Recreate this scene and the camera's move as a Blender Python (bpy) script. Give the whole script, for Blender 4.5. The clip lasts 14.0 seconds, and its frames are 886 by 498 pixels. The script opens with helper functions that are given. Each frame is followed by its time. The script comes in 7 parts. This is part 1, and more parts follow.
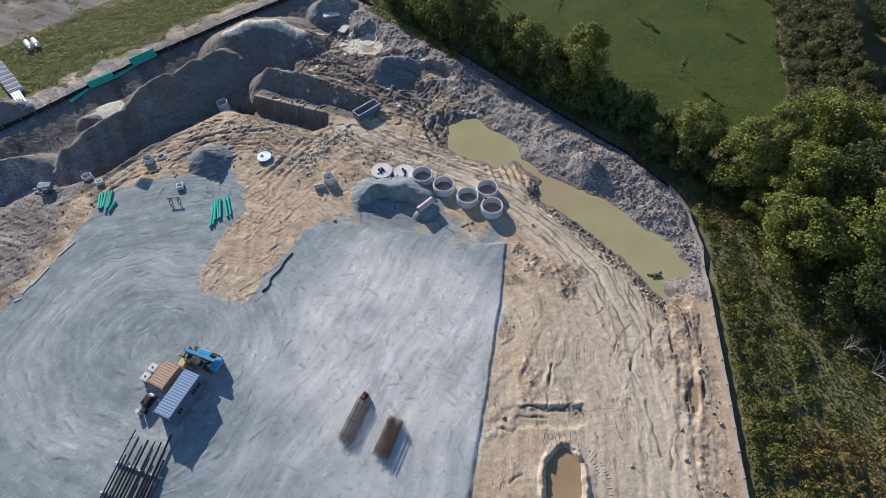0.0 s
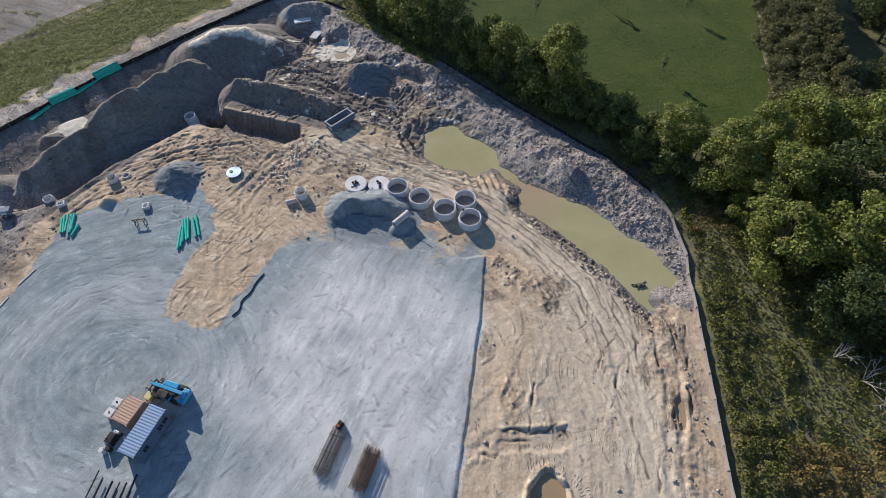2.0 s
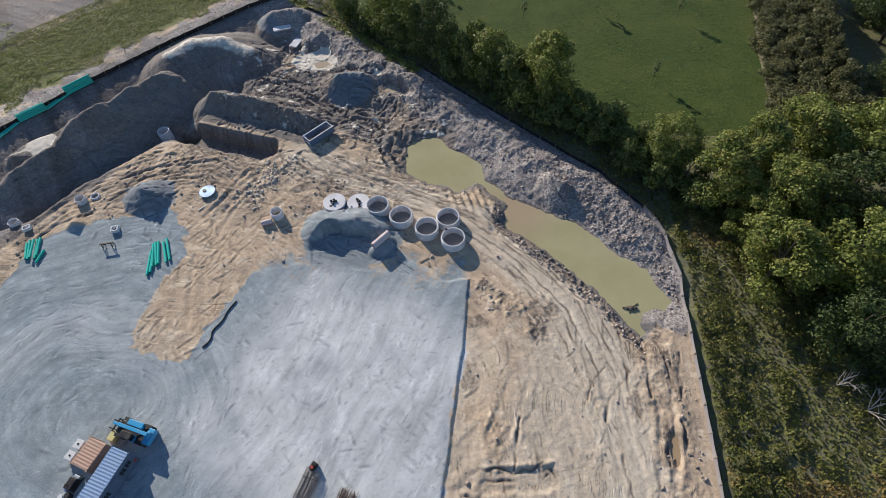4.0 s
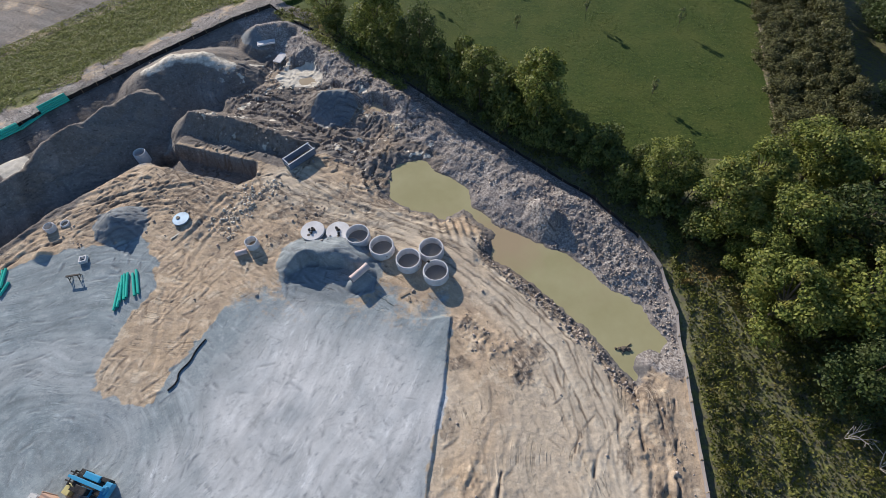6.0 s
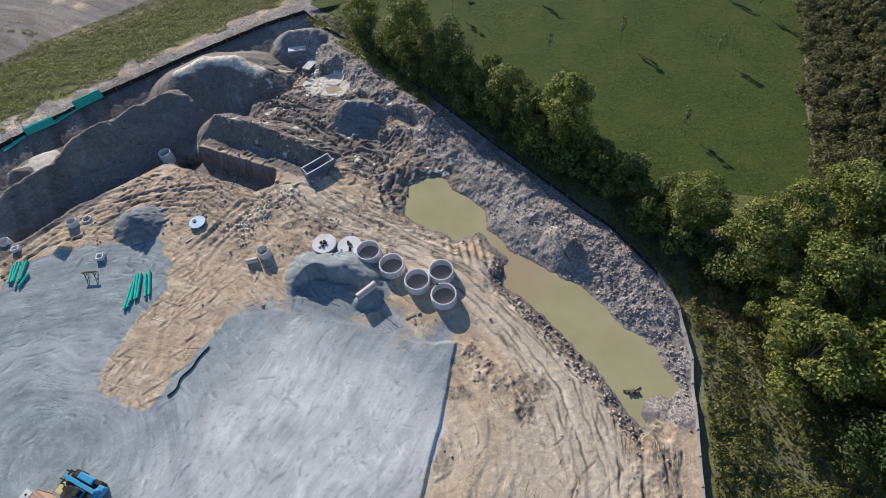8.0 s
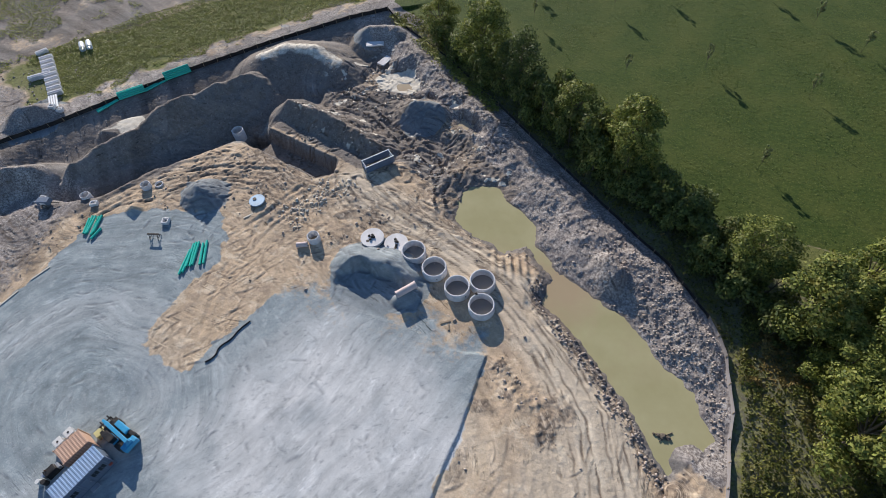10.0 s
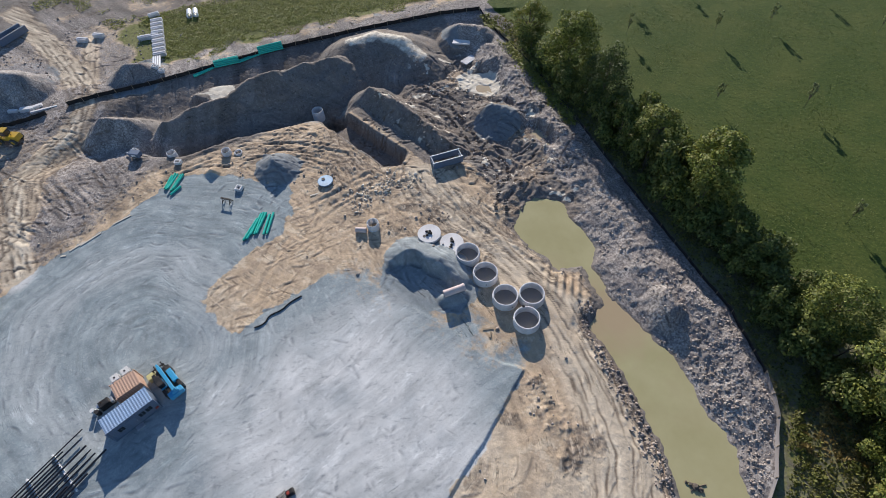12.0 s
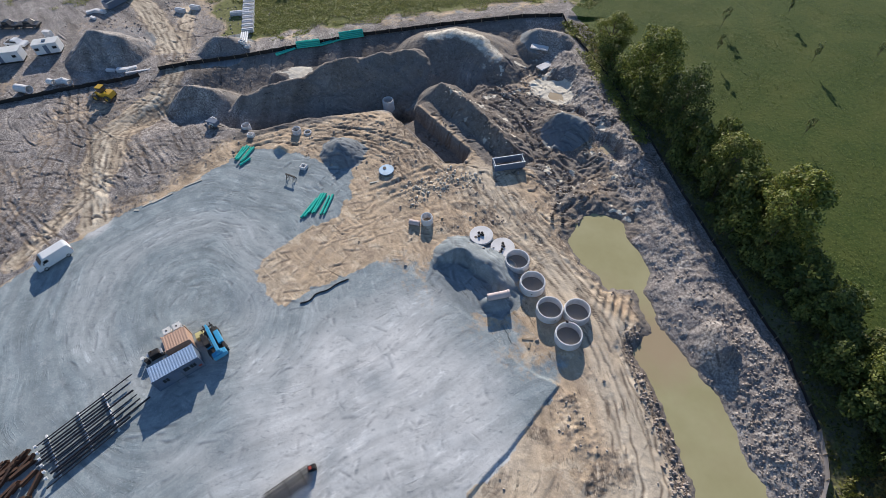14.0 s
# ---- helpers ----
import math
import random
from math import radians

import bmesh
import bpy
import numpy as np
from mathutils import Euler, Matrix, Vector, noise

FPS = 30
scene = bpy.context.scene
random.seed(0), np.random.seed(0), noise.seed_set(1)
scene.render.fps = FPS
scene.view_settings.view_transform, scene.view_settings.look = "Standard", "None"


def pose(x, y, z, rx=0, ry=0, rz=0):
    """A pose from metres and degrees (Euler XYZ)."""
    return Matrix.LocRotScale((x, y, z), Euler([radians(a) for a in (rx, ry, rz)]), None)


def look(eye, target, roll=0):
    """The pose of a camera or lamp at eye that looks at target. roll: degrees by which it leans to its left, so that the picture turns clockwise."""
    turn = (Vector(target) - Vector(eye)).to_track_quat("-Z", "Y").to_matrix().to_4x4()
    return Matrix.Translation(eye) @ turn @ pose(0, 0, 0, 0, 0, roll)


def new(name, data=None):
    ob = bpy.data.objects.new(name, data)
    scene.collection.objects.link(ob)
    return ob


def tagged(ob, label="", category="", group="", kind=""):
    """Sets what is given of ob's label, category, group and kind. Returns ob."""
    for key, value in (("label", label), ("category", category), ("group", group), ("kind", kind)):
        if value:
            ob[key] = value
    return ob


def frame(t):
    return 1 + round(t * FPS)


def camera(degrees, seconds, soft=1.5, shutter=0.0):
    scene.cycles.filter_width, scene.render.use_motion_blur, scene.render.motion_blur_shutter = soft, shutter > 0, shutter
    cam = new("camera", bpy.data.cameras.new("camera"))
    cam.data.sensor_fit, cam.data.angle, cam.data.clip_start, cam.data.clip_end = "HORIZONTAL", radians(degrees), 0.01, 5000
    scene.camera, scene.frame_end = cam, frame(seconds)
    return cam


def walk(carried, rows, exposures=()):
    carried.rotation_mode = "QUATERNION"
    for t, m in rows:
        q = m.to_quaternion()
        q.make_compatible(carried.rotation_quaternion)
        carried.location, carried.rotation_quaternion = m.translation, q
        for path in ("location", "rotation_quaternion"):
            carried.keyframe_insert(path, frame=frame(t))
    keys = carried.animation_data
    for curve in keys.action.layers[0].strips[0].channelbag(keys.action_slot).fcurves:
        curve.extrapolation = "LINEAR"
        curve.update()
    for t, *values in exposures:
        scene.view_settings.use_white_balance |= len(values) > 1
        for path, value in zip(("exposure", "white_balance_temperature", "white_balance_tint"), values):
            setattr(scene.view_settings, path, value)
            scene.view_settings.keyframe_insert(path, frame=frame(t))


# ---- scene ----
cam = camera(81.8, 14.0, soft=0.5)
PATH = [
    (0, (2.383, -0.489, 65.35), (2.188, 0.655, 63.722), -2.4),
    (0.5, (2.873, 0.342, 65.241), (2.683, 1.484, 63.61), -2.7),
    (1, (3.349, 1.412, 65.12), (3.166, 2.551, 63.486), -2.9),
    (1.5, (3.867, 2.557, 64.921), (3.692, 3.694, 63.285), -3.1),
    (2, (4.303, 3.765, 64.686), (4.136, 4.9, 63.048), -3.2),
    (2.5, (4.967, 5.095, 64.435), (4.797, 6.227, 62.795), -3.6),
    (3, (5.447, 6.424, 64.171), (5.278, 7.553, 62.529), -3.9),
    (5.5, (8.592, 14.316, 62.938), (8.413, 15.435, 61.29), -4.8),
    (6, (9.312, 16.026, 62.736), (9.121, 17.146, 61.09), -5.1),
    (6.5, (9.973, 17.177, 62.707), (9.763, 18.3, 61.066), -5.3),
    (7, (10.405, 18.163, 62.841), (10.171, 19.283, 61.201), -5.4),
    (7.5, (11.013, 18.921, 62.798), (10.747, 20.04, 61.162), -5.5),
    (8, (11.255, 19.507, 62.891), (10.957, 20.623, 61.258), -5.5),
    (10.5, (12.252, 20.574, 62.988), (11.702, 21.625, 61.378), -5.5),
    (11, (12.098, 20.623, 63.096), (11.503, 21.653, 61.488), -5.2),
    (11.5, (11.862, 20.683, 63.233), (11.227, 21.689, 61.625), -4.9),
    (12, (11.838, 20.889, 63.424), (11.155, 21.863, 61.816), -4.9),
    (12.5, (11.837, 20.986, 63.523), (11.109, 21.929, 61.917), -4.9),
    (13, (11.749, 20.957, 63.339), (10.978, 21.873, 61.736), -4.7),
    (13.5, (11.718, 20.972, 63.299), (10.907, 21.856, 61.698), -4.6),
    (14, (11.612, 20.91, 63.264), (10.775, 21.772, 61.665), -4.4),
]
walk(cam, [(t, look(eye, target, roll)) for t, eye, target, roll in PATH],
     [(0, 0.15, 6500, 12), (3, 0.14, 6500, 12), (6, 0.15, 6500, 12), (8, 0.21, 6500, 12), (14, 0.21, 6500, 12)])

# ---- world and sun ----
SUN_AZ, SUN_EL = 129.6, 22.0            # direction to the sun, degrees from +x and above the ground
sun_dir = Vector((math.cos(radians(SUN_AZ)) * math.cos(radians(SUN_EL)), math.sin(radians(SUN_AZ)) * math.cos(radians(SUN_EL)), math.sin(radians(SUN_EL))))
world = bpy.data.worlds.new("sky")
scene.world = world
world.use_nodes = True
wn = world.node_tree
sky = wn.nodes.new("ShaderNodeTexSky")
sky.sky_type, sky.sun_disc = "NISHITA", False
sky.dust_density, sky.ozone_density = 0.2, 4.2
sky.sun_elevation, sky.sun_rotation = radians(SUN_EL), radians(90 - SUN_AZ)
wn.links.new(sky.outputs[0], wn.nodes["Background"].inputs[0])
wn.nodes["Background"].inputs[1].default_value = 0.112
sun = new("sun", bpy.data.lights.new("sun", "SUN"))
sun.data.energy, sun.data.angle, sun.data.color = 5.0, radians(0.5), (1.0, 0.925, 0.82)
sun.matrix_world = look(sun_dir * 200, (0, 0, 0))


# ---- numbers on the plane ----
NOISE = np.random.default_rng(4).uniform(-1, 1, 512 * 512).astype(np.float32)


def vnoise(x, y, size, seed=0):
    """Smooth noise from -1 to 1 with lumps of that size."""
    u, v = x / size, y / size
    ix, iy = np.floor(u), np.floor(v)
    fx, fy = (u - ix).astype(np.float32), (v - iy).astype(np.float32)
    fx, fy = fx * fx * (3 - 2 * fx), fy * fy * (3 - 2 * fy)
    i, j = ix.astype(np.int64) + seed * 71, iy.astype(np.int64) + seed * 137
    i0, i1 = i & 511, (i + 1) & 511
    j0, j1 = (j & 511) << 9, ((j + 1) & 511) << 9
    low = NOISE[j0 | i0]
    low = low + (NOISE[j0 | i1] - low) * fx
    top = NOISE[j1 | i0]
    top = top + (NOISE[j1 | i1] - top) * fx
    return low + (top - low) * fy


def fbm(x, y, size, seed=0, octaves=4):
    total, gain = 0.0, 1.0
    for n in range(octaves):
        cx, sx = math.cos(n * 0.7 + seed), math.sin(n * 0.7 + seed)
        total = total + gain * vnoise(cx * x - sx * y, sx * x + cx * y, size, seed + n)
        size, gain = size * 0.5, gain * 0.5
    return total / 1.6


def sd_poly(x, y, pts):
    """Distance to a polygon's edge, negative inside."""
    best = np.full(x.shape, 1e9)
    inside = np.zeros(x.shape, bool)
    for (ax, ay), (bx, by) in zip(pts, pts[1:] + pts[:1]):
        ex, ey = bx - ax, by - ay
        px, py = x - ax, y - ay
        k = np.clip((px * ex + py * ey) / (ex * ex + ey * ey), 0, 1)
        best = np.minimum(best, (px - k * ex) ** 2 + (py - k * ey) ** 2)
        cross = (ay > y) != (by > y)
        inside ^= cross & (x < ex * (y - ay) / (ey if ey else 1e-9) + ax)
    return np.sqrt(best) * np.where(inside, -1.0, 1.0)


def d_line(x, y, pts):
    """Distance to a line of points, signed by its side (left is positive), and the length along it."""
    best, side, along, run = np.full(x.shape, 1e9), np.ones(x.shape), np.zeros(x.shape), 0.0
    for (ax, ay), (bx, by) in zip(pts, pts[1:]):
        ex, ey = bx - ax, by - ay
        px, py = x - ax, y - ay
        n = math.hypot(ex, ey)
        k = np.clip((px * ex + py * ey) / (n * n), 0, 1)
        d = (px - k * ex) ** 2 + (py - k * ey) ** 2
        near = d < best
        best = np.where(near, d, best)
        side = np.where(near, np.sign(ex * py - ey * px), side)
        along = np.where(near, run + k * n, along)
        run += n
    return np.sqrt(best), side, along


def tent(x, y, pts, slope, rough=0.0, seed=0, blunt=0.6):
    """A heap: a crest through points (x, y, z), whose sides fall by slope."""
    best = np.full(x.shape, -1e9)
    for (ax, ay, az), (bx, by, bz) in zip(pts, pts[1:] or pts):
        ex, ey = bx - ax, by - ay
        k = np.clip(((x - ax) * ex + (y - ay) * ey) / max(ex * ex + ey * ey, 1e-9), 0, 1)
        d = np.hypot(x - ax - k * ex, y - ay - k * ey)
        best = np.maximum(best, az + k * (bz - az) - slope * (np.sqrt(d * d + blunt * blunt) - blunt))
    return best + (rough * fbm(x, y, 2.5, seed) if rough else 0)


def ramp(d, a, b):
    """1 where d is below a, 0 where it is above b."""
    k = np.clip((d - a) / (b - a), 0, 1)
    return 1 - k * k * (3 - 2 * k)


# ---- the plan ----
GRAVEL = [(4.2, 47.8), (4.2, 38.4), (3.6, 29.4), (2.9, 18.5), (2.3, 10.5), (0.5, -60.0), (-72.0, -60.0), (-70.2, 7.0), (-69.8, 20.3), (-68.3, 27.7),
          (-66.3, 37.2), (-65.2, 46.5), (-64.0, 52.0), (-55.1, 55.0), (-46.0, 58.5), (-41.0, 53.4), (-39.8, 49.1), (-41.5, 42.4), (-41.5, 33.4),
          (-33.5, 32.0), (-29.8, 42.0), (-28.0, 46.8), (-21.2, 48.8), (-7.1, 48.1), (-1.5, 46.9)]
PIT = [(-50.0, 74.5), (-53.4, 73.3), (-57.2, 69.3), (-64.1, 61.4), (-68.3, 54.6), (-74.0, 50.8), (-82.0, 52.0), (-80.0, 60.0), (-70.0, 76.0), (-60.0, 91.0), (-46.0, 97.0), (-43.0, 88.0), (-48.0, 80.0)]
TRENCH = [(-53.5, 78.6), (-50.6, 79.0), (-32.0, 74.8), (-31.2, 71.6), (-33.6, 69.8), (-51.0, 73.8), (-53.5, 74.6)]
LOW = [(-46.0, 86.0), (-44.0, 102.0), (-36.0, 108.0), (-22.0, 99.0), (-9.0, 88.0), (0.0, 79.0), (-4.0, 73.0), (-12.0, 74.0), (-20.0, 80.0), (-26.0, 78.0), (-38.0, 82.0)]
POND_A = [(-8.5, 75.1), (-6.0, 77.5), (-2.6, 77.9), (-0.2, 74.7), (5.3, 71.6), (5.3, 68.1), (1.2, 65.1), (-3.5, 66.6), (-7.7, 69.0)]
POND_B = [(10.9, 63.9), (9.0, 61.6), (9.3, 58.1), (12.7, 56.2), (19.2, 50.8), (23.5, 46.5), (25.9, 43.1), (28.1, 40.5), (29.2, 42.5), (29.3, 44.3), (31.7, 44.6),
          (32.6, 46.6), (30.2, 51.4), (25.9, 54.2), (20.6, 59.0), (15.7, 61.4)]
CHANNEL = [(4.0, 68.5), (7.5, 65.5), (11.0, 62.0)]
WHITE_PUDDLE = [(-37.2, 100.9), (-30.4, 104.7), (-25.9, 99.2), (-28.2, 97.4), (-32.8, 97.5)]
FENCE_N = [(-101.0, 53.0), (-97.6, 58.0), (-90.9, 65.8), (-83.0, 77.0), (-74.5, 89.0), (-63.0, 102.7), (-50.2, 116.3), (-43.0, 122.0)]
FENCE_E = [(-43.0, 122.0), (-35.0, 116.0), (-23.5, 108.5), (-9.0, 97.0), (4.0, 86.0), (15.0, 77.0), (25.0, 69.0), (30.6, 62.0), (33.0, 57.0), (34.2, 50.0), (34.0, 38.2), (34.0, 28.2), (33.9, 19.7), (33.9, -30.0)]
SITE = FENCE_N + FENCE_E[1:] + [(0.0, -80.0), (-140.0, -80.0), (-140.0, 34.0), (-104.0, 48.0)]
FIELD = [(-43.0, 126.0), (-20.0, 113.0), (-4.0, 102.0), (10.0, 91.0), (30.0, 79.0), (54.5, 79.0), (57.8, 97.0), (59.5, 112.0), (63.0, 130.0), (75.0, 200.0), (-20.0, 260.0), (-60.0, 200.0)]
RIDGE = [(-76.8, 58.0, 1.6), (-73.5, 64.9, 2.6), (-69.5, 69.0, 2.8), (-68.5, 74.0, 4.2), (-65.3, 78.0, 4.2), (-61.5, 84.0, 4.0), (-58.6, 89.0, 3.2)]
DOME = [(-59.5, 95.5, 3.0), (-56.5, 99.8, 3.0), (-51.5, 101.5, 2.5), (-46.0, 100.5, 0.9)]
SPILL = [(-79.8, 68.2), (-77.8, 71.8), (-74.4, 74.4), (-71.2, 70.6), (-75.2, 69.0)]
WATER_Z = -1.0
# ruts, cuts and cracks: half width, depth, points
GROOVES = [
    (0.22, 0.20, [(24.9, 40.7), (25.1, 36.9), (25.1, 33.7), (25.3, 31.8), (26.4, 29.5)]),
    (0.30, 0.32, [(27.1, 40.2), (27.7, 38.2), (27.9, 34.9), (27.8, 32.1)]),
    (0.20, 0.22, [(30.0, 38.8), (30.6, 35.8), (30.7, 32.1)]),
    (0.18, 0.20, [(30.7, 38.5), (31.1, 35.6), (30.9, 31.8)]),
    (0.20, 0.25, [(32.1, 38.3), (31.8, 34.4), (31.7, 32.2)]),
    (0.22, 0.12, [(19.2, 38.7), (20.2, 35.4), (20.6, 33.5), (20.1, 31.3)]),
    (0.20, 0.12, [(20.6, 33.5), (22.5, 35.7)]),
    (0.20, 0.14, [(22.2, 28.8), (22.7, 31.5), (24.6, 33.6)]),
    (0.28, 0.22, [(5.5, 54.5), (9.5, 50.4), (12.5, 47.4), (14.8, 45.3), (16.0, 43.5)]),
    (0.25, 0.14, [(11.0, 55.0), (16.5, 51.1), (20.6, 48.2), (23.3, 45.3), (24.5, 41.4)]),
    (0.20, 0.20, [(11.6, 28.3), (11.4, 25.4), (11.2, 22.4)]),
    (0.22, 0.22, [(7.0, 22.0), (9.4, 22.1), (11.3, 21.9), (12.8, 22.4), (14.5, 23.2)]),
    (0.20, 0.18, [(8.1, 21.0), (9.7, 21.0), (13.6, 20.9)]),
    (0.18, 0.16, [(14.0, 21.0), (14.9, 22.1)]),
    (0.18, 0.16, [(15.3, 22.6), (16.2, 21.0)]),
    (0.20, 0.18, [(5.2, 17.9), (5.1, 18.9), (7.2, 18.9)]),
    (0.18, 0.12, [(17.8, 25.3), (18.6, 23.5), (19.4, 21.7), (20.6, 19.3)]),
    (0.20, 0.14, [(23.7, 24.6), (23.9, 22.7), (24.4, 20.3), (24.9, 17.9)]),
    (0.24, 0.30, [(29.5, 29.1), (29.0, 25.9), (28.9, 24.1)]),
    (0.24, 0.30, [(31.1, 29.2), (31.3, 27.0), (31.0, 24.6)]),
    (0.16, 0.10, [(26.4, 21.0), (25.8, 16.6)]),
    (0.20, 0.14, [(6.8, 12.6), (8.4, 14.0)]),
    (0.18, 0.12, [(16.7, 20.3), (17.4, 19.2)]),
    (0.24, 0.20, [(-69.6, 38.0), (-67.4, 46.0), (-63.6, 53.5), (-58.5, 56.5)]),
    (0.22, 0.16, [(-62.0, 60.5), (-54.0, 66.0), (-47.0, 69.5), (-38.0, 69.0)]),
    (0.22, 0.16, [(-58.0, 58.5), (-50.0, 64.5), (-42.0, 65.0), (-36.0, 62.0)]),
    (0.22, 0.18, [(-25.5, 66.5), (-19.0, 64.0), (-12.0, 62.9), (-4.0, 60.0)]),
    (0.22, 0.18, [(-27.0, 69.0), (-18.0, 67.0), (-9.0, 63.6), (1.0, 60.4), (7.0, 56.0)]),
]
TRACKS = [
    [(-26.0, 71.0), (-16.0, 65.5), (-4.0, 62.0), (4.0, 58.0), (12.0, 52.0), (19.0, 44.0), (23.0, 34.0), (24.5, 22.0), (24.0, 5.0), (23.0, -30.0)],
    [(-24.0, 74.0), (-14.0, 68.0), (-6.0, 64.0), (4.0, 60.5), (11.0, 55.0), (20.0, 47.0)],
    [(29.0, 39.0), (29.5, 30.0), (28.0, 18.0), (28.5, 0.0)],
    [(-34.0, 66.0), (-40.0, 52.0), (-36.0, 38.0)],
    [(-30.0, 70.0), (-36.0, 60.0), (-37.0, 48.0), (-33.0, 36.0)],
    [(-70.5, 22.5), (-81.3, 27.9), (-85.9, 30.7), (-90.6, 35.0), (-92.4, 41.0), (-93.6, 48.0), (-97.6, 53.8), (-102.4, 57.6), (-111.8, 61.1), (-122.4, 64.2), (-129.4, 66.1), (-150.0, 70.0)],
    [(-73.0, 10.0), (-77.0, 22.0), (-80.9, 30.8), (-88.2, 36.9), (-90.0, 43.2), (-91.6, 48.6), (-97.0, 55.2), (-106.0, 61.5), (-120.0, 72.0)],
    [(-64.0, 57.0), (-52.0, 66.0), (-42.0, 68.0), (-34.0, 64.0)],
    [(-68.0, 50.0), (-60.0, 64.0), (-50.0, 69.0)],
    [(-25.0, 78.0), (-19.0, 82.0), (-13.0, 81.0), (-9.5, 77.0), (-11.0, 72.0)],
    [(-24.0, 75.5), (-18.0, 79.0), (-13.0, 78.0), (-12.0, 74.0)],
    [(-40.0, 92.0), (-32.0, 92.0), (-24.0, 86.0), (-16.0, 82.0)],
    [(-42.0, 97.0), (-34.0, 95.0), (-26.0, 95.0)],
    [(-72.0, 15.0), (-84.0, 14.0), (-100.0, 18.0)],
    [(-76.0, 28.0), (-84.0, 27.0), (-94.0, 32.0), (-108.0, 33.0)],
    [(-74.0, 42.0), (-84.0, 45.0), (-92.0, 46.0)],
    [(22.0, 30.0), (26.0, 20.0), (27.0, 8.0), (26.0, -20.0)],
    [(10.0, 44.0), (12.0, 34.0), (9.0, 26.0)],
    [(14.0, 36.0), (17.0, 26.0), (16.0, 10.0)],
    [(-36.0, 113.5), (-22.0, 103.0), (-10.0, 93.5), (2.0, 83.0), (12.0, 74.5), (21.0, 66.5)],
    [(-27.0, 81.0), (-20.0, 85.5), (-12.0, 84.5), (-6.5, 80.0)],
    [(-23.0, 72.5), (-17.5, 75.0), (-14.0, 74.0), (-12.0, 71.0)],
    [(-38.0, 88.0), (-30.0, 87.5), (-22.0, 83.0)],
    [(-77.0, 6.0), (-86.0, 20.0), (-96.0, 30.0), (-112.0, 38.0)],
    [(-75.0, 34.0), (-86.0, 37.0), (-93.0, 43.0)],
]


def beside(line, off):
    """The same way, moved sideways."""
    made = []
    for k, (x, y) in enumerate(line):
        (ax, ay), (bx, by) = line[max(k - 1, 0)], line[min(k + 1, len(line) - 1)]
        n = math.hypot(bx - ax, by - ay)
        made.append((x - off * (by - ay) / n, y + off * (bx - ax) / n))
    return made


for n, offs, w, depth in ((0, (-3.4, -2.1, -1.0, 0.9, 1.8, 3.0), 0.19, 0.09), (1, (-1.5, -0.5, 0.6, 1.7), 0.19, 0.10), (5, (-2.6, -1.5, -0.5, 0.7, 1.7, 2.8), 0.34, 0.11), (6, (-1.0, 0.2, 1.4), 0.34, 0.11), (13, (-2.4, -0.6, 1.2, 3.0), 0.34, 0.11), (14, (-3.0, -1.2, 0.8, 2.6), 0.34, 0.11), (15, (-1.2, 0.6), 0.34, 0.11), (23, (-3.4, -1.4, 0.4, 2.2), 0.34, 0.11), (24, (-1.6, 0.4), 0.34, 0.11)):
    GROOVES += [(w, depth, beside(TRACKS[n][:7] if n == 0 else TRACKS[n], off)) for off in offs]
# shallow puddles: middle, half lengths, turn, level
HOLLOWS = [(-29.6, 99.4, 2.1, 1.3, 20, -1.86), (-13.2, 91.0, 3.6, 1.3, -28, -1.25), (-22.5, 96.5, 1.2, 0.6, -30, -1.7)]
kept = {}


def track_lines(x, y):
    """Distance, side and length along every track, worked out once for each set of points."""
    key = (x.size, float(x[0]), float(y[-1])) if x.size else None
    if kept.get("key") != key:
        kept["key"], kept["lines"] = key, [tuple(a.astype(np.float32) for a in d_line(x, y, line)) for line in TRACKS]
    return kept["lines"]


def pond_sd(x, y):
    wob = 0.55 * fbm(x, y, 3.2, 31) + 0.3 * fbm(x, y, 0.9, 32, 2)
    d = np.minimum(sd_poly(x, y, POND_A), sd_poly(x, y, POND_B))
    return np.minimum(d, d_line(x, y, CHANNEL)[0] - 0.45) + wob


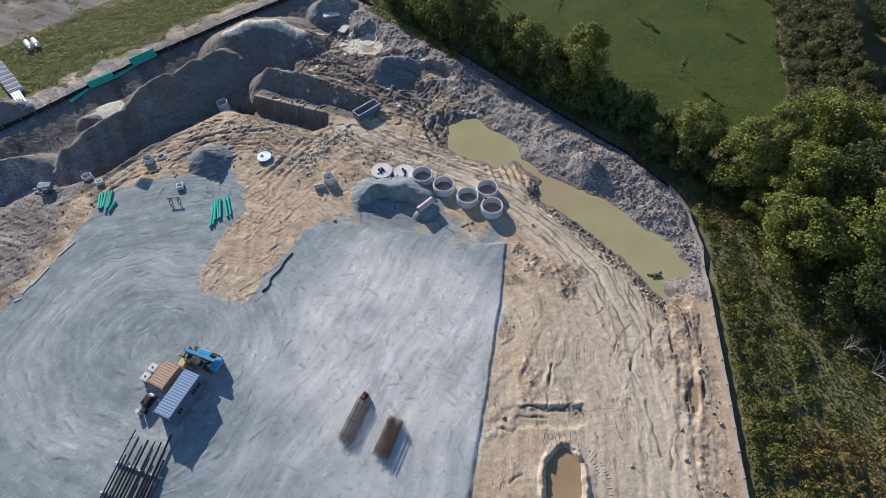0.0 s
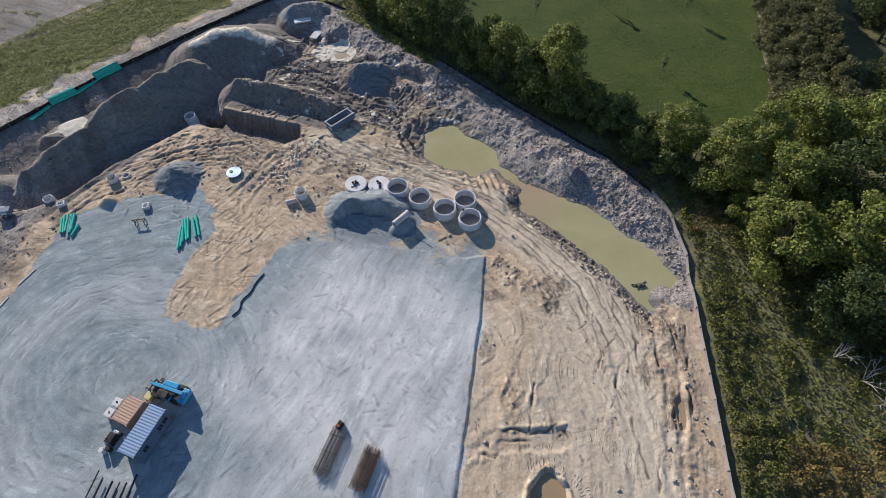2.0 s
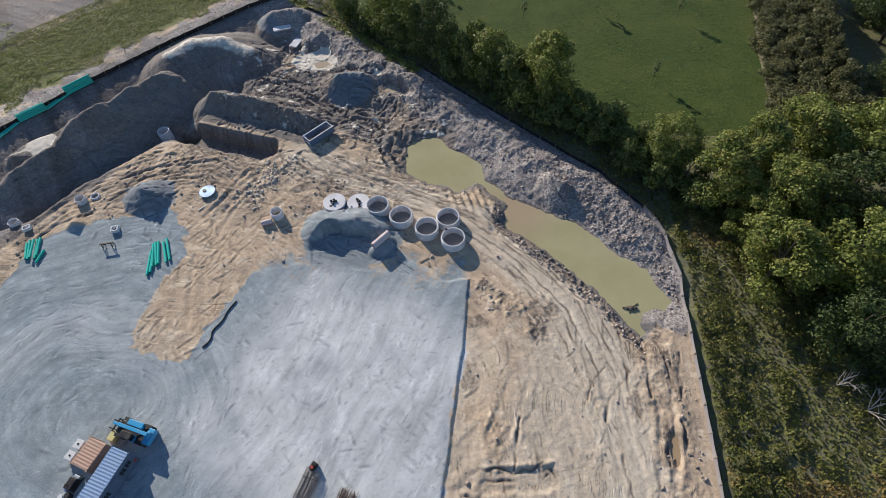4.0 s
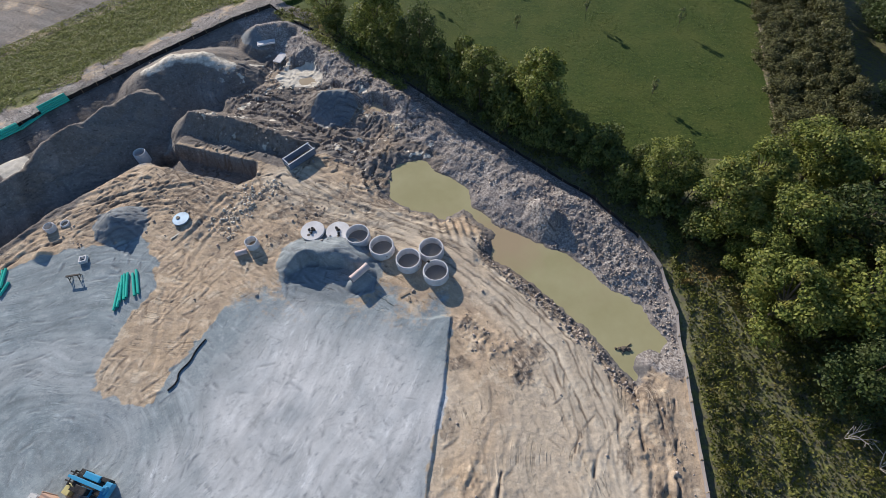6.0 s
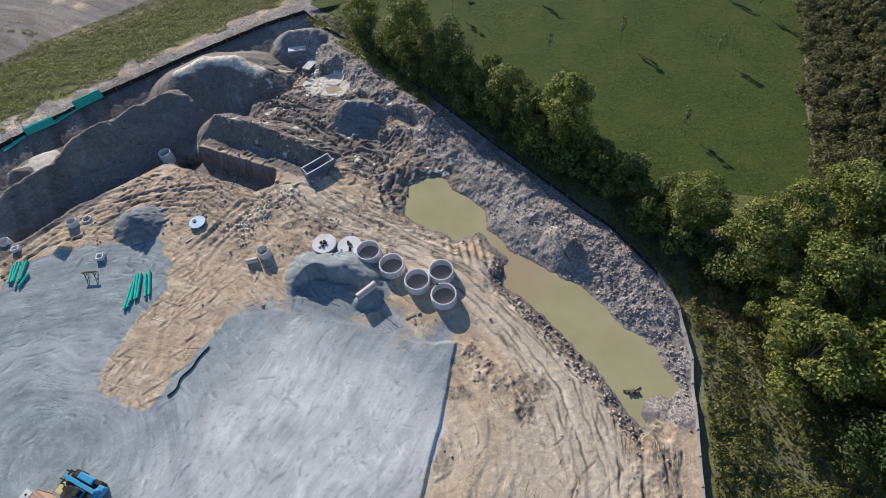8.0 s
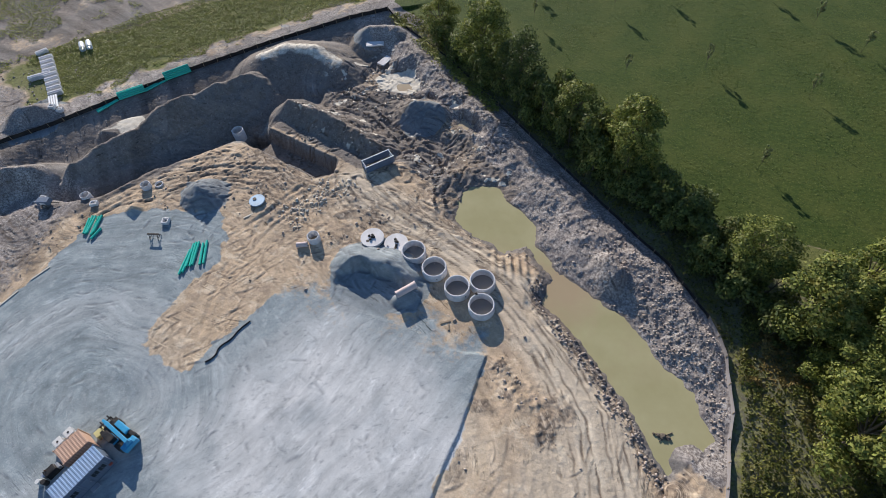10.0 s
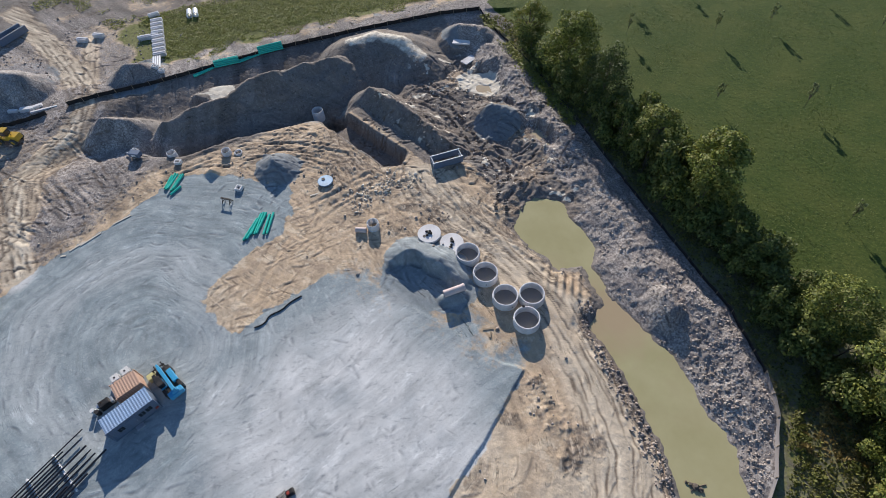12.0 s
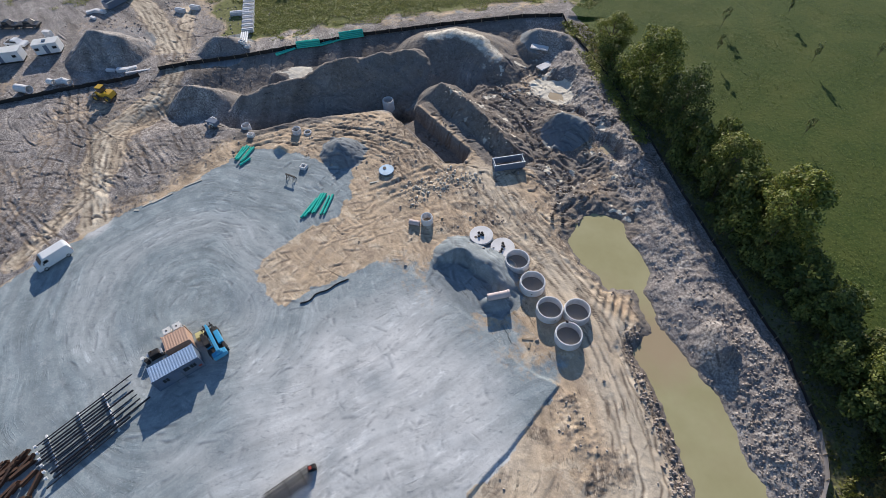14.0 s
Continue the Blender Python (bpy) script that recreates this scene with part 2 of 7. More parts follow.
def height(x, y):
    site = sd_poly(x, y, SITE)
    gravel = sd_poly(x, y, GRAVEL) + 0.18 * fbm(x, y, 2.0, 3)
    z = 0.10 * fbm(x, y, 30.0, 1)
    rough = ramp(site, -3.0, 0.0) * (1 - ramp(gravel, -0.5, 1.5))
    z = z - (0.05 + 0.22 * ramp(d_line(x, y, GRAVEL[:6])[0], 2.0, 5.0)) * (1 - ramp(gravel, -0.25, 0.25)) * ramp(site, -2, 4)
    z = z + 0.5 * ramp(d_line(x, y, FENCE_N)[0], 2.0, 9.0)
    d, side, along = d_line(x, y, FENCE_N)
    z = z - 1.8 * np.clip((d - 0.6) / 9.0, 0, 1) * ramp(side, -0.1, 0.1) * ramp(d, 13.0, 22.0) * ramp(-x, 88.0, 94.0) * ramp(x, -42.0, -34.0)
    z = z - 2.0 * ramp(sd_poly(x, y, LOW), -3.0, 3.0)
    z = z - 3.0 * ramp(sd_poly(x, y, PIT) + 0.5 * fbm(x, y, 3.0, 5), -2.2, 0.2)
    # berm along the east fence
    z = np.maximum(z, tent(x, y, [(-34.0, 111.0, 0.4), (-10.0, 92.5, 0.8), (12.0, 73.5, 1.1), (21.0, 65.5, 1.6), (28.0, 58.0, 1.5), (31.4, 51.0, 0.5)], 0.30, 0.45, 7))
    # pond basins
    pond = pond_sd(x, y)
    z = np.minimum(z, WATER_Z + np.where(pond > 0, 0.30, 0.5) * np.clip(pond, -1.5, 40))
    z = np.where((pond > 0) & (pond < 7), np.maximum(z, WATER_Z + 0.22 * np.minimum(pond, 7 - pond)), z)
    flat = ramp(sd_poly(x, y, SPILL), 0.2, 2.2)
    z = z * (1 - flat) + flat * (0.35 + 0.06 * fbm(x, y, 1.6, 37))
    flat = ramp(sd_poly(x, y, WHITE_PUDDLE), -0.5, 2.5)
    z = z * (1 - flat) + flat * (-1.85 + 0.10 * fbm(x, y, 1.6, 38))
    # stockpiles and heaps
    z = np.maximum(z, tent(x, y, RIDGE, 0.72, 0.7, 11, 0.25))
    z = np.maximum(z, tent(x, y, DOME, 0.50, 0.12, 10, 1.0))
    z = np.maximum(z, tent(x, y, [(-46.9, 84.4, 2.3), (-36.5, 82.5, 2.7), (-27.2, 79.4, 1.9)], 0.80, 0.45, 12, 0.15))
    z = np.maximum(z, tent(x, y, [(-50.6, 60.4, 2.5), (-50.0, 60.0, 2.5)], 0.68, 0.08, 13, 0.15))
    heap = tent(x, y, [(-18.6, 55.2, 2.3), (-16.6, 56.2, 2.0), (-13.6, 56.0, 2.5), (-10.6, 55.2, 1.5)], 0.62, 0.25, 14, 0.5)
    dug = sd_poly(x, y, [(-19.4, 54.6), (-17.6, 56.0), (-15.6, 55.4), (-13.0, 55.6), (-10.0, 54.6), (-8.5, 53.0), (-9.0, 50.0), (-15.5, 48.5), (-20.0, 50.0), (-20.6, 53.0)]) + 0.3 * fbm(x, y, 2.0, 28)
    heap = heap - 3.0 * ramp(dug, -1.5, 0.1)
    z = np.maximum(z, heap)
    z = np.maximum(z, tent(x, y, [(-9.9, 51.9, 0.9), (-8.7, 53.6, 0.9)], 0.9, 0.15, 24, 0.5))
    z = np.maximum(z, tent(x, y, [(-24.0, 92.4, 1.1), (-19.6, 92.6, 1.2)], 0.62, 0.04, 15, 0.1))
    z = np.maximum(z, tent(x, y, [(-60.0, 53.8, 1.0), (-59.9, 53.8, 1.0)], 0.75, 0.1, 25, 0.2))
    z = np.maximum(z, tent(x, y, [(-43.0, 112.4, 2.0), (-38.5, 114.0, 1.9)], 0.7, 0.3, 16))
    z = np.maximum(z, tent(x, y, [(-119.6, 49.0, 5.4), (-114.0, 52.4, 4.0)], 0.72, 0.3, 17, 0.4))
    z = np.maximum(z, tent(x, y, [(-97.6, 66.0, 3.4), (-95.0, 68.0, 3.2)], 0.70, 0.2, 18, 0.4))
    z = np.maximum(z, tent(x, y, [(-87.4, 52.2, 3.2), (-83.0, 54.8, 2.6)], 0.85, 0.3, 19, 0.2))
    z = np.maximum(z, tent(x, y, [(16.2, 66.6, 2.0), (17.8, 65.2, 2.0)], 0.85, 0.4, 20, 0.3))
    z = np.maximum(z, tent(x, y, [(30.5, 42.6, -0.2), (31.0, 41.5, -0.2)], 0.40, 0.2, 21, 0.4))
    # trench
    z = z - 3.0 * ramp(sd_poly(x, y, TRENCH) + 0.3 * fbm(x, y, 2.0, 6), -0.8, 0.1)
    # rain gullies down the spoil bank and the pit's face
    d, side, along = d_line(x, y, [(-46.9, 84.4), (-36.5, 82.5), (-27.2, 79.4)])
    z = z - 0.42 * ramp(np.abs(d - 1.6), 0.6, 1.9) * np.clip(0.5 + 1.3 * fbm(along, d * 0.2, 0.8, 35, 3), 0, 1)
    d, side, along = d_line(x, y, [(p[0], p[1]) for p in RIDGE])
    z = z - 0.22 * ramp(np.abs(d - 3.0), 1.2, 3.0) * np.clip(0.5 + 1.3 * fbm(along, d * 0.2, 1.1, 36, 3), 0, 1)
    # small dug pit
    pd = np.hypot((x - 13.3) / 2.3, (y - 13.6) / 3.9)
    pd = pd + 0.12 * fbm(x, y, 1.5, 30)
    z = z - 0.62 * ramp(pd, 0.90, 1.02) + 0.34 * np.exp(-((pd - 1.16) / 0.09) ** 2) * np.clip(0.75 + fbm(x, y, 0.9, 34), 0.2, 1.4)
    # shallow square dig, puddle hollow, corrugated wheel marks
    dig = np.maximum(np.abs((x - 11.5) * 0.98 + (y - 21.2) * 0.17) - 4.4, np.abs((y - 21.2) * 0.98 - (x - 11.5) * 0.17) - 1.3)
    z = z - 0.22 * ramp(dig + 0.5 * fbm(x, y, 1.5, 26), -0.5, 0.3) + 0.28 * np.exp(-((dig - 0.2) / 0.3) ** 2) * np.clip(fbm(x, y, 3.0, 29) + 0.3 * (y - 21.2), 0, 1)
    z = z - 0.45 * ramp(np.hypot((x - 29.9) / 0.8, (y - 26.2) / 2.7) + 0.15 * fbm(x, y, 1.2, 27), 0.6, 1.05)
    for cx, cy, rx, ry, turn, level in HOLLOWS:
        c, n = math.cos(radians(turn)), math.sin(radians(turn))
        bowl = np.hypot(((x - cx) * c + (y - cy) * n) / rx, ((y - cy) * c - (x - cx) * n) / ry) + 0.22 * fbm(x, y, 1.4, 39)
        k = ramp(bowl, 0.75, 1.5)
        z = z * (1 - k) + k * (level - 0.14 + 0.20 * np.clip(bowl - 0.3, 0, 1.4))
    ribs = np.exp(-((x - 3.2) / 3.2) ** 2 - ((y - 63.0) / 2.0) ** 2)
    z = z + 0.30 * ribs * np.sin((x * 0.93 + y * 0.36) * 2 * math.pi / 1.15)
    # clods, ruts and furrows
    wet = ramp(pond, 0.0, 1.0)
    dry = rough * (1 - wet)
    churn = churned(x, y)
    lump = fbm(x, y, 1.7, 41)
    comb = furrows(x, y)
    crease = 1.0 - np.abs(fbm(x, y, 2.4, 44, 5)) * 2.2
    clod = np.abs(fbm(x, y, 0.9, 46, 2))
    z = z + dry * (0.05 * lump + churn * (0.20 * fbm(x, y, 1.6, 43, 5) + 0.12 * crease + 0.12 * clod + 0.11 * comb + 0.18 * fbm(x, y, 5.0, 42)))
    z = z + dry * ramp(x, -76.0, -68.0) * 0.13 * comb
    torn = (np.abs(fbm(x, y, 0.75, 48, 2)) - 0.25) * (1 - 0.85 * ramp(d_line(x, y, TRACKS[5])[0], 2.0, 4.5))
    z = z + dry * (0.03 + 0.17 * churn) * torn
    z = z - cuts(x, y)[0] * (1 - wet)
    for n, (d, side, along) in enumerate(track_lines(x, y)):
        d = d + 0.35 * vnoise(x, y, 6.0, 50 + n)
        rut = np.exp(-((d - 1.1) / 0.34) ** 2) - 0.7 * np.exp(-((d - 1.8) / 0.32) ** 2)
        z = z - (0.05 + 0.16 * churn) * rut * dry * (0.7 + 0.4 * vnoise(along, along * 0, 4.0, n))
    z = z + dry * 0.04 * (streaks(x, y) - 0.5)
    return z


def cuts(x, y):
    """Depth of the ruts and cuts, with their thrown-up lips, and how dark their turned earth and shade are painted."""
    deep, groove_dark = np.zeros_like(x), np.zeros_like(x)
    for n, (w, depth, line) in enumerate(GROOVES):
        px, py = [p[0] for p in line], [p[1] for p in line]
        near = np.nonzero((x > min(px) - 2) & (x < max(px) + 2) & (y > min(py) - 2) & (y < max(py) + 2))[0]
        if not len(near):
            continue
        xn, yn = x[near], y[near]
        d, side, along = d_line(xn + 0.25 * vnoise(xn, yn, 1.1, 140 + n), yn + 0.25 * vnoise(xn, yn, 1.1, 170 + n), line)
        some = np.clip(0.75 + 0.9 * vnoise(along, along * 0, 1.8, 200 + n), 0.1, 1.4)
        hole = np.exp(-(d / (0.7 * w)) ** 2) * some
        lip = np.exp(-((d - 2.1 * w) / w) ** 2) * np.clip(some + 0.5 * vnoise(xn, yn, 0.6, 230 + n), 0, 1.5)
        deep[near] = np.maximum(deep[near], 0.6 * depth * hole) - 0.2 * depth * lip
        groove_dark[near] = np.maximum(groove_dark[near], hole)
    return deep, groove_dark


def lie(x, y):
    """Where a point lies along and across the nearest way that machines take: the coordinates of wheel and blade marks."""
    wx, wy = x + 2.5 * vnoise(x, y, 9.0, 87), y + 2.5 * vnoise(x, y, 9.0, 88)
    r, a = np.hypot(wx + 44.0, (wy - 24.0) * 1.15), np.arctan2(wy - 24.0, wx + 44.0)
    pad = x < -27.0
    pu, pv = np.where(pad, a * 14.0, wx * 0.35 + wy * 0.94), np.where(pad, r, wx * 0.94 - wy * 0.35)
    best, u, v = np.full(x.shape, 1e9), x * 0.0, y * 0.0
    lines = track_lines(x, y)
    for n, (d, side, along) in enumerate(lines[:3] + lines[5:17] + lines[19:]):
        near = d < best
        best = np.where(near, d, best)
        u, v = np.where(near, along + 60.0 * n, u), np.where(near, d * side + 0.5 * vnoise(x, y, 7.0, 130 + n), v)
    inside = sd_poly(x, y, GRAVEL) < 0
    return np.where(inside, pu, u), np.where(inside, pv, v)


def furrows(x, y):
    """Ridges that run along the nearest wheel tracks, where many passes have torn the ground."""
    best, total = np.full(x.shape, 1e9), np.zeros(x.shape)
    for n, (d, side, along) in enumerate(track_lines(x, y)):
        near = np.nonzero(d < np.minimum(best, 14.0))[0]
        if not len(near):
            continue
        dn = d[near] * side[near] + 0.8 * vnoise(x[near], y[near], 5.0, 110 + n)
        total[near] = 0.5 - np.abs(fbm(along[near] / 4.0, dn / 0.62, 1.0, 120 + n, 3)) * 1.6
        best[near] = d[near]
    return total


def churned(x, y):
    """How torn up the ground is, from 0 to 1: the muddy north corner, the pond banks, the berm and the western dirt."""
    k = ramp(sd_poly(x, y, LOW), 0, 6)
    k = np.maximum(k, 0.8 * ramp(np.abs(pond_sd(x, y) - 0.9), 0.6, 1.6))
    k = np.maximum(k, 0.8 * ramp(d_line(x, y, FENCE_E[:10])[0], 7, 11))
    k = np.maximum(k, 0.55 * ramp(d_line(x, y, [(-46.0, 68.0), (-36.0, 64.0), (-27.0, 64.0), (-14.0, 63.5)])[0], 4, 9))
    k = np.maximum(k, 0.45 * ramp(d_line(x, y, [(-73.0, 36.0), (-69.0, 46.0), (-62.0, 57.0), (-52.0, 66.0)])[0], 3, 7))
    k = np.maximum(k, 0.3 * ramp(d_line(x, y, [(-80.0, 12.0), (-82.0, 24.0), (-78.0, 34.0)])[0], 4, 9))
    k = np.maximum(k, 0.22 * ramp(d_line(x, y, FENCE_N)[0], 6, 11))
    k = np.maximum(k, 0.55 * ramp(d_line(x, y, [(28.5, 40.0), (30.5, 30.0), (30.5, 15.0)])[0], 1.5, 4.0))
    k = np.maximum(k, 0.5 * ramp(np.abs(np.hypot((x - 13.3) / 2.3, (y - 13.6) / 3.9) - 1.12), 0.1, 0.28))
    patch = ramp(-fbm(x, y, 5.0, 45), -0.55, -0.25) * ramp(np.abs(x - 12.0), 8, 11)
    k = np.maximum(k, 0.7 * ramp(d_line(x, y, [(6.5, 46.5), (9.0, 44.0), (13.0, 43.0), (14.0, 39.0)])[0] + fbm(x, y, 2.0, 47), 0.6, 2.2))
    k = np.clip(np.maximum(k, 0.42 * patch), 0, 1) * (1 - 0.85 * ramp(sd_poly(x, y, WHITE_PUDDLE), 0.0, 1.5))
    return k * (1 - 0.8 * ramp(d_line(x, y, [(p[0], p[1]) for p in DOME])[0], 5.0, 8.0)) * (1 - 0.7 * ramp(np.hypot(x + 42.0, y - 110.0), 5.0, 9.0))


def streaks(x, y):
    """Wheel and blade marks, 0 to 1: along the haul roads, in arcs on the gravel pad, straight on its newer part."""
    d, side, along = d_line(x, y, TRACKS[0])
    haul = fbm(along / 9.0, d * side / 0.55, 1.0, 81, 3)
    d2, side2, along2 = d_line(x, y, TRACKS[5])
    west = 1.5 * fbm(along2 / 9.0, (d2 * side2 + 1.5 * vnoise(x, y, 14.0, 95)) / 1.5, 1.0, 82, 4)
    wx, wy = x + 2.5 * vnoise(x, y, 9.0, 87), y + 2.5 * vnoise(x, y, 9.0, 88)
    r, a = np.hypot(wx + 44.0, (wy - 24.0) * 1.15), np.arctan2(wy - 24.0, wx + 44.0)
    arcs = fbm(a * r / 5.0, r / 0.7, 1.0, 83, 3)
    new_part = 0.55 * fbm((wx * 0.35 + wy * 0.94) / 3.0, (wx * 0.94 - wy * 0.35) / 0.7, 1.0, 84, 3) + 0.75 * fbm(x, y, 2.6, 90, 5)
    d3, side3, along3 = d_line(x, y, TRACKS[3])
    wedge = fbm(along3 / 6.0, d3 * side3 / 0.5, 1.0, 85, 3)
    k = ramp(x, -34.0, -20.0)
    some = np.clip(0.5 + 1.3 * fbm(x, y, 9.0, 86), 0, 1)
    pad = (arcs * k + new_part * (1 - k)) * (0.15 + 0.5 * some)
    pw = ramp(d3, 7.0, 12.0) * ramp(y, 90, 91) * ramp(-y, -36, -33)
    in_pad = ramp(sd_poly(x, y, GRAVEL), -0.5, 0.5)
    some_too = np.clip(0.45 + 1.4 * fbm(x, y, 6.0, 89), 0.1, 1)
    haul, wedge = haul * some_too, wedge * some_too
    rest = np.where(x > -8.0, haul, np.where(x < -66.0, west, haul * (1 - pw) + wedge * pw))
    return np.clip(0.5 + 0.42 * (pad * in_pad + rest * (1 - in_pad)), 0, 1)


sheet = {}


def ground_z(x, y):
    """The height of the finished ground sheet."""
    xs, ys, z = sheet["xs"], sheet["ys"], sheet["z"]
    i, j = int(np.searchsorted(xs, x)) - 1, int(np.searchsorted(ys, y)) - 1
    u, v = (x - xs[i]) / (xs[i + 1] - xs[i]), (y - ys[j]) / (ys[j + 1] - ys[j])
    return float((z[j, i] * (1 - u) + z[j, i + 1] * u) * (1 - v) + (z[j + 1, i] * (1 - u) + z[j + 1, i + 1] * u) * v)


# ---- materials ----
class Mat:
    """A node material under construction."""

    def __init__(self, name, rough=0.9, metal=0.0):
        self.m = bpy.data.materials.new(name)
        self.m.use_nodes = True
        self.t = self.m.node_tree
        self.b = self.t.nodes["Principled BSDF"]
        self.b.inputs["Roughness"].default_value = rough
        self.b.inputs["Metallic"].default_value = metal
        self.b.inputs["Specular IOR Level"].default_value = 0.3
        self.pos = None

    def node(self, kind, **values):
        n = self.t.nodes.new(kind)
        for key, value in values.items():
            if key == "op":
                n.operation = value
            elif key == "blend":
                n.blend_type = value
            elif key == "data":
                n.data_type = value
            elif key == "attribute":
                n.attribute_name = value
        return n

    def link(self, a, b):
        self.t.links.new(a, b)

    def where(self, local=False):
        if self.pos is None:
            self.pos = self.node("ShaderNodeTexCoord").outputs["Object"] if local else self.node("ShaderNodeNewGeometry").outputs["Position"]
        return self.pos

    def noise(self, size, detail=4.0, rough=0.6, stretch=None, local=False):
        """Noise from 0 to 1, with lumps of that size in metres."""
        n = self.node("ShaderNodeTexNoise")
        n.inputs["Scale"].default_value = 1.0 / size
        n.inputs["Detail"].default_value, n.inputs["Roughness"].default_value = detail, rough
        src = self.where(local)
        if stretch:
            mp = self.node("ShaderNodeMapping")
            mp.vector_type = "TEXTURE"
            mp.inputs["Rotation"].default_value = (0, 0, radians(stretch[0]))
            mp.inputs["Scale"].default_value = (1 / stretch[1], 1, 1)
            self.link(src, mp.inputs[0])
            src = mp.outputs[0]
        self.link(src, n.inputs["Vector"])
        return n.outputs["Fac"]

    def along(self, attribute, size, factor, detail=3.0, rough=0.6):
        """Noise drawn out along the ways kept on the mesh."""
        at = self.node("ShaderNodeAttribute", attribute=attribute)
        mp = self.node("ShaderNodeMapping")
        mp.inputs["Scale"].default_value = (factor, 1, 0)
        self.link(at.outputs["Vector"], mp.inputs[0])
        n = self.node("ShaderNodeTexNoise")
        n.inputs["Scale"].default_value = 1.0 / size
        n.inputs["Detail"].default_value, n.inputs["Roughness"].default_value = detail, rough
        self.link(mp.outputs[0], n.inputs["Vector"])
        return n.outputs["Fac"]

    def cells(self, size, feature="F1"):
        """Distance to the middle of uneven cells of that size."""
        n = self.node("ShaderNodeTexVoronoi")
        n.feature = feature
        n.inputs["Scale"].default_value = 1.0 / size
        self.link(self.where(), n.inputs["Vector"])
        return n.outputs["Distance"]

    def curve(self, fac, a, b, lo=0.0, hi=1.0):
        n = self.node("ShaderNodeMapRange")
        n.inputs[1].default_value, n.inputs[2].default_value, n.inputs[3].default_value, n.inputs[4].default_value = a, b, lo, hi
        self.link(fac, n.inputs[0])
        return n.outputs[0]

    def math(self, op, a, b):
        n = self.node("ShaderNodeMath", op=op)
        for s, v in zip(n.inputs, (a, b)):
            if isinstance(v, (int, float)):
                s.default_value = v
            else:
                self.link(v, s)
        return n.outputs[0]

    def mix(self, fac, a, b, blend="MIX"):
        n = self.node("ShaderNodeMix", data="RGBA", blend=blend)
        for s, v in ((n.inputs[0], fac), (n.inputs[6], a), (n.inputs[7], b)):
            if isinstance(v, (int, float)):
                s.default_value = v
            elif isinstance(v, tuple):
                s.default_value = (*v, 1)
            else:
                self.link(v, s)
        return n.outputs[2]

    def bump(self, fac, metres, strength=1.0):
        n = self.node("ShaderNodeBump")
        n.inputs["Strength"].default_value, n.inputs["Distance"].default_value = strength, metres
        self.link(fac, n.inputs["Height"])
        if self.b.inputs["Normal"].is_linked:
            self.link(self.b.inputs["Normal"].links[0].from_socket, n.inputs["Normal"])
        self.link(n.outputs[0], self.b.inputs["Normal"])

    def color(self, c):
        if isinstance(c, tuple):
            self.b.inputs["Base Color"].default_value = (*c, 1)
        else:
            self.link(c, self.b.inputs["Base Color"])
        return self


def plain(name, rgb, rough=0.6, metal=0.0, dirt=0.25, size=0.5, dirt_rgb=(0.25, 0.21, 0.16), bump=0.0):
    """Paint, metal or plastic with dust and stains at two scales."""
    m = Mat(name, rough, metal)
    big, fine = m.noise(size * 3, 4, 0.6, None, True), m.noise(size * 0.25, 3, 0.6, None, True)
    fac = m.math("MULTIPLY", m.curve(m.math("ADD", m.math("MULTIPLY", big, 0.7), m.math("MULTIPLY", fine, 0.3)), 0.40, 0.70), dirt)
    m.color(m.mix(fac, rgb, dirt_rgb))
    m.link(m.curve(big, 0.3, 0.7, max(rough - 0.12, 0.05), min(rough + 0.12, 1)), m.b.inputs["Roughness"])
    if bump:
        m.bump(fine, bump)
    return m.m


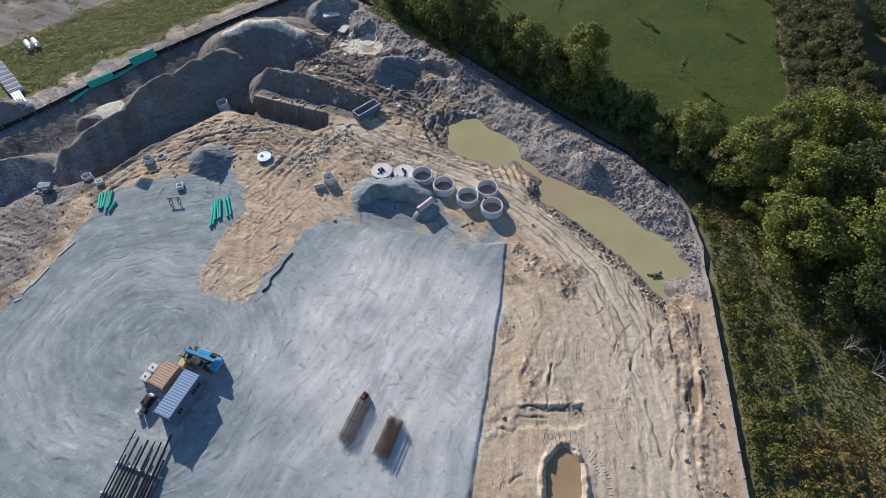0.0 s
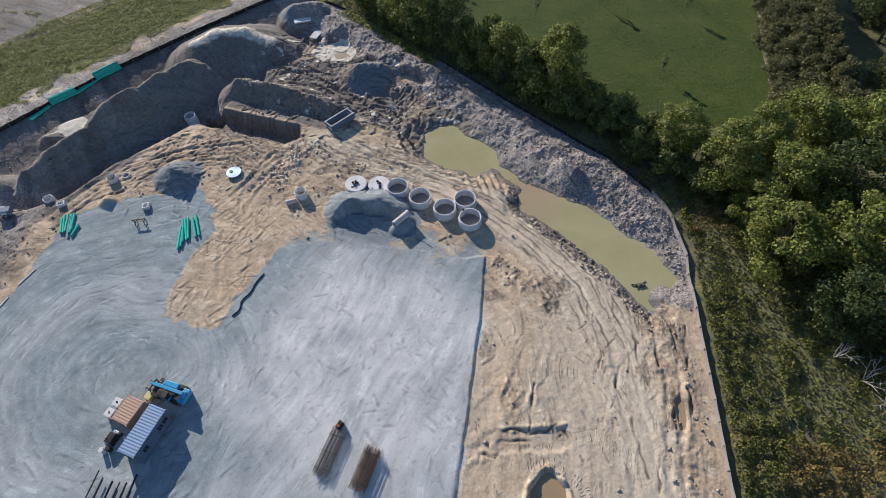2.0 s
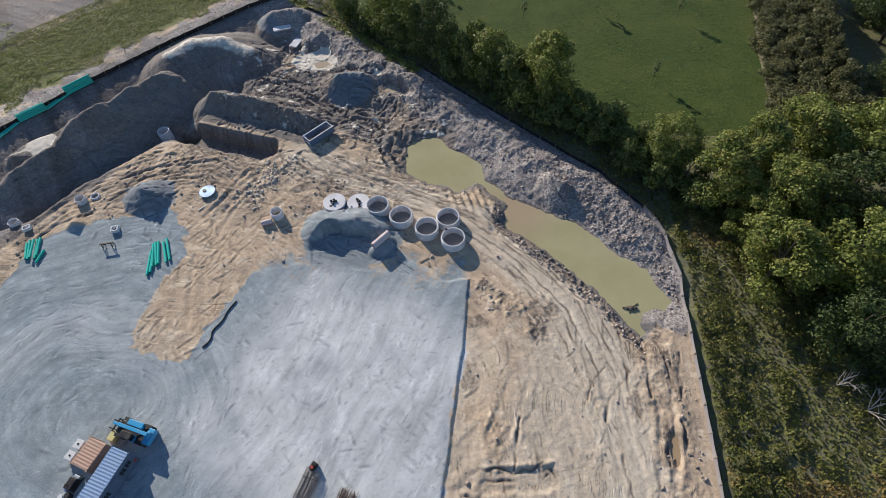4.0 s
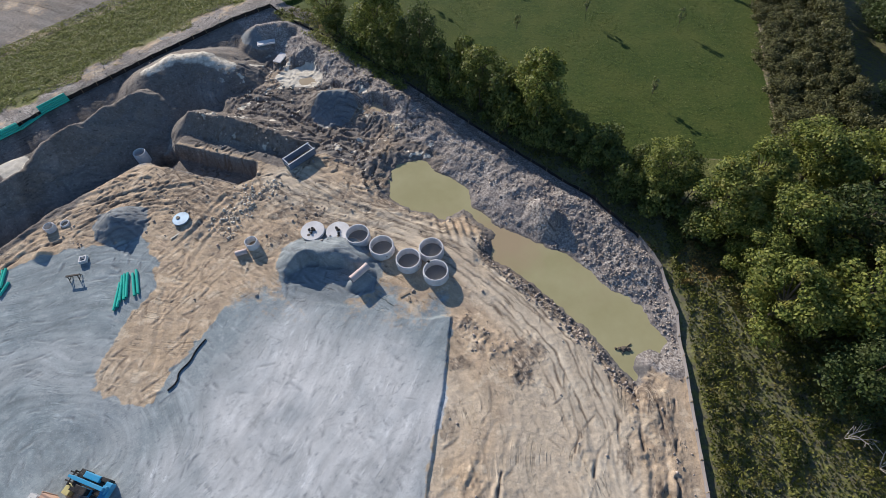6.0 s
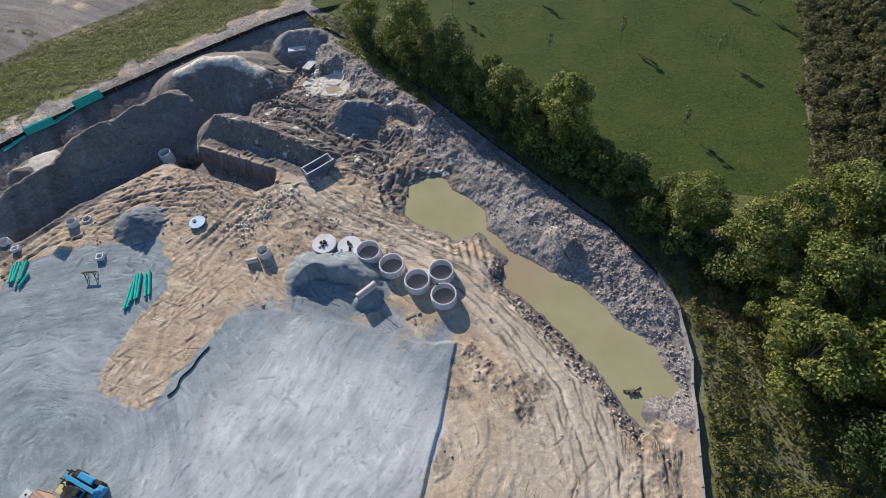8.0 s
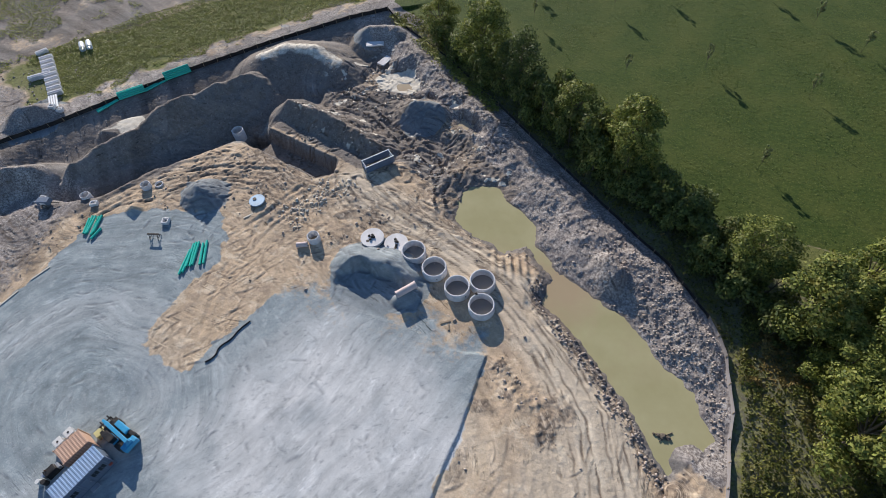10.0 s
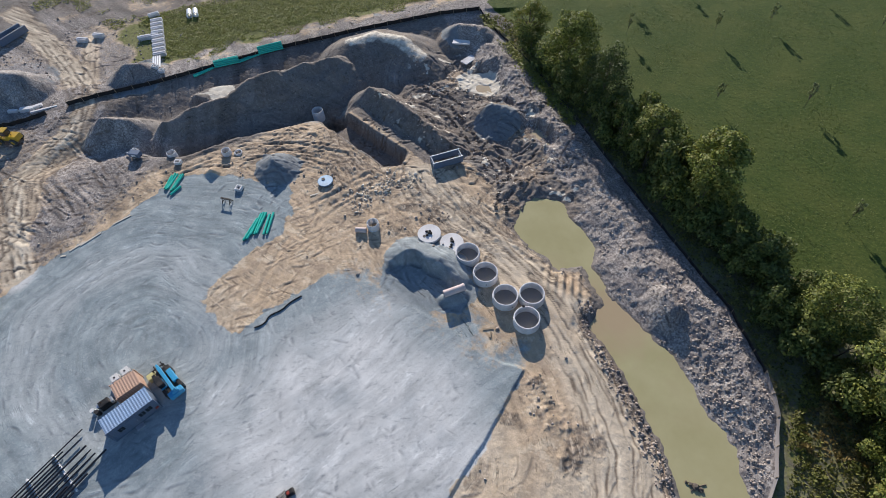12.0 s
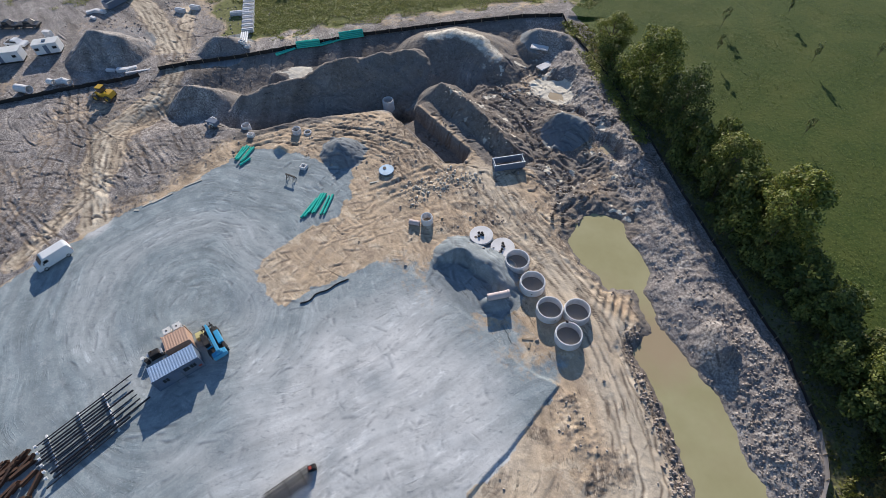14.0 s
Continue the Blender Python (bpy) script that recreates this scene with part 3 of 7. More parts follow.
def soil_material():
    """The ground: gravel, sand, mud, grass and meadow by the zones kept on the mesh."""
    m = Mat("ground", 0.95)
    za, zb = m.node("ShaderNodeAttribute", attribute="zones"), m.node("ShaderNodeAttribute", attribute="zones_too")
    sa, sb = m.node("ShaderNodeSeparateColor"), m.node("ShaderNodeSeparateColor")
    m.link(za.outputs["Color"], sa.inputs[0]), m.link(zb.outputs["Color"], sb.inputs[0])
    gravel, mud, grass = sa.outputs
    meadow, pale, stone = sb.outputs
    zc = m.node("ShaderNodeAttribute", attribute="marks")
    sc = m.node("ShaderNodeSeparateColor")
    m.link(zc.outputs["Color"], sc.inputs[0])
    marks, worn, dark_earth = sc.outputs
    grain, mid, big = m.noise(0.12, 3), m.noise(0.9, 5, 0.65), m.noise(9.0, 5, 0.6)
    sand = m.mix(m.curve(mid, 0.3, 0.7), (0.468, 0.346, 0.228), (0.645, 0.496, 0.345))
    sand = m.mix(m.curve(big, 0.42, 0.7, 0, 0.5), sand, (0.40, 0.325, 0.245))
    sand = m.mix(m.curve(grain, 0.48, 0.64, 0, 0.18), sand, (0.24, 0.18, 0.14))
    sand = m.mix(m.curve(m.noise(2.4, 6, 0.68), 0.53, 0.60, 0, 0.55), sand, (0.375, 0.285, 0.21))
    sand = m.mix(m.curve(m.noise(3.1, 6, 0.7), 0.54, 0.60, 0, 0.6), sand, (0.70, 0.585, 0.435))
    sand = m.mix(m.curve(m.noise(0.45, 4, 0.7), 0.58, 0.66, 0, 0.38), sand, (0.27, 0.21, 0.165))
    sand = m.mix(m.curve(m.noise(0.28, 3, 0.65), 0.58, 0.72, 0, 0.28), sand, (0.72, 0.60, 0.47))
    sand = m.mix(m.math("MULTIPLY", worn, 0.75), sand, (0.655, 0.59, 0.475))
    clods = m.cells(0.55)
    earth = m.mix(m.curve(clods, 0.15, 0.6), (0.29, 0.228, 0.172), (0.145, 0.112, 0.087))
    earth = m.mix(m.curve(m.along("lie", 0.6, 0.35, 4.0, 0.72), 0.50, 0.58), earth, (0.47, 0.385, 0.295))
    earth = m.mix(m.curve(m.along("lie", 0.5, 0.40, 4.0, 0.72), 0.56, 0.63, 0, 0.8), earth, (0.075, 0.058, 0.046))
    sand = m.mix(m.curve(m.math("ADD", dark_earth, m.math("MULTIPLY", m.math("SUBTRACT", mid, 0.5), 1.1)), 0.25, 0.7, 0, 0.9), sand, earth)
    grav = m.mix(m.curve(m.noise(3.0, 5, 0.65), 0.3, 0.7), (0.205, 0.252, 0.268), (0.355, 0.40, 0.41))
    grav = m.mix(worn, grav, (0.80, 0.775, 0.745))
    grav = m.mix(m.curve(big, 0.5, 0.72, 0, 0.45), grav, (0.20, 0.25, 0.285))
    grav = m.mix(m.curve(m.noise(0.6, 4, 0.7, (35, 0.5)), 0.56, 0.70, 0, 0.5), grav, (0.14, 0.165, 0.19))
    grav = m.mix(m.curve(m.noise(1.6, 5, 0.75), 0.54, 0.66, 0, 0.3), grav, (0.56, 0.575, 0.58))
    grav = m.mix(m.curve(m.noise(0.22, 3, 0.7), 0.54, 0.66, 0, 0.22), grav, (0.62, 0.635, 0.64))
    grav = m.mix(m.curve(grain, 0.55, 0.66, 0, 0.22), grav, (0.13, 0.15, 0.17))
    grav = m.mix(m.math("MULTIPLY", dark_earth, 0.8), grav, m.mix(mid, (0.12, 0.135, 0.15), (0.24, 0.25, 0.26)))
    clay = m.mix(m.curve(mid, 0.3, 0.72), (0.115, 0.094, 0.08), (0.285, 0.238, 0.20))
    clay = m.mix(m.curve(big, 0.35, 0.65, 0, 0.75), clay, (0.20, 0.19, 0.18))
    clay = m.mix(m.curve(m.noise(0.3, 4, 0.7), 0.54, 0.70, 0, 0.6), clay, (0.39, 0.355, 0.315))
    clay = m.mix(m.curve(m.noise(0.5, 3, 0.7), 0.58, 0.68, 0, 0.6), clay, (0.055, 0.045, 0.04))
    stony = m.mix(m.curve(m.noise(0.32, 5, 0.75), 0.42, 0.60), (0.165, 0.143, 0.132), (0.47, 0.43, 0.395))
    stony = m.mix(m.curve(m.noise(3.0, 4, 0.6), 0.42, 0.62, 0, 0.6), stony, (0.175, 0.155, 0.150))
    turf = m.mix(m.curve(mid, 0.3, 0.7), (0.085, 0.10, 0.026), (0.23, 0.235, 0.075))
    turf = m.mix(m.curve(big, 0.5, 0.75, 0, 0.6), turf, (0.24, 0.23, 0.11))
    turf = m.mix(m.curve(m.noise(0.35, 3, 0.6), 0.5, 0.7, 0, 0.65), turf, (0.02, 0.032, 0.009))
    lawn = m.mix(m.curve(mid, 0.35, 0.7), (0.033, 0.062, 0.008), (0.064, 0.095, 0.014))
    lawn = m.mix(m.curve(big, 0.42, 0.66, 0, 0.75), lawn, (0.086, 0.104, 0.020))
    lawn = m.mix(m.curve(m.noise(0.30, 3, 0.7), 0.56, 0.66, 0, 0.7), lawn, (0.15, 0.165, 0.04))
    lawn = m.mix(m.curve(m.noise(0.42, 4, 0.7), 0.54, 0.66, 0, 0.7), lawn, (0.018, 0.036, 0.008))
    wash = m.mix(m.curve(mid, 0.35, 0.7), (0.62, 0.56, 0.46), (0.82, 0.76, 0.65))
    c = sand
    for mask, other in ((gravel, grav), (mud, clay), (stone, stony)):
        edge = m.curve(m.math("ADD", mask, m.math("MULTIPLY", m.math("SUBTRACT", mid, 0.5), 0.9)), 0.35, 0.65)
        c = m.mix(edge, c, other)
    fine, wide = m.along("lie", 0.62, 0.15, 4.0, 0.7), m.along("lie", 1.5, 0.08, 3.0)
    often = m.curve(m.noise(4.0, 4, 0.65), 0.50, 0.64)
    split = m.node("ShaderNodeSeparateXYZ")
    m.link(m.node("ShaderNodeAttribute", attribute="lie").outputs["Vector"], split.inputs[0])
    gap = m.math("SUBTRACT", 1.0, m.math("MULTIPLY", split.outputs[2], 0.66))
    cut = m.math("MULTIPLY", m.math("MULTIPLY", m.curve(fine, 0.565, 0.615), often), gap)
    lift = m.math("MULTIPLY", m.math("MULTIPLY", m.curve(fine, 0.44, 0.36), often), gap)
    tone = m.math("ADD", m.curve(marks, 0.18, 0.82, 0.76, 1.24), m.math("MULTIPLY", m.math("SUBTRACT", wide, 0.5), 0.75))
    speckle = m.math("ADD", m.math("MULTIPLY", m.math("SUBTRACT", m.noise(0.42, 4, 0.7), 0.5), 0.8), m.math("MULTIPLY", m.math("SUBTRACT", m.noise(0.16, 2, 0.7), 0.5), 0.35))
    tone = m.math("ADD", tone, m.math("MULTIPLY", speckle, m.math("SUBTRACT", m.curve(m.noise(3.5, 4, 0.6), 0.40, 0.62, 0.35, 1.0), m.math("MULTIPLY", split.outputs[2], 0.25))))
    scrape = m.math("MULTIPLY", m.curve(m.along("lie", 1.0, 0.28, 5.0, 0.7), 0.55, 0.70), m.curve(m.noise(7.0, 3), 0.45, 0.6))
    tone = m.math("ADD", tone, m.math("MULTIPLY", m.math("MULTIPLY", scrape, split.outputs[2]), 0.5))
    # thin cuts darkened, their edges lightened: shade and light put into the tone
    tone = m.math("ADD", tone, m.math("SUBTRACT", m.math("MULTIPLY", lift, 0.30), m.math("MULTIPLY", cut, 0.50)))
    lit = m.node("ShaderNodeCombineColor")
    for socket in lit.inputs:
        m.link(tone, socket)
    c = m.mix(1.0, c, lit.outputs[0], "MULTIPLY")
    # rut and scuff bottoms: dark turned earth, with the groove's shade painted in
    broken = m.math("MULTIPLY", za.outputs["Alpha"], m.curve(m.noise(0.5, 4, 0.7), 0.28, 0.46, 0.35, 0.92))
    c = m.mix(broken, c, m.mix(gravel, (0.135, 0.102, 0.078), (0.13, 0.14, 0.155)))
    for mask, other in ((grass, turf), (meadow, lawn), (pale, wash)):
        edge = m.curve(m.math("ADD", mask, m.math("MULTIPLY", m.math("SUBTRACT", mid, 0.5), 0.7)), 0.35, 0.65)
        c = m.mix(edge, c, other)
    m.color(c)
    soft = m.math("SUBTRACT", 1.0, m.math("MULTIPLY", gravel, 0.88))
    m.bump(m.math("MULTIPLY", m.noise(0.7, 4, 0.6), soft), 0.10, 0.9)
    m.bump(m.math("SUBTRACT", lift, cut), 0.07, 0.9)
    m.bump(m.math("MULTIPLY", m.math("SUBTRACT", 1.0, clods), m.math("ADD", m.math("MULTIPLY", m.math("MULTIPLY", dark_earth, soft), 0.9), m.math("MULTIPLY", stone, 0.06))), 0.10, 0.9)
    m.bump(m.math("MULTIPLY", grain, soft), 0.02, 0.8)
    return m.m


def water_material(name, low, high, silt=None):
    m = Mat(name, 0.12)
    n = m.noise(6.0, 4)
    c = m.mix(m.curve(n, 0.35, 0.7), low, high)
    c = m.mix(m.curve(m.noise(14.0, 3), 0.52, 0.72, 0, 0.35), c, (0.40, 0.31, 0.20))
    m.color(c)
    if silt:
        near = m.node("ShaderNodeVectorMath", op="DISTANCE")
        m.link(m.where(), near.inputs[0])
        near.inputs[1].default_value = silt
        far = m.math("ADD", near.outputs["Value"], m.math("MULTIPLY", m.math("SUBTRACT", m.noise(2.5, 4), 0.5), 7.0))
        c = m.mix(m.curve(far, 2.0, 8.5, 0.8, 0.0), c, (0.42, 0.315, 0.205))
        m.color(c)
    m.b.inputs["IOR"].default_value = 1.33
    m.bump(m.noise(0.5, 2), 0.004, 0.4)
    return m.m


def leaf_material(name, dark, light, dry):
    m = Mat(name, 0.6)
    rnd = m.node("ShaderNodeNewGeometry").outputs["Random Per Island"]
    obj = m.node("ShaderNodeObjectInfo").outputs["Random"]
    c = m.mix(rnd, dark, light)
    c = m.mix(m.math("MULTIPLY", m.curve(m.noise(1.6, 3), 0.5, 0.75), m.math("ADD", m.math("MULTIPLY", obj, 0.5), 0.25)), c, dry)
    m.color(c)
    t = m.node("ShaderNodeBsdfTranslucent")
    m.link(c, t.inputs[0])
    mix = m.node("ShaderNodeMixShader")
    mix.inputs[0].default_value = 0.3
    m.link(m.b.outputs[0], mix.inputs[1]), m.link(t.outputs[0], mix.inputs[2])
    m.link(mix.outputs[0], m.t.nodes["Material Output"].inputs[0])
    return m.m


def bark_material():
    m = Mat("bark", 0.9)
    m.color(m.mix(m.noise(0.15, 4), (0.07, 0.055, 0.042), (0.19, 0.16, 0.13)))
    m.bump(m.noise(0.06, 3), 0.02)
    return m.m


def dead_bark_material():
    m = Mat("dead_bark", 0.9)
    m.color(m.mix(m.noise(0.2, 4), (0.30, 0.27, 0.24), (0.52, 0.48, 0.43)))
    return m.m


SOIL, BARK, DEAD_BARK = soil_material(), bark_material(), dead_bark_material()
WATER = water_material("silty_water", (0.385, 0.352, 0.19), (0.445, 0.408, 0.235), (11.0, 61.5, -1.0))
WATER_BROWN = water_material("muddy_water", (0.36, 0.255, 0.15), (0.43, 0.31, 0.19))
WATER_TAN = water_material("tan_puddle_water", (0.45, 0.36, 0.25), (0.52, 0.43, 0.30))
LEAF = leaf_material("broad_leaves", (0.042, 0.074, 0.014), (0.31, 0.34, 0.075), (0.38, 0.31, 0.085))
# darker green foliage, with the shade of hedge and wood put into the colour
LEAF_DARK = leaf_material("shade_dark_leaves", (0.032, 0.056, 0.018), (0.10, 0.135, 0.036), (0.13, 0.12, 0.04))
LEAF_MID = leaf_material("shade_hedge_leaves", (0.046, 0.076, 0.022), (0.20, 0.235, 0.058), (0.23, 0.19, 0.065))
LEAF_DRY = leaf_material("dry_brush_leaves", (0.06, 0.062, 0.026), (0.205, 0.205, 0.08), (0.17, 0.15, 0.06))
LEAF_YOUNG = leaf_material("young_leaves", (0.14, 0.17, 0.06), (0.38, 0.41, 0.19), (0.34, 0.30, 0.14))
SCRUB = leaf_material("scrub_leaves", (0.046, 0.060, 0.014), (0.215, 0.218, 0.045), (0.26, 0.195, 0.075))
SCRUB_DRY = leaf_material("dry_scrub_leaves", (0.105, 0.078, 0.03), (0.34, 0.245, 0.075), (0.18, 0.19, 0.055))
MEADOW = leaf_material("meadow_grass_blades", (0.085, 0.13, 0.024), (0.16, 0.20, 0.045), (0.21, 0.20, 0.07))
WEED = leaf_material("weed_leaves", (0.15, 0.175, 0.04), (0.36, 0.37, 0.10), (0.42, 0.36, 0.17))


# ---- mesh helpers ----
def mesh_from(name, verts, faces, material, smooth=False):
    me = bpy.data.meshes.new(name)
    me.from_pydata([tuple(v) for v in verts], [], [tuple(f) for f in faces])
    me.materials.append(material)
    if smooth:
        me.polygons.foreach_set("use_smooth", [True] * len(me.polygons))
    me.update()
    return me


def quads_mesh(name, corners, material):
    """Loose quads, corners of shape (n, 4, 3), as one mesh."""
    n = len(corners)
    me = bpy.data.meshes.new(name)
    me.vertices.add(4 * n)
    me.vertices.foreach_set("co", corners.reshape(-1).astype(np.float32))
    me.loops.add(4 * n)
    me.loops.foreach_set("vertex_index", np.arange(4 * n, dtype=np.int32))
    me.polygons.add(n)
    me.polygons.foreach_set("loop_start", np.arange(0, 4 * n, 4, dtype=np.int32))
    me.materials.append(material)
    me.update(calc_edges=True)
    return me


def part(name, bm, material, parent, label=""):
    """Link a bmesh as one mesh object under a thing or a part."""
    me = bpy.data.meshes.new(name)
    bm.to_mesh(me)
    bm.free()
    me.materials.append(material)
    ob = new(name, me)
    ob.parent = parent
    return tagged(ob, label) if label else ob


def thing(name, m, label, category, group=""):
    ob = new(name)
    ob.empty_display_size = 0.3
    ob.matrix_basis = m
    return tagged(ob, label, category, group)


def stand(x, y, turn=0.0, lift=0.0):
    return pose(x, y, ground_z(x, y) + lift, 0, 0, turn)


def box(bm, lo, hi, bevel=0.0):
    lo, hi = Vector(lo), Vector(hi)
    made = bmesh.ops.create_cube(bm, size=1.0, matrix=Matrix.LocRotScale((lo + hi) / 2, None, hi - lo))
    if bevel:
        edges = list({e for v in made["verts"] for e in v.link_edges})
        bmesh.ops.bevel(bm, geom=edges, offset=bevel, segments=2, affect="EDGES", profile=0.6)
    return bm


def boxes(*pairs, bevel=0.0):
    bm = bmesh.new()
    for lo, hi in pairs:
        box(bm, lo, hi, bevel)
    return bm


def rod(bm, a, b, r, sides=8, r2=None):
    a, b = Vector(a), Vector(b)
    q = (b - a).to_track_quat("Z", "Y")
    bmesh.ops.create_cone(bm, cap_ends=True, segments=sides, radius1=r, radius2=r if r2 is None else r2, depth=(b - a).length,
                          matrix=Matrix.LocRotScale((a + b) / 2, q, None))
    return bm


def rods(*rows, sides=8):
    bm = bmesh.new()
    for a, b, r in rows:
        rod(bm, a, b, r, sides)
    return bm


def lathe(profile, sides=32, bm=None, m=None):
    """A closed profile of (radius, height) spun round z."""
    bm = bm or bmesh.new()
    rings = []
    for r, z in profile:
        rings.append([bm.verts.new((r * math.cos(2 * math.pi * k / sides), r * math.sin(2 * math.pi * k / sides), z)) for k in range(sides)])
    for a, b in zip(rings, rings[1:] + rings[:1]):
        for k in range(sides):
            f = bm.faces.new((a[k], a[(k + 1) % sides], b[(k + 1) % sides], b[k]))
            f.smooth = False
    bmesh.ops.recalc_face_normals(bm, faces=bm.faces)
    if m:
        bmesh.ops.transform(bm, matrix=m, verts=[v for ring in rings for v in ring])
    return bm


# ---- the ground sheet ----
def axis(steps, far):
    """Grid lines: fine in the middle, ever wider towards the horizon."""
    inner = np.concatenate([np.arange(a, b, d) for (a, d), (b, _) in zip(steps, steps[1:])])
    lines = [list(inner)]
    for start, step, way in ((inner[-1], steps[-1][1], 1), (inner[0], steps[0][1], -1)):
        run, at = [], start
        while abs(at) < far:
            step *= 1.22
            at += way * step
            run.append(at)
        lines.append(run)
    return np.array(lines[2][::-1] + lines[0] + lines[1])


def scuffs(xs, ys, z):
    """Short single wheel, blade and bucket marks pressed into the surface, mostly along the lie of the tracks: the
    marked sheet, painted lip light and painted groove darkness.
    """
    rng = random.Random(77)
    lips, groove_dark = np.zeros_like(z), np.zeros_like(z)
    fields = [(90, (5, 33, 6, 48), 95, 30, 0.035, 1.5), (26, (8, 28, 6, 46), 100, 10, 0.03, 4.5), (330, (-58, -6, 50, 71), 150, 32, 0.07, 2.2), (420, (-108, -70, 2, 54), 62, 20, 0.09, 4.2), (420, (-45, -4, 70, 106), 40, 60, 0.17, 2.2), (140, (-68, -46, 56, 72), 40, 25, 0.10, 2.6),
              (230, (-66, -24, 8, 56), None, 14, 0.035, 1.9), (150, (-24, 3, 8, 46), 115, 45, 0.014, 1.6), (60, (-42, -30, 33, 58), 62, 16, 0.05, 3.0), (160, (-140, -100, 24, 72), 40, 40, 0.12, 3.5)]
    for count, (x0, x1, y0, y1), angle, spread, deep, longest in fields:
        for _ in range(count):
            cx, cy, n = rng.uniform(x0, x1), rng.uniform(y0, y1), rng.uniform(0.4, 1.0) * longest
            around = math.degrees(math.atan2(cy - 24.0, cx + 44.0)) + 90 if angle is None else angle
            a, bend, w = radians(around + rng.gauss(0, spread)), rng.gauss(0, 0.10), rng.uniform(0.10, 0.20)
            i0, i1 = np.searchsorted(xs, (cx - n - 1, cx + n + 1))
            j0, j1 = np.searchsorted(ys, (cy - n - 1, cy + n + 1))
            px, py = np.meshgrid(xs[i0:i1] - cx, ys[j0:j1] - cy)
            u, v = px * math.cos(a) + py * math.sin(a), -px * math.sin(a) + py * math.cos(a)
            v = v - bend * u * u / max(1.0, n * 0.5)
            ends = ramp(np.abs(u), n * 0.5, n) * np.clip(0.8 + 0.7 * vnoise(u + cx * 9, v * 0, 0.7, 7), 0, 1.2)
            k, lip = np.exp(-(v / w) ** 2) * ends, np.exp(-((v - 2.0 * w) / w) ** 2) * ends
            z[j0:j1, i0:i1] -= deep * k - 0.8 * deep * lip
            # lips painted paler as lit ridges, hollows painted dark as shaded grooves
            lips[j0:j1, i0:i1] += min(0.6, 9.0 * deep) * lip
            groove_dark[j0:j1, i0:i1] = np.maximum(groove_dark[j0:j1, i0:i1], k * min(1.0, 0.35 + 5.0 * deep))
    return z, np.clip(lips, 0, 1).ravel(), groove_dark.ravel()


def build_ground():
    xs = axis([(-126.0, 0.42), (-66.0, 0.23), (3.0, 0.125), (34.6, 0.9), (66.0, 0.9)], 1800.0)
    ys = axis([(-22.0, 0.5), (8.0, 0.16), (47.0, 0.21), (104.0, 0.32), (126.0, 0.4)], 1800.0)
    x, y = (g.ravel() for g in np.meshgrid(xs, ys))
    z = height(x, y)
    nx, ny = len(xs), len(ys)
    z, lips, groove_dark = scuffs(xs, ys, z.reshape(ny, nx))
    sheet.update(xs=xs, ys=ys, z=z)
    z = z.ravel()
    wet = (z < WATER_Z + 0.05) & (pond_sd(x, y) < 1)
    groove_dark = np.where(wet, 0, np.maximum(groove_dark, np.clip(cuts(x, y)[1], 0, 1)))
    idx = np.arange(nx * ny).reshape(ny, nx)
    faces = np.stack([idx[:-1, :-1], idx[:-1, 1:], idx[1:, 1:], idx[1:, :-1]], -1).reshape(-1, 4)
    me = bpy.data.meshes.new("ground")
    me.vertices.add(nx * ny)
    me.vertices.foreach_set("co", np.stack([x, y, z], -1).reshape(-1).astype(np.float32))
    me.loops.add(faces.size)
    me.loops.foreach_set("vertex_index", faces.ravel().astype(np.int32))
    me.polygons.add(len(faces))
    me.polygons.foreach_set("loop_start", np.arange(0, faces.size, 4, dtype=np.int32))
    me.polygons.foreach_set("use_smooth", np.ones(len(faces), bool))
    me.update(calc_edges=True)
    site = sd_poly(x, y, SITE)
    inside = ramp(site, -0.4, 0.4)
    pond = pond_sd(x, y)
    pad = sd_poly(x, y, GRAVEL)
    grav = ramp(pad + 0.9 * fbm(x, y, 3.0, 3) + 0.5 * fbm(x, y, 0.8, 4, 3), -0.5, 0.5)
    dusty = ramp(np.abs(x + 12.0), 14.0, 18.0) * ramp(-y, -46.0, -43.0)
    grav = grav * (1 - dusty) + dusty * ramp(pad + 3.2 * fbm(x, y, 4.0, 9), -5.0, 9.0)
    grav = grav * (1 - 0.3 * ramp(np.abs(pad + 5.0), 2.0, 6.0) * dusty)
    asphalt = ramp(sd_poly(x, y, [(-152.0, 34.0), (-151.0, 44.0), (-142.0, 51.0), (-133.6, 45.5), (-137.6, 40.0), (-141.0, 32.0)]) + fbm(x, y, 3.0, 99), -0.5, 0.5)
    heaps = np.zeros_like(x)
    for cx, cy, r in ((-50.1, 59.8, 4.4), (-15.5, 54.6, 7.2), (-9.5, 53.0, 3.5), (-21.6, 90.7, 4.6), (-118.0, 49.5, 12.0), (-96.3, 66.8, 7.5), (-49.0, 60.0, 4.0), (-43.0, 113.0, 5.0)):
        heaps = np.maximum(heaps, ramp(np.hypot(x - cx, y - cy) + 1.2 * fbm(x, y, 3.0, 8), r * 0.8, r * 1.05))
    grav = np.maximum(grav, heaps)
    bank = ramp(d_line(x, y, [(p[0], p[1]) for p in RIDGE + DOME])[0] + 1.5 * fbm(x, y, 4.0, 106), 5.5, 9.5) * (1 - heaps)
    corner = ramp(np.hypot((x + 42.0) / 1.4, y - 111.0) + 2.0 * fbm(x, y, 4.0, 107), 6.0, 9.0)
    bank = np.maximum(bank, corner)
    grav = np.maximum(grav, 0.42 * bank)
    pit = ramp(sd_poly(x, y, PIT), 0, 0.8) * (1 - heaps)
    mud = 0.55 * pit
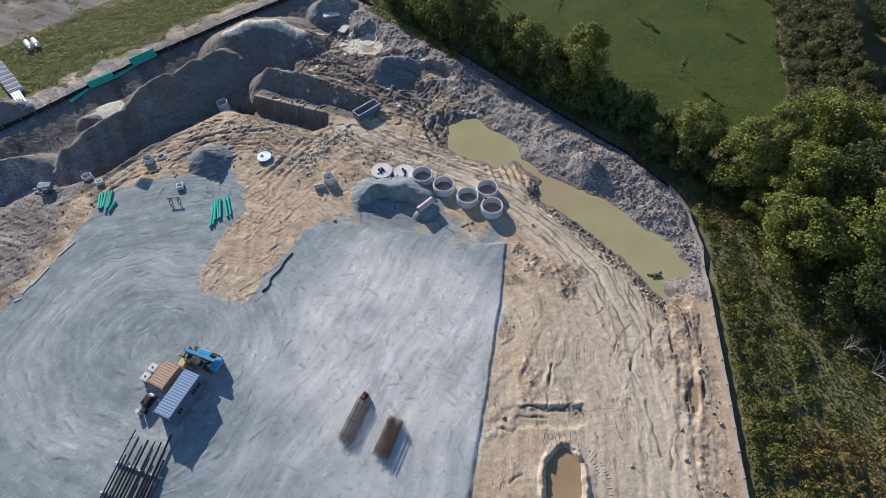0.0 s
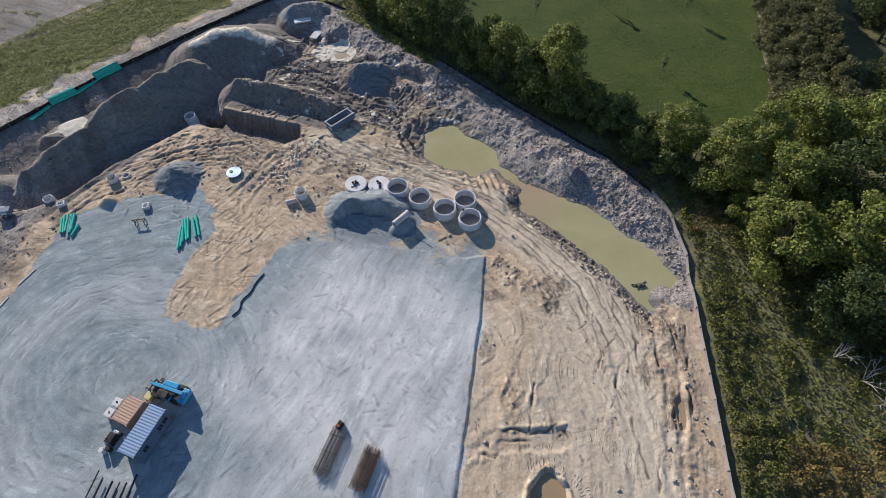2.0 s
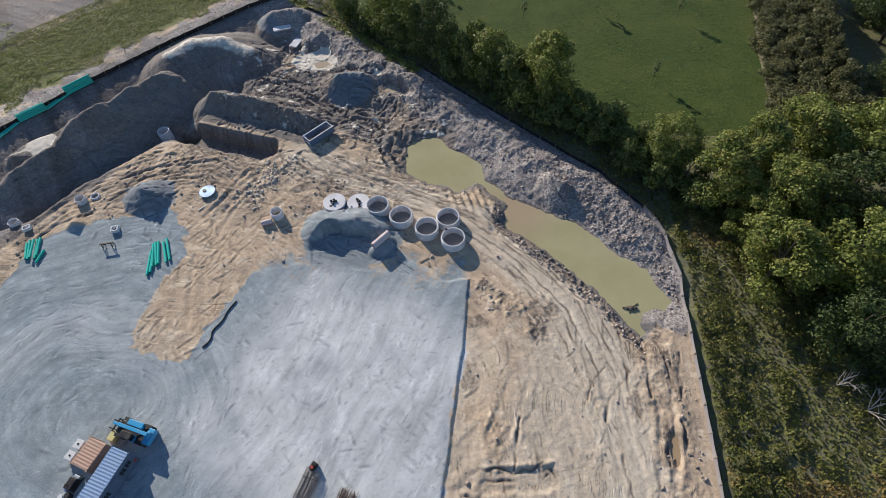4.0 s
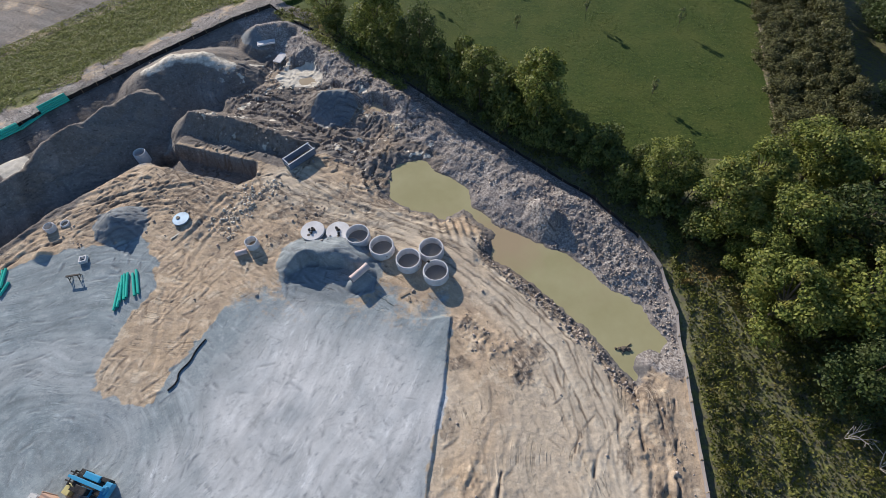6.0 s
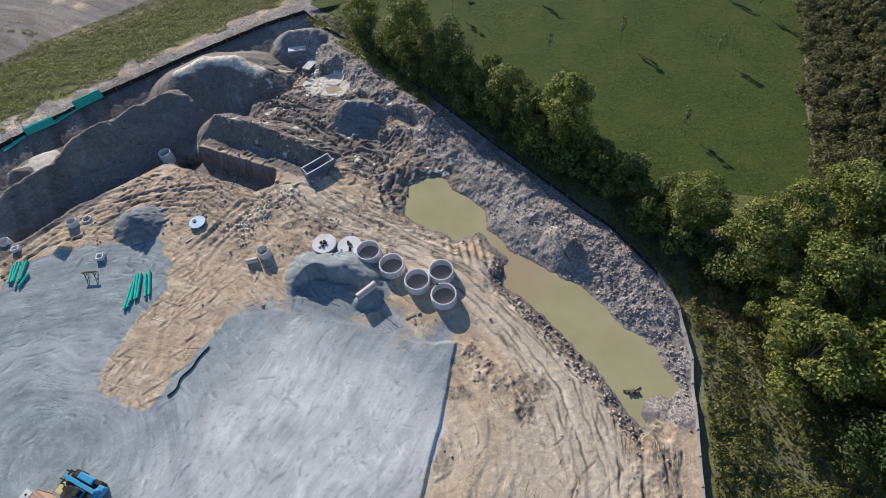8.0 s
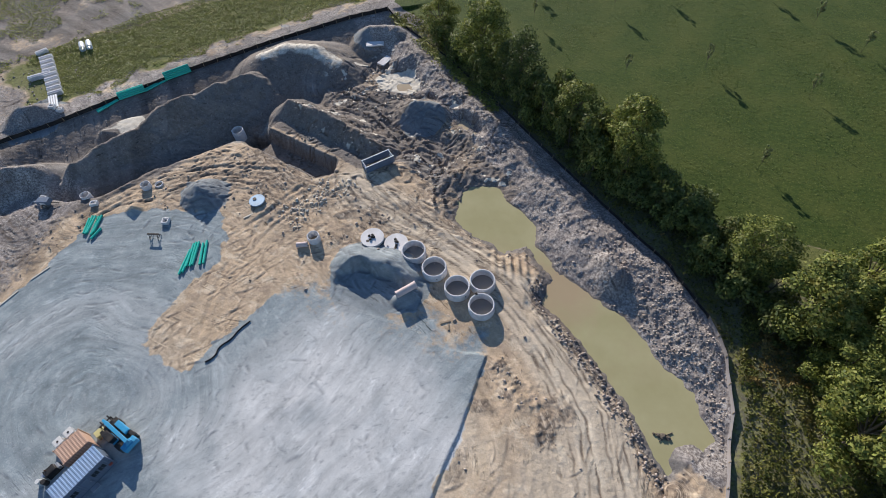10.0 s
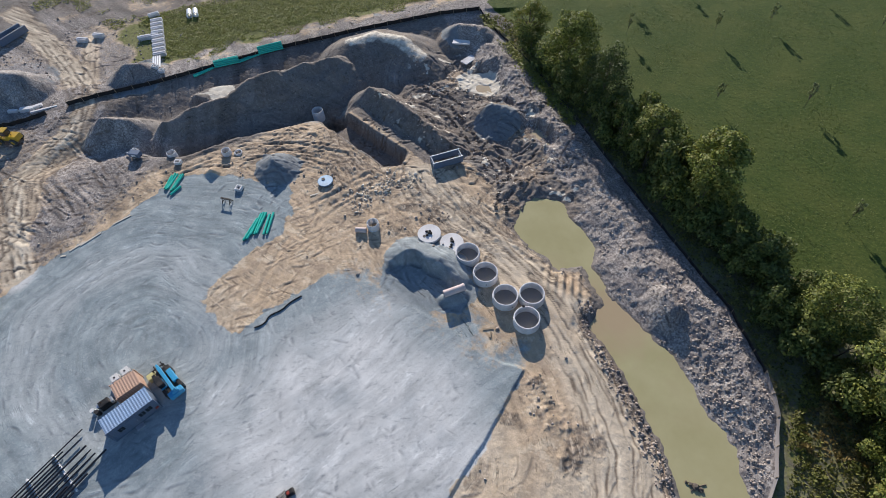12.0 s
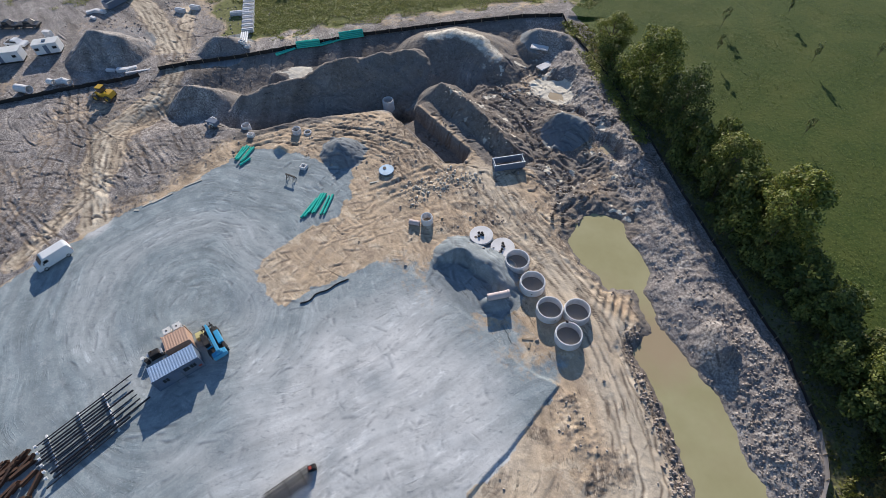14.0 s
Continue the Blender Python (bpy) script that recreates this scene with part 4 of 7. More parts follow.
    mud = np.maximum(mud, ramp(sd_poly(x, y, LOW) + 2.5 * fbm(x, y, 7.0, 61), 0, 4) * (0.72 + 0.6 * fbm(x, y, 4.0, 62)))
    mud = np.maximum(mud, 0.9 * ramp(d_line(x, y, [(-46.9, 84.4), (-36.5, 82.5), (-27.2, 79.4)])[0], 4.6, 6.2))
    mud = np.maximum(mud, ramp(d_line(x, y, [(p[0], p[1]) for p in RIDGE])[0], 9, 13) * (1 - 0.3 * pit))
    mud = np.maximum(mud, ramp(d_line(x, y, FENCE_N)[0], 6, 12) * inside)
    mud = np.maximum(mud, 0.62 * bank)
    mud = np.maximum(mud, ramp(sd_poly(x, y, TRENCH), 0.0, 0.6))
    mud = np.maximum(mud, 0.75 * ramp(pond + 1.0 * fbm(x, y, 3.0, 63), 0.3, 1.6))
    stone = np.clip(1.35 * ramp(d_line(x, y, FENCE_E[:10])[0] + 1.2 * fbm(x, y, 5.0, 64), 7.0, 10.5) * inside, 0, 1)
    stone = np.maximum(stone, ramp(d_line(x, y, [(4.0, 74.5), (12.0, 66.5), (20.0, 61.5)])[0] + fbm(x, y, 3.0, 109), 3.5, 5.5) * inside * ramp(-pond, -0.6, 0.0))
    west = ramp(x + 0.15 * y, -68.0, -57.0) * ramp(y, 54, 60) * np.clip(0.95 + 0.5 * fbm(x, y, 8.0, 65), 0, 1)
    haul = np.maximum(ramp(d_line(x, y, TRACKS[5])[0] + 1.0 * fbm(x, y, 3.0, 102), 1.6, 3.4), 0.6 * ramp(d_line(x, y, TRACKS[6])[0], 1.0, 2.4))
    west = west * (1 - haul)
    mud = np.maximum(mud, 0.6 * west * (1 - grav)) * (1 - 0.9 * haul)
    dust = 0.3 * ramp(np.hypot((x + 4.0) / 15.0, (y - 54.0) / 7.0) + 0.3 * fbm(x, y, 4.0, 103), 0.6, 1.1)
    grav = np.maximum(grav, dust * inside)
    outside = 1 - inside
    field = ramp(sd_poly(x, y, FIELD) + 0.6 * fbm(x, y, 5.0, 66), -0.6, 0.6)
    far = ramp(-np.hypot(x, y), -400, -260)
    verge = ramp(d_line(x, y, FENCE_N)[0] + 3.0 * fbm(x, y, 5.0, 67), 5.5, 10.5)
    road = d_line(x, y, [(-160.0, 112.0), (-120.0, 104.0), (-100.0, 112.0), (-85.0, 126.0), (-66.0, 148.0)])[0] + 2.5 * fbm(x, y, 9.0, 68)
    yard = ramp(np.hypot((x + 122.0) / 30.0, (y - 52.0) / 30.0) + 0.25 * fbm(x, y, 10.0, 69), 0.8, 1.1)
    bare = ramp(-(d_line(x, y, FENCE_N)[0] + 4.0 * fbm(x, y, 9.0, 77)), -32.0, -24.0) * ramp(-y + 0.2 * x, -60, -50) * ramp(x, -40, -30)
    grass = outside * (1 - field) * (1 - 0.9 * bare) * np.clip(1 - 0.85 * verge, 0, 1) * (1 - 0.8 * ramp(road, 3.0, 7.0)) * (1 - 0.85 * yard)
    mud = np.maximum(mud, np.maximum(0.62 * yard, 0.98 * bare) * outside * (1 - haul) * (0.8 + 0.5 * fbm(x, y, 6.0, 78)))
    meadow = field
    thicket = outside * (1 - field) * np.maximum(np.maximum(ramp(-x, -36.0, -32.0) * ramp(y, 70.0, 80.0), ramp(d_line(x, y, FENCE_E)[0], 6.0, 9.0)), ramp(-x, -58.0, -54.0) * ramp(y, 190.0, 220.0))
    grass = grass * (1 - 0.45 * thicket)
    # brown thicket earth, darkened also to hold the shade under hedge and brush
    mud = np.maximum(mud, 0.8 * thicket)
    stone = np.maximum(stone, 0.95 * outside * verge * (0.75 + 0.6 * fbm(x, y, 3.0, 70)))
    stone = np.maximum(stone, np.maximum(0.72 * west * (1 - ramp(pad, -0.5, 0.5)), 0.6 * yard * outside * (1 - haul)))
    pale = ramp(sd_poly(x, y, WHITE_PUDDLE) + 1.2 * fbm(x, y, 2.5, 71), -0.3, 0.5)
    # lips raise the tone, as painted ridge highlights
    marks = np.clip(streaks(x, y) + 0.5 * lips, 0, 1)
    worn = 0.9 * ramp(np.hypot((x + 11.0) / 19.0, (y - 28.0) / 21.0) + 0.35 * fbm(x, y, 8.0, 72), 0.5, 1.25) * (0.35 + 0.65 * marks)
    worn = np.maximum(worn, 0.35 * ramp(np.abs(np.hypot(x + 47.0, y - 24.0) - 13.0) + 2.0 * fbm(x, y, 5.0, 73), 1.0, 5.0) * marks)
    pale = np.maximum(pale, 0.95 * ramp(sd_poly(x, y, SPILL) + 1.2 * fbm(x, y, 2.5, 79), -0.5, 0.6))
    worn = np.maximum(worn, 0.9 * haul * (0.45 + 0.65 * marks))
    for line in (TRACKS[0],):
        worn = np.maximum(worn, (1 - grav) * 0.85 * ramp(d_line(x, y, line)[0] + 1.2 * fbm(x, y, 3.0, 74), 2.2, 5.0) * (0.4 + 0.7 * marks))
    worn = np.maximum(worn, (1 - grav) * 0.5 * ramp(np.hypot((x - 17.0) / 8.0, (y - 20.0) / 30.0) + 0.2 * fbm(x, y, 6.0, 75), 0.6, 1.1))
    dark_earth = np.clip(churned(x, y) * (0.75 + 0.7 * fbm(x, y, 3.0, 76)), 0, 1)
    # gravel heaps darkened all over, partly to hold the shade on their faces
    dark_earth = np.maximum(dark_earth * (1 - ramp(pad, -1.0, 1.0)), np.maximum(np.maximum(heaps * (1 - 0.5 * ramp(np.hypot(x + 14.5, y - 54.5), 7.0, 9.0)), asphalt), 0.6 * bank))
    for cx, cy, rx, ry, k in ((5.9, 41.1, 1.6, 1.3, 0.6), (5.4, 32.8, 1.2, 2.0, 0.5), (22.3, 37.6, 1.5, 1.6, 0.3), (20.9, 44.5, 1.0, 3.0, 0.3), (6.4, 47.3, 0.9, 0.7, 1.0), (13.8, 44.4, 1.6, 1.4, 0.5), (10.5, 19.9, 5.0, 1.6, 0.32), (15.2, 21.9, 1.4, 1.2, 0.45), (6.6, 16.0, 1.9, 4.5, 0.25), (25.8, 31.0, 1.6, 2.2, 0.5), (-28.4, 94.5, 3.2, 1.6, 1.0), (-8.8, 88.2, 2.6, 1.7, 1.0), (-16.5, 79.0, 5.0, 3.2, 0.85)):
        dark_earth = np.maximum(dark_earth, k * ramp(np.hypot((x - cx) / rx, (y - cy) / ry) + 0.5 * fbm(x, y, 1.6, 108), 0.6, 1.15))
    # dome crest painted pale: its sunlit top is put into the colour
    pale = np.maximum(pale, 0.62 * ramp(d_line(x, y, [(p[0], p[1]) for p in DOME])[0] + 0.7 * fbm(x, y, 2.0, 101), 0.8, 3.0))
    bits = ramp(sd_poly(x, y, LOW), -1, 5) * ramp(-fbm(x, y, 2.2, 100, 5), -0.56, -0.44)
    pale = np.maximum(pale, 0.8 * bits)
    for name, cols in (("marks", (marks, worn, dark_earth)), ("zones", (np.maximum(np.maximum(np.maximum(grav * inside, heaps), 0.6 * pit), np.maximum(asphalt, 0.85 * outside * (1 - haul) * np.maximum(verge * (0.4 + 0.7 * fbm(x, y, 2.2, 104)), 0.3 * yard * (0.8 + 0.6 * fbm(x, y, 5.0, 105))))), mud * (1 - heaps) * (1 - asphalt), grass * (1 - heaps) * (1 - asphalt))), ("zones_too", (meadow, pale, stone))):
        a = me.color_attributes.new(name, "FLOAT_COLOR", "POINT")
        data = np.stack([np.clip(c, 0, 1) for c in cols] + [groove_dark], -1)
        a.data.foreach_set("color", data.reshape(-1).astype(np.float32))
    u, v = lie(x, y)
    a = me.attributes.new("lie", "FLOAT_VECTOR", "POINT")
    a.data.foreach_set("vector", np.stack([u, v, ramp(pad, -0.5, 0.5)], -1).reshape(-1).astype(np.float32))
    me.materials.append(SOIL)
    tagged(new("ground", me), "earthworks ground of grey gravel, tan sand, mud and grass", "ground", kind="structure")


build_ground()


def build_water(name, pts, label, z=WATER_Z, material=WATER):
    bm = bmesh.new()
    cx, cy = sum(p[0] for p in pts) / len(pts), sum(p[1] for p in pts) / len(pts)
    out = min(3.0, 0.45 * max(math.hypot(x - cx, y - cy) for x, y in pts))
    grown = [(x + out * (x - cx) / math.hypot(x - cx, y - cy), y + out * (y - cy) / math.hypot(x - cx, y - cy)) for x, y in pts]
    bm.faces.new([bm.verts.new((x, y, z)) for x, y in grown])
    bmesh.ops.recalc_face_normals(bm, faces=bm.faces)
    me = bpy.data.meshes.new(name)
    bm.to_mesh(me)
    bm.free()
    me.materials.append(material)
    tagged(new(name, me), label, "pond", kind="structure")


build_water("water", [(10.6, 9.6), (16.0, 9.6), (16.0, 17.8), (10.6, 17.8)], "muddy brown water in a small dug pit", -0.36, WATER_BROWN)
build_water("water", [(28.9, 24.0), (31.0, 24.0), (31.0, 28.4), (28.9, 28.4)], "shallow brown puddle in a deep wheel rut", -0.40, WATER_BROWN)
for cx, cy, rx, ry, turn, level in HOLLOWS:
    c, n = math.cos(radians(turn)), math.sin(radians(turn))
    build_water("water", [(cx + u * rx * c * 0.6 - v * ry * n * 0.6, cy + u * rx * n * 0.6 + v * ry * c * 0.6) for u, v in ((-1, -1), (1, -1), (1, 1), (-1, 1))], "shallow tan puddle on churned mud", level, WATER_TAN)
build_water("water", [(-9.5, 80.0), (7.0, 74.0), (13.0, 64.5), (22.0, 60.0), (34.0, 47.0), (31.0, 40.0), (27.0, 39.0), (7.0, 57.0), (-3.0, 63.5), (-10.0, 68.0)], "still olive-brown silty pond water in a dug basin")


# ---- trees ----
def leaf_quads(rng, centres, radii, count, size, flat=0.25):
    """Leaf clumps on the shells of lobes: outward, a little upward."""
    which = rng.choice(len(centres), count, p=radii ** 2 / np.sum(radii ** 2))
    d = rng.normal(size=(count, 3))
    d[:, 2] += 0.35
    d /= np.linalg.norm(d, axis=1)[:, None]
    r = radii[which] * rng.uniform(0.55, 1.08, count)
    p = centres[which] + d * r[:, None] * np.array([1, 1, 0.8])
    n = d + rng.normal(size=(count, 3)) * 0.55
    n[:, 2] += flat
    n /= np.linalg.norm(n, axis=1)[:, None]
    u = np.cross(n, rng.normal(size=(count, 3)))
    u /= np.linalg.norm(u, axis=1)[:, None]
    v = np.cross(n, u)
    s = size * rng.uniform(0.55, 1.3, count)[:, None]
    return np.stack([p - u * s, p - v * s * 0.62, p + u * s, p + v * s * 0.62], 1)


def tree_mesh(name, seed, leaf, high=12.0, wide=5.0, lobes=40, leaves=10000, size=0.19, bare=0.2):
    """A trunk with limbs, and a crown of leaf clumps, standing at the origin."""
    rng = np.random.default_rng(seed)
    t = rng.uniform(0, 1, lobes)
    a = rng.uniform(0, 2 * np.pi, lobes)
    zz = high * (bare + (0.93 - bare) * t)
    girth = wide * np.sqrt(np.clip(1 - ((t - 0.42) / 0.62) ** 2, 0.05, 1)) * rng.uniform(0.35, 0.86, lobes)
    lean = rng.normal(size=2) * 0.4
    c = np.stack([girth * np.cos(a) + lean[0] * t, girth * np.sin(a) + lean[1] * t, zz], -1)
    r = wide * rng.uniform(0.17, 0.38, lobes)
    crown = quads_mesh(name + "_crown", leaf_quads(rng, c, r, leaves, size), leaf)
    bm = bmesh.new()
    stem = 0.005 if wide < 2 else 0.022
    rod(bm, (0, 0, -0.6), (lean[0] * 0.5, lean[1] * 0.5, high * 0.5), high * stem, 8, high * stem * 0.6)
    rod(bm, (lean[0] * 0.5, lean[1] * 0.5, high * 0.5), (lean[0], lean[1], high * 0.88), high * 0.013, 6, high * 0.004)
    for k in range(0, lobes, 3):
        z0 = min(high * 0.55, c[k][2] * 0.55)
        rod(bm, (lean[0] * z0 / high, lean[1] * z0 / high, z0), c[k], high * 0.008, 5, high * 0.003)
    trunk = bpy.data.meshes.new(name + "_trunk")
    bm.to_mesh(trunk)
    bm.free()
    trunk.materials.append(BARK)
    return trunk, crown


KINDS = {
    "leafy": [tree_mesh("leafy", 11 + k, LEAF) for k in range(4)],
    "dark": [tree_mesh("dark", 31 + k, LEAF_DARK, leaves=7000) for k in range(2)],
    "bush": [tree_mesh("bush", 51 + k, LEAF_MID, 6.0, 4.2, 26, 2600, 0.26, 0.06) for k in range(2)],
    "brush": [tree_mesh("brush", 71 + k, LEAF_DRY, 6.0, 4.2, 30, 3200, 0.24, 0.04) for k in range(2)],
    "young": [tree_mesh("young", 91 + k, LEAF_YOUNG, 5.5, 1.15, 16, 1500, 0.10, 0.50) for k in range(2)],
}
BASE = {"leafy": (12.0, 5.0), "dark": (12.0, 5.0), "bush": (6.0, 4.2), "brush": (6.0, 4.2), "young": (5.5, 0.9)}
count_of = {k: 0 for k in KINDS}


def plant(kind, x, y, high, wide, label, name="tree", category="tree", group=""):
    n = count_of[kind]
    count_of[kind] += 1
    trunk, crown = KINDS[kind][n % len(KINDS[kind])]
    h0, w0 = BASE[kind]
    m = stand(x, y, (n * 137.5) % 360) @ Matrix.Diagonal((wide / w0, wide / w0, high / h0, 1))
    ob = thing(name, m, label, category, group)
    for part_name, me in (("trunk", trunk), ("crown", crown)):
        new(part_name, me).parent = ob
    return ob


HEDGE_TREES = [(-27.5, 115.5, 9.0, 4.4, "leafy"), (-15.5, 107.5, 14.0, 6.2, "leafy"), (-6.0, 100.5, 13.5, 5.0, "dark"), (5.5, 92.5, 10.5, 5.0, "leafy"), (16.0, 86.0, 14.5, 6.0, "leafy"),
               (35.0, 72.5, 10.0, 5.0, "leafy"), (41.8, 65.5, 11.5, 6.0, "leafy"), (47.0, 70.0, 11.5, 5.4, "leafy"), (55.0, 73.0, 12.5, 6.2, "leafy"), (63.0, 70.0, 14.0, 7.0, "leafy"),
               (44.5, 57.5, 9.0, 4.4, "leafy"), (49.0, 61.0, 12.0, 5.8, "leafy"), (57.0, 62.0, 13.0, 6.2, "dark"), (45.5, 50.0, 11.5, 6.2, "leafy"), (54.0, 51.0, 13.5, 6.8, "leafy"),
               (63.0, 54.0, 14.0, 7.0, "leafy"), (52.0, 41.0, 11.0, 5.6, "dark"), (61.0, 42.0, 13.0, 6.6, "leafy"), (70.0, 62.0, 14.0, 7.0, "dark"), (72.0, 48.0, 14.0, 7.0, "leafy"),
               (60.0, 32.0, 9.0, 5.0, "dark"), (69.0, 36.0, 11.0, 6.0, "leafy")]
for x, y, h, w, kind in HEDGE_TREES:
    plant(kind, x, y, h, w, "broad-leaved green tree in the hedgerow beside the site" if kind == "leafy" else "hedgerow tree with shade painted into its dark green leaves", group="hedgerow trees")
BUSHES = [(-25.0, 112.0), (-20.5, 109.5), (-15.0, 105.0), (-12.5, 102.0), (-9.0, 101.5), (-2.5, 96.5), (0.0, 94.0), (2.0, 96.5), (6.0, 89.5), (9.0, 88.0), (11.0, 84.5), (12.0, 89.5), (15.5, 82.5), (18.5, 80.5), (21.5, 82.0), (21.5, 78.0),
          (24.5, 76.5), (26.0, 79.0), (28.0, 74.5), (29.5, 71.0), (31.5, 75.0), (34.0, 67.5), (37.5, 68.5), (38.5, 62.5)]
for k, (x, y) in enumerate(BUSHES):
    plant("bush", x, y, 4.8 + 1.8 * ((k * 7) % 5) / 5 + (3.0 if -12 < x < 16 else 0.0), 3.2 + ((k * 3) % 4) * 0.35, "dense hedgerow bush with shade painted into its darker green leaves", "bush", "bush", "hedgerow bushes")
rng_far = random.Random(5)
for k in range(93):
    y = 80.0 + 2.3 * (k // 3) + rng_far.uniform(-0.6, 0.6)
    x = 57.6 + 0.14 * (y - 84.0) + rng_far.uniform(-0.8, 1.0) + 4.2 * (k % 3)
    plant("brush", x, y, rng_far.uniform(2.4, 3.6) + 1.5 * (k % 3), rng_far.uniform(2.6, 3.8), "dry brownish brush at the meadow's edge", "bush", "bush", "meadow brush")
for k in range(30):
    y = rng_far.uniform(74, 160)
    plant("dark" if k % 3 else "brush", rng_far.uniform(75, 112) + 0.1 * (y - 90), y, rng_far.uniform(7, 12), rng_far.uniform(4.5, 7), "dark tree in the wood beyond the meadow", group="wood trees")

for k, (x, y) in enumerate([(11.9, 113.0), (36.3, 93.3), (26.4, 119.0), (6.0, 135.5), (44.5, 115.0), (54.0, 131.7), (-10.0, 127.0), (15.3, 144.0), (-13.5, 139.0), (-3.8, 150.6), (35.3, 151.0), (46.0, 140.0), (23.0, 160.0)]):
    plant("young", x, y, 5.0 + 0.3 * (k % 4), 0.55 + 0.08 * (k % 3), "young planted tree with a sparse crown on the meadow", "sapling", "tree", "planted saplings")


def dead_shrub(x, y, high, seed):
    """A leafless grey shrub: forked stems that fork again."""
    rng = random.Random(seed)
    ob = thing("dead_shrub", stand(x, y), "leafless grey dead shrub at the thicket's edge", "shrub", "dead shrubs")
    for _ in range(6):
        bm = bmesh.new()
        tips = [(Vector((0, 0, -0.1)), Vector((rng.gauss(0, 0.5), rng.gauss(0, 0.5), 1.0)).normalized(), high * 0.45, 0.07)]
        for _ in range(3):
            grown = []
            for at, way, n, r in tips:
                end = at + way * n
                rod(bm, at, end, r, 5, r * 0.65)
                for _ in range(2):
                    grown.append((end, (way + Vector((rng.gauss(0, 0.5), rng.gauss(0, 0.5), rng.gauss(0, 0.3)))).normalized(), n * 0.7, r * 0.62))
            tips = grown
        part("stem", bm, DEAD_BARK, ob)


for x, y, h, k in ((53.2, 32.4, 4.2, 1), (50.6, 35.4, 3.4, 2), (54.6, 29.2, 3.6, 3)):
    dead_shrub(x, y, h, k)


# ---- scrub, weeds and loose stones ----
def clumps(x, y, cell, seed):
    """Weed clumps on an uneven grid: height over the ground, and the lean of the clump's side."""
    ix, iy = np.floor(x / cell), np.floor(y / cell)
    cx = (ix + 0.5 + 0.32 * vnoise(ix * 3.7, iy * 3.7, 1.0, seed)) * cell
    cy = (iy + 0.5 + 0.32 * vnoise(ix * 3.7, iy * 3.7, 1.0, seed + 1)) * cell
    tall = np.clip(0.45 + 0.75 * vnoise(ix * 3.7, iy * 3.7, 1.0, seed + 2), 0.05, 1.2)
    px, py = (x - cx) / (0.72 * cell), (y - cy) / (0.72 * cell)
    dome = np.clip(1 - px * px - py * py, 0, 1)
    return tall * np.sqrt(dome), np.stack([px, py, 0.55 + 0 * px], -1), tall


def build_scrub():
    """Low weeds and brush east of the fence and along the hedgerow's foot."""
    rng = np.random.default_rng(3)
    n = 230000
    x, y = rng.uniform(34.6, 80, n), rng.uniform(-34, 66, n)
    bx, by = rng.uniform(-42, 38, 120000), rng.uniform(54, 122, 120000)
    beside = (sd_poly(bx, by, SITE) > 0.7) & (d_line(bx, by, FENCE_E)[0] < 6.5)
    x, y = np.append(x, bx[beside]), np.append(y, by[beside])
    trail = d_line(x, y, [(36.4, 58.5), (39.8, 52.2), (42.3, 43.6), (45.2, 37.0), (50.0, 24.0)])[0] + 0.5 * fbm(x, y, 2.0, 112)
    low = np.where(trail < 1.0, 0.12, 1.0) * np.clip(0.75 + 0.9 * fbm(x, y, 7.0, 91), 0.15, 1.5)
    small, lean_a, tall_a = clumps(x, y, 1.25, 141)
    large, lean_b, tall_b = clumps(x + 0.7, y + 0.4, 2.7, 151)
    big = large * 1.5 > small
    z = np.where(big, large * 1.5, small) * low
    lean = np.where(big[:, None], lean_b, lean_a)
    keep = rng.uniform(0, 1, len(x)) < np.clip(0.25 + 1.1 * z, 0, 1)
    keep &= (x > 34.5 + 0.02 * np.abs(y)) | (y > 54)
    x, y, z, lean = x[keep], y[keep], z[keep], lean[keep]
    brown = fbm(x, y, 9.0, 113) + 0.5 * fbm(x, y, 2.0, 114) + ramp(np.hypot((x - 55.0) / 18.0, (y - 12.0) / 20.0), 0.3, 1.1) * 1.5 > 0.62
    p = np.stack([x, y, height(x, y) + z * rng.uniform(0.75, 1.1, len(x)) + 0.04], -1)
    return rng, p, lean, brown


def leafy_faces(rng, p, lean, size):
    n = lean + rng.normal(size=p.shape) * 0.45
    n /= np.linalg.norm(n, axis=1)[:, None]
    u = np.cross(n, rng.normal(size=p.shape))
    u /= np.linalg.norm(u, axis=1)[:, None]
    v = np.cross(n, u)
    s = size * rng.uniform(0.45, 1.3, len(p))[:, None]
    return np.stack([p - u * s, p - v * s * 0.6, p + u * s, p + v * s * 0.6], 1)


def tufts(rng, p, size):
    n = rng.normal(size=p.shape) * 0.7
    n[:, 2] += 1.3
    n /= np.linalg.norm(n, axis=1)[:, None]
    u = np.cross(n, rng.normal(size=p.shape))
    u /= np.linalg.norm(u, axis=1)[:, None]
    v = np.cross(n, u)
    s = size * rng.uniform(0.5, 1.4, len(p))[:, None]
    return np.stack([p - u * s, p - v * s * 0.6, p + u * s, p + v * s * 0.6], 1)


scrub_rng, scrub_points, scrub_lean, scrub_brown = build_scrub()
for name, which, leaf, label in (("scrub", ~scrub_brown, SCRUB, "tangled green weeds and low brush beside the fence"), ("dry_scrub", scrub_brown, SCRUB_DRY, "rust-brown dying weeds and bramble beside the fence")):
    tagged(new(name, quads_mesh(name, leafy_faces(scrub_rng, scrub_points[which], scrub_lean[which], 0.20), leaf)), label, "scrub", kind="stuff")


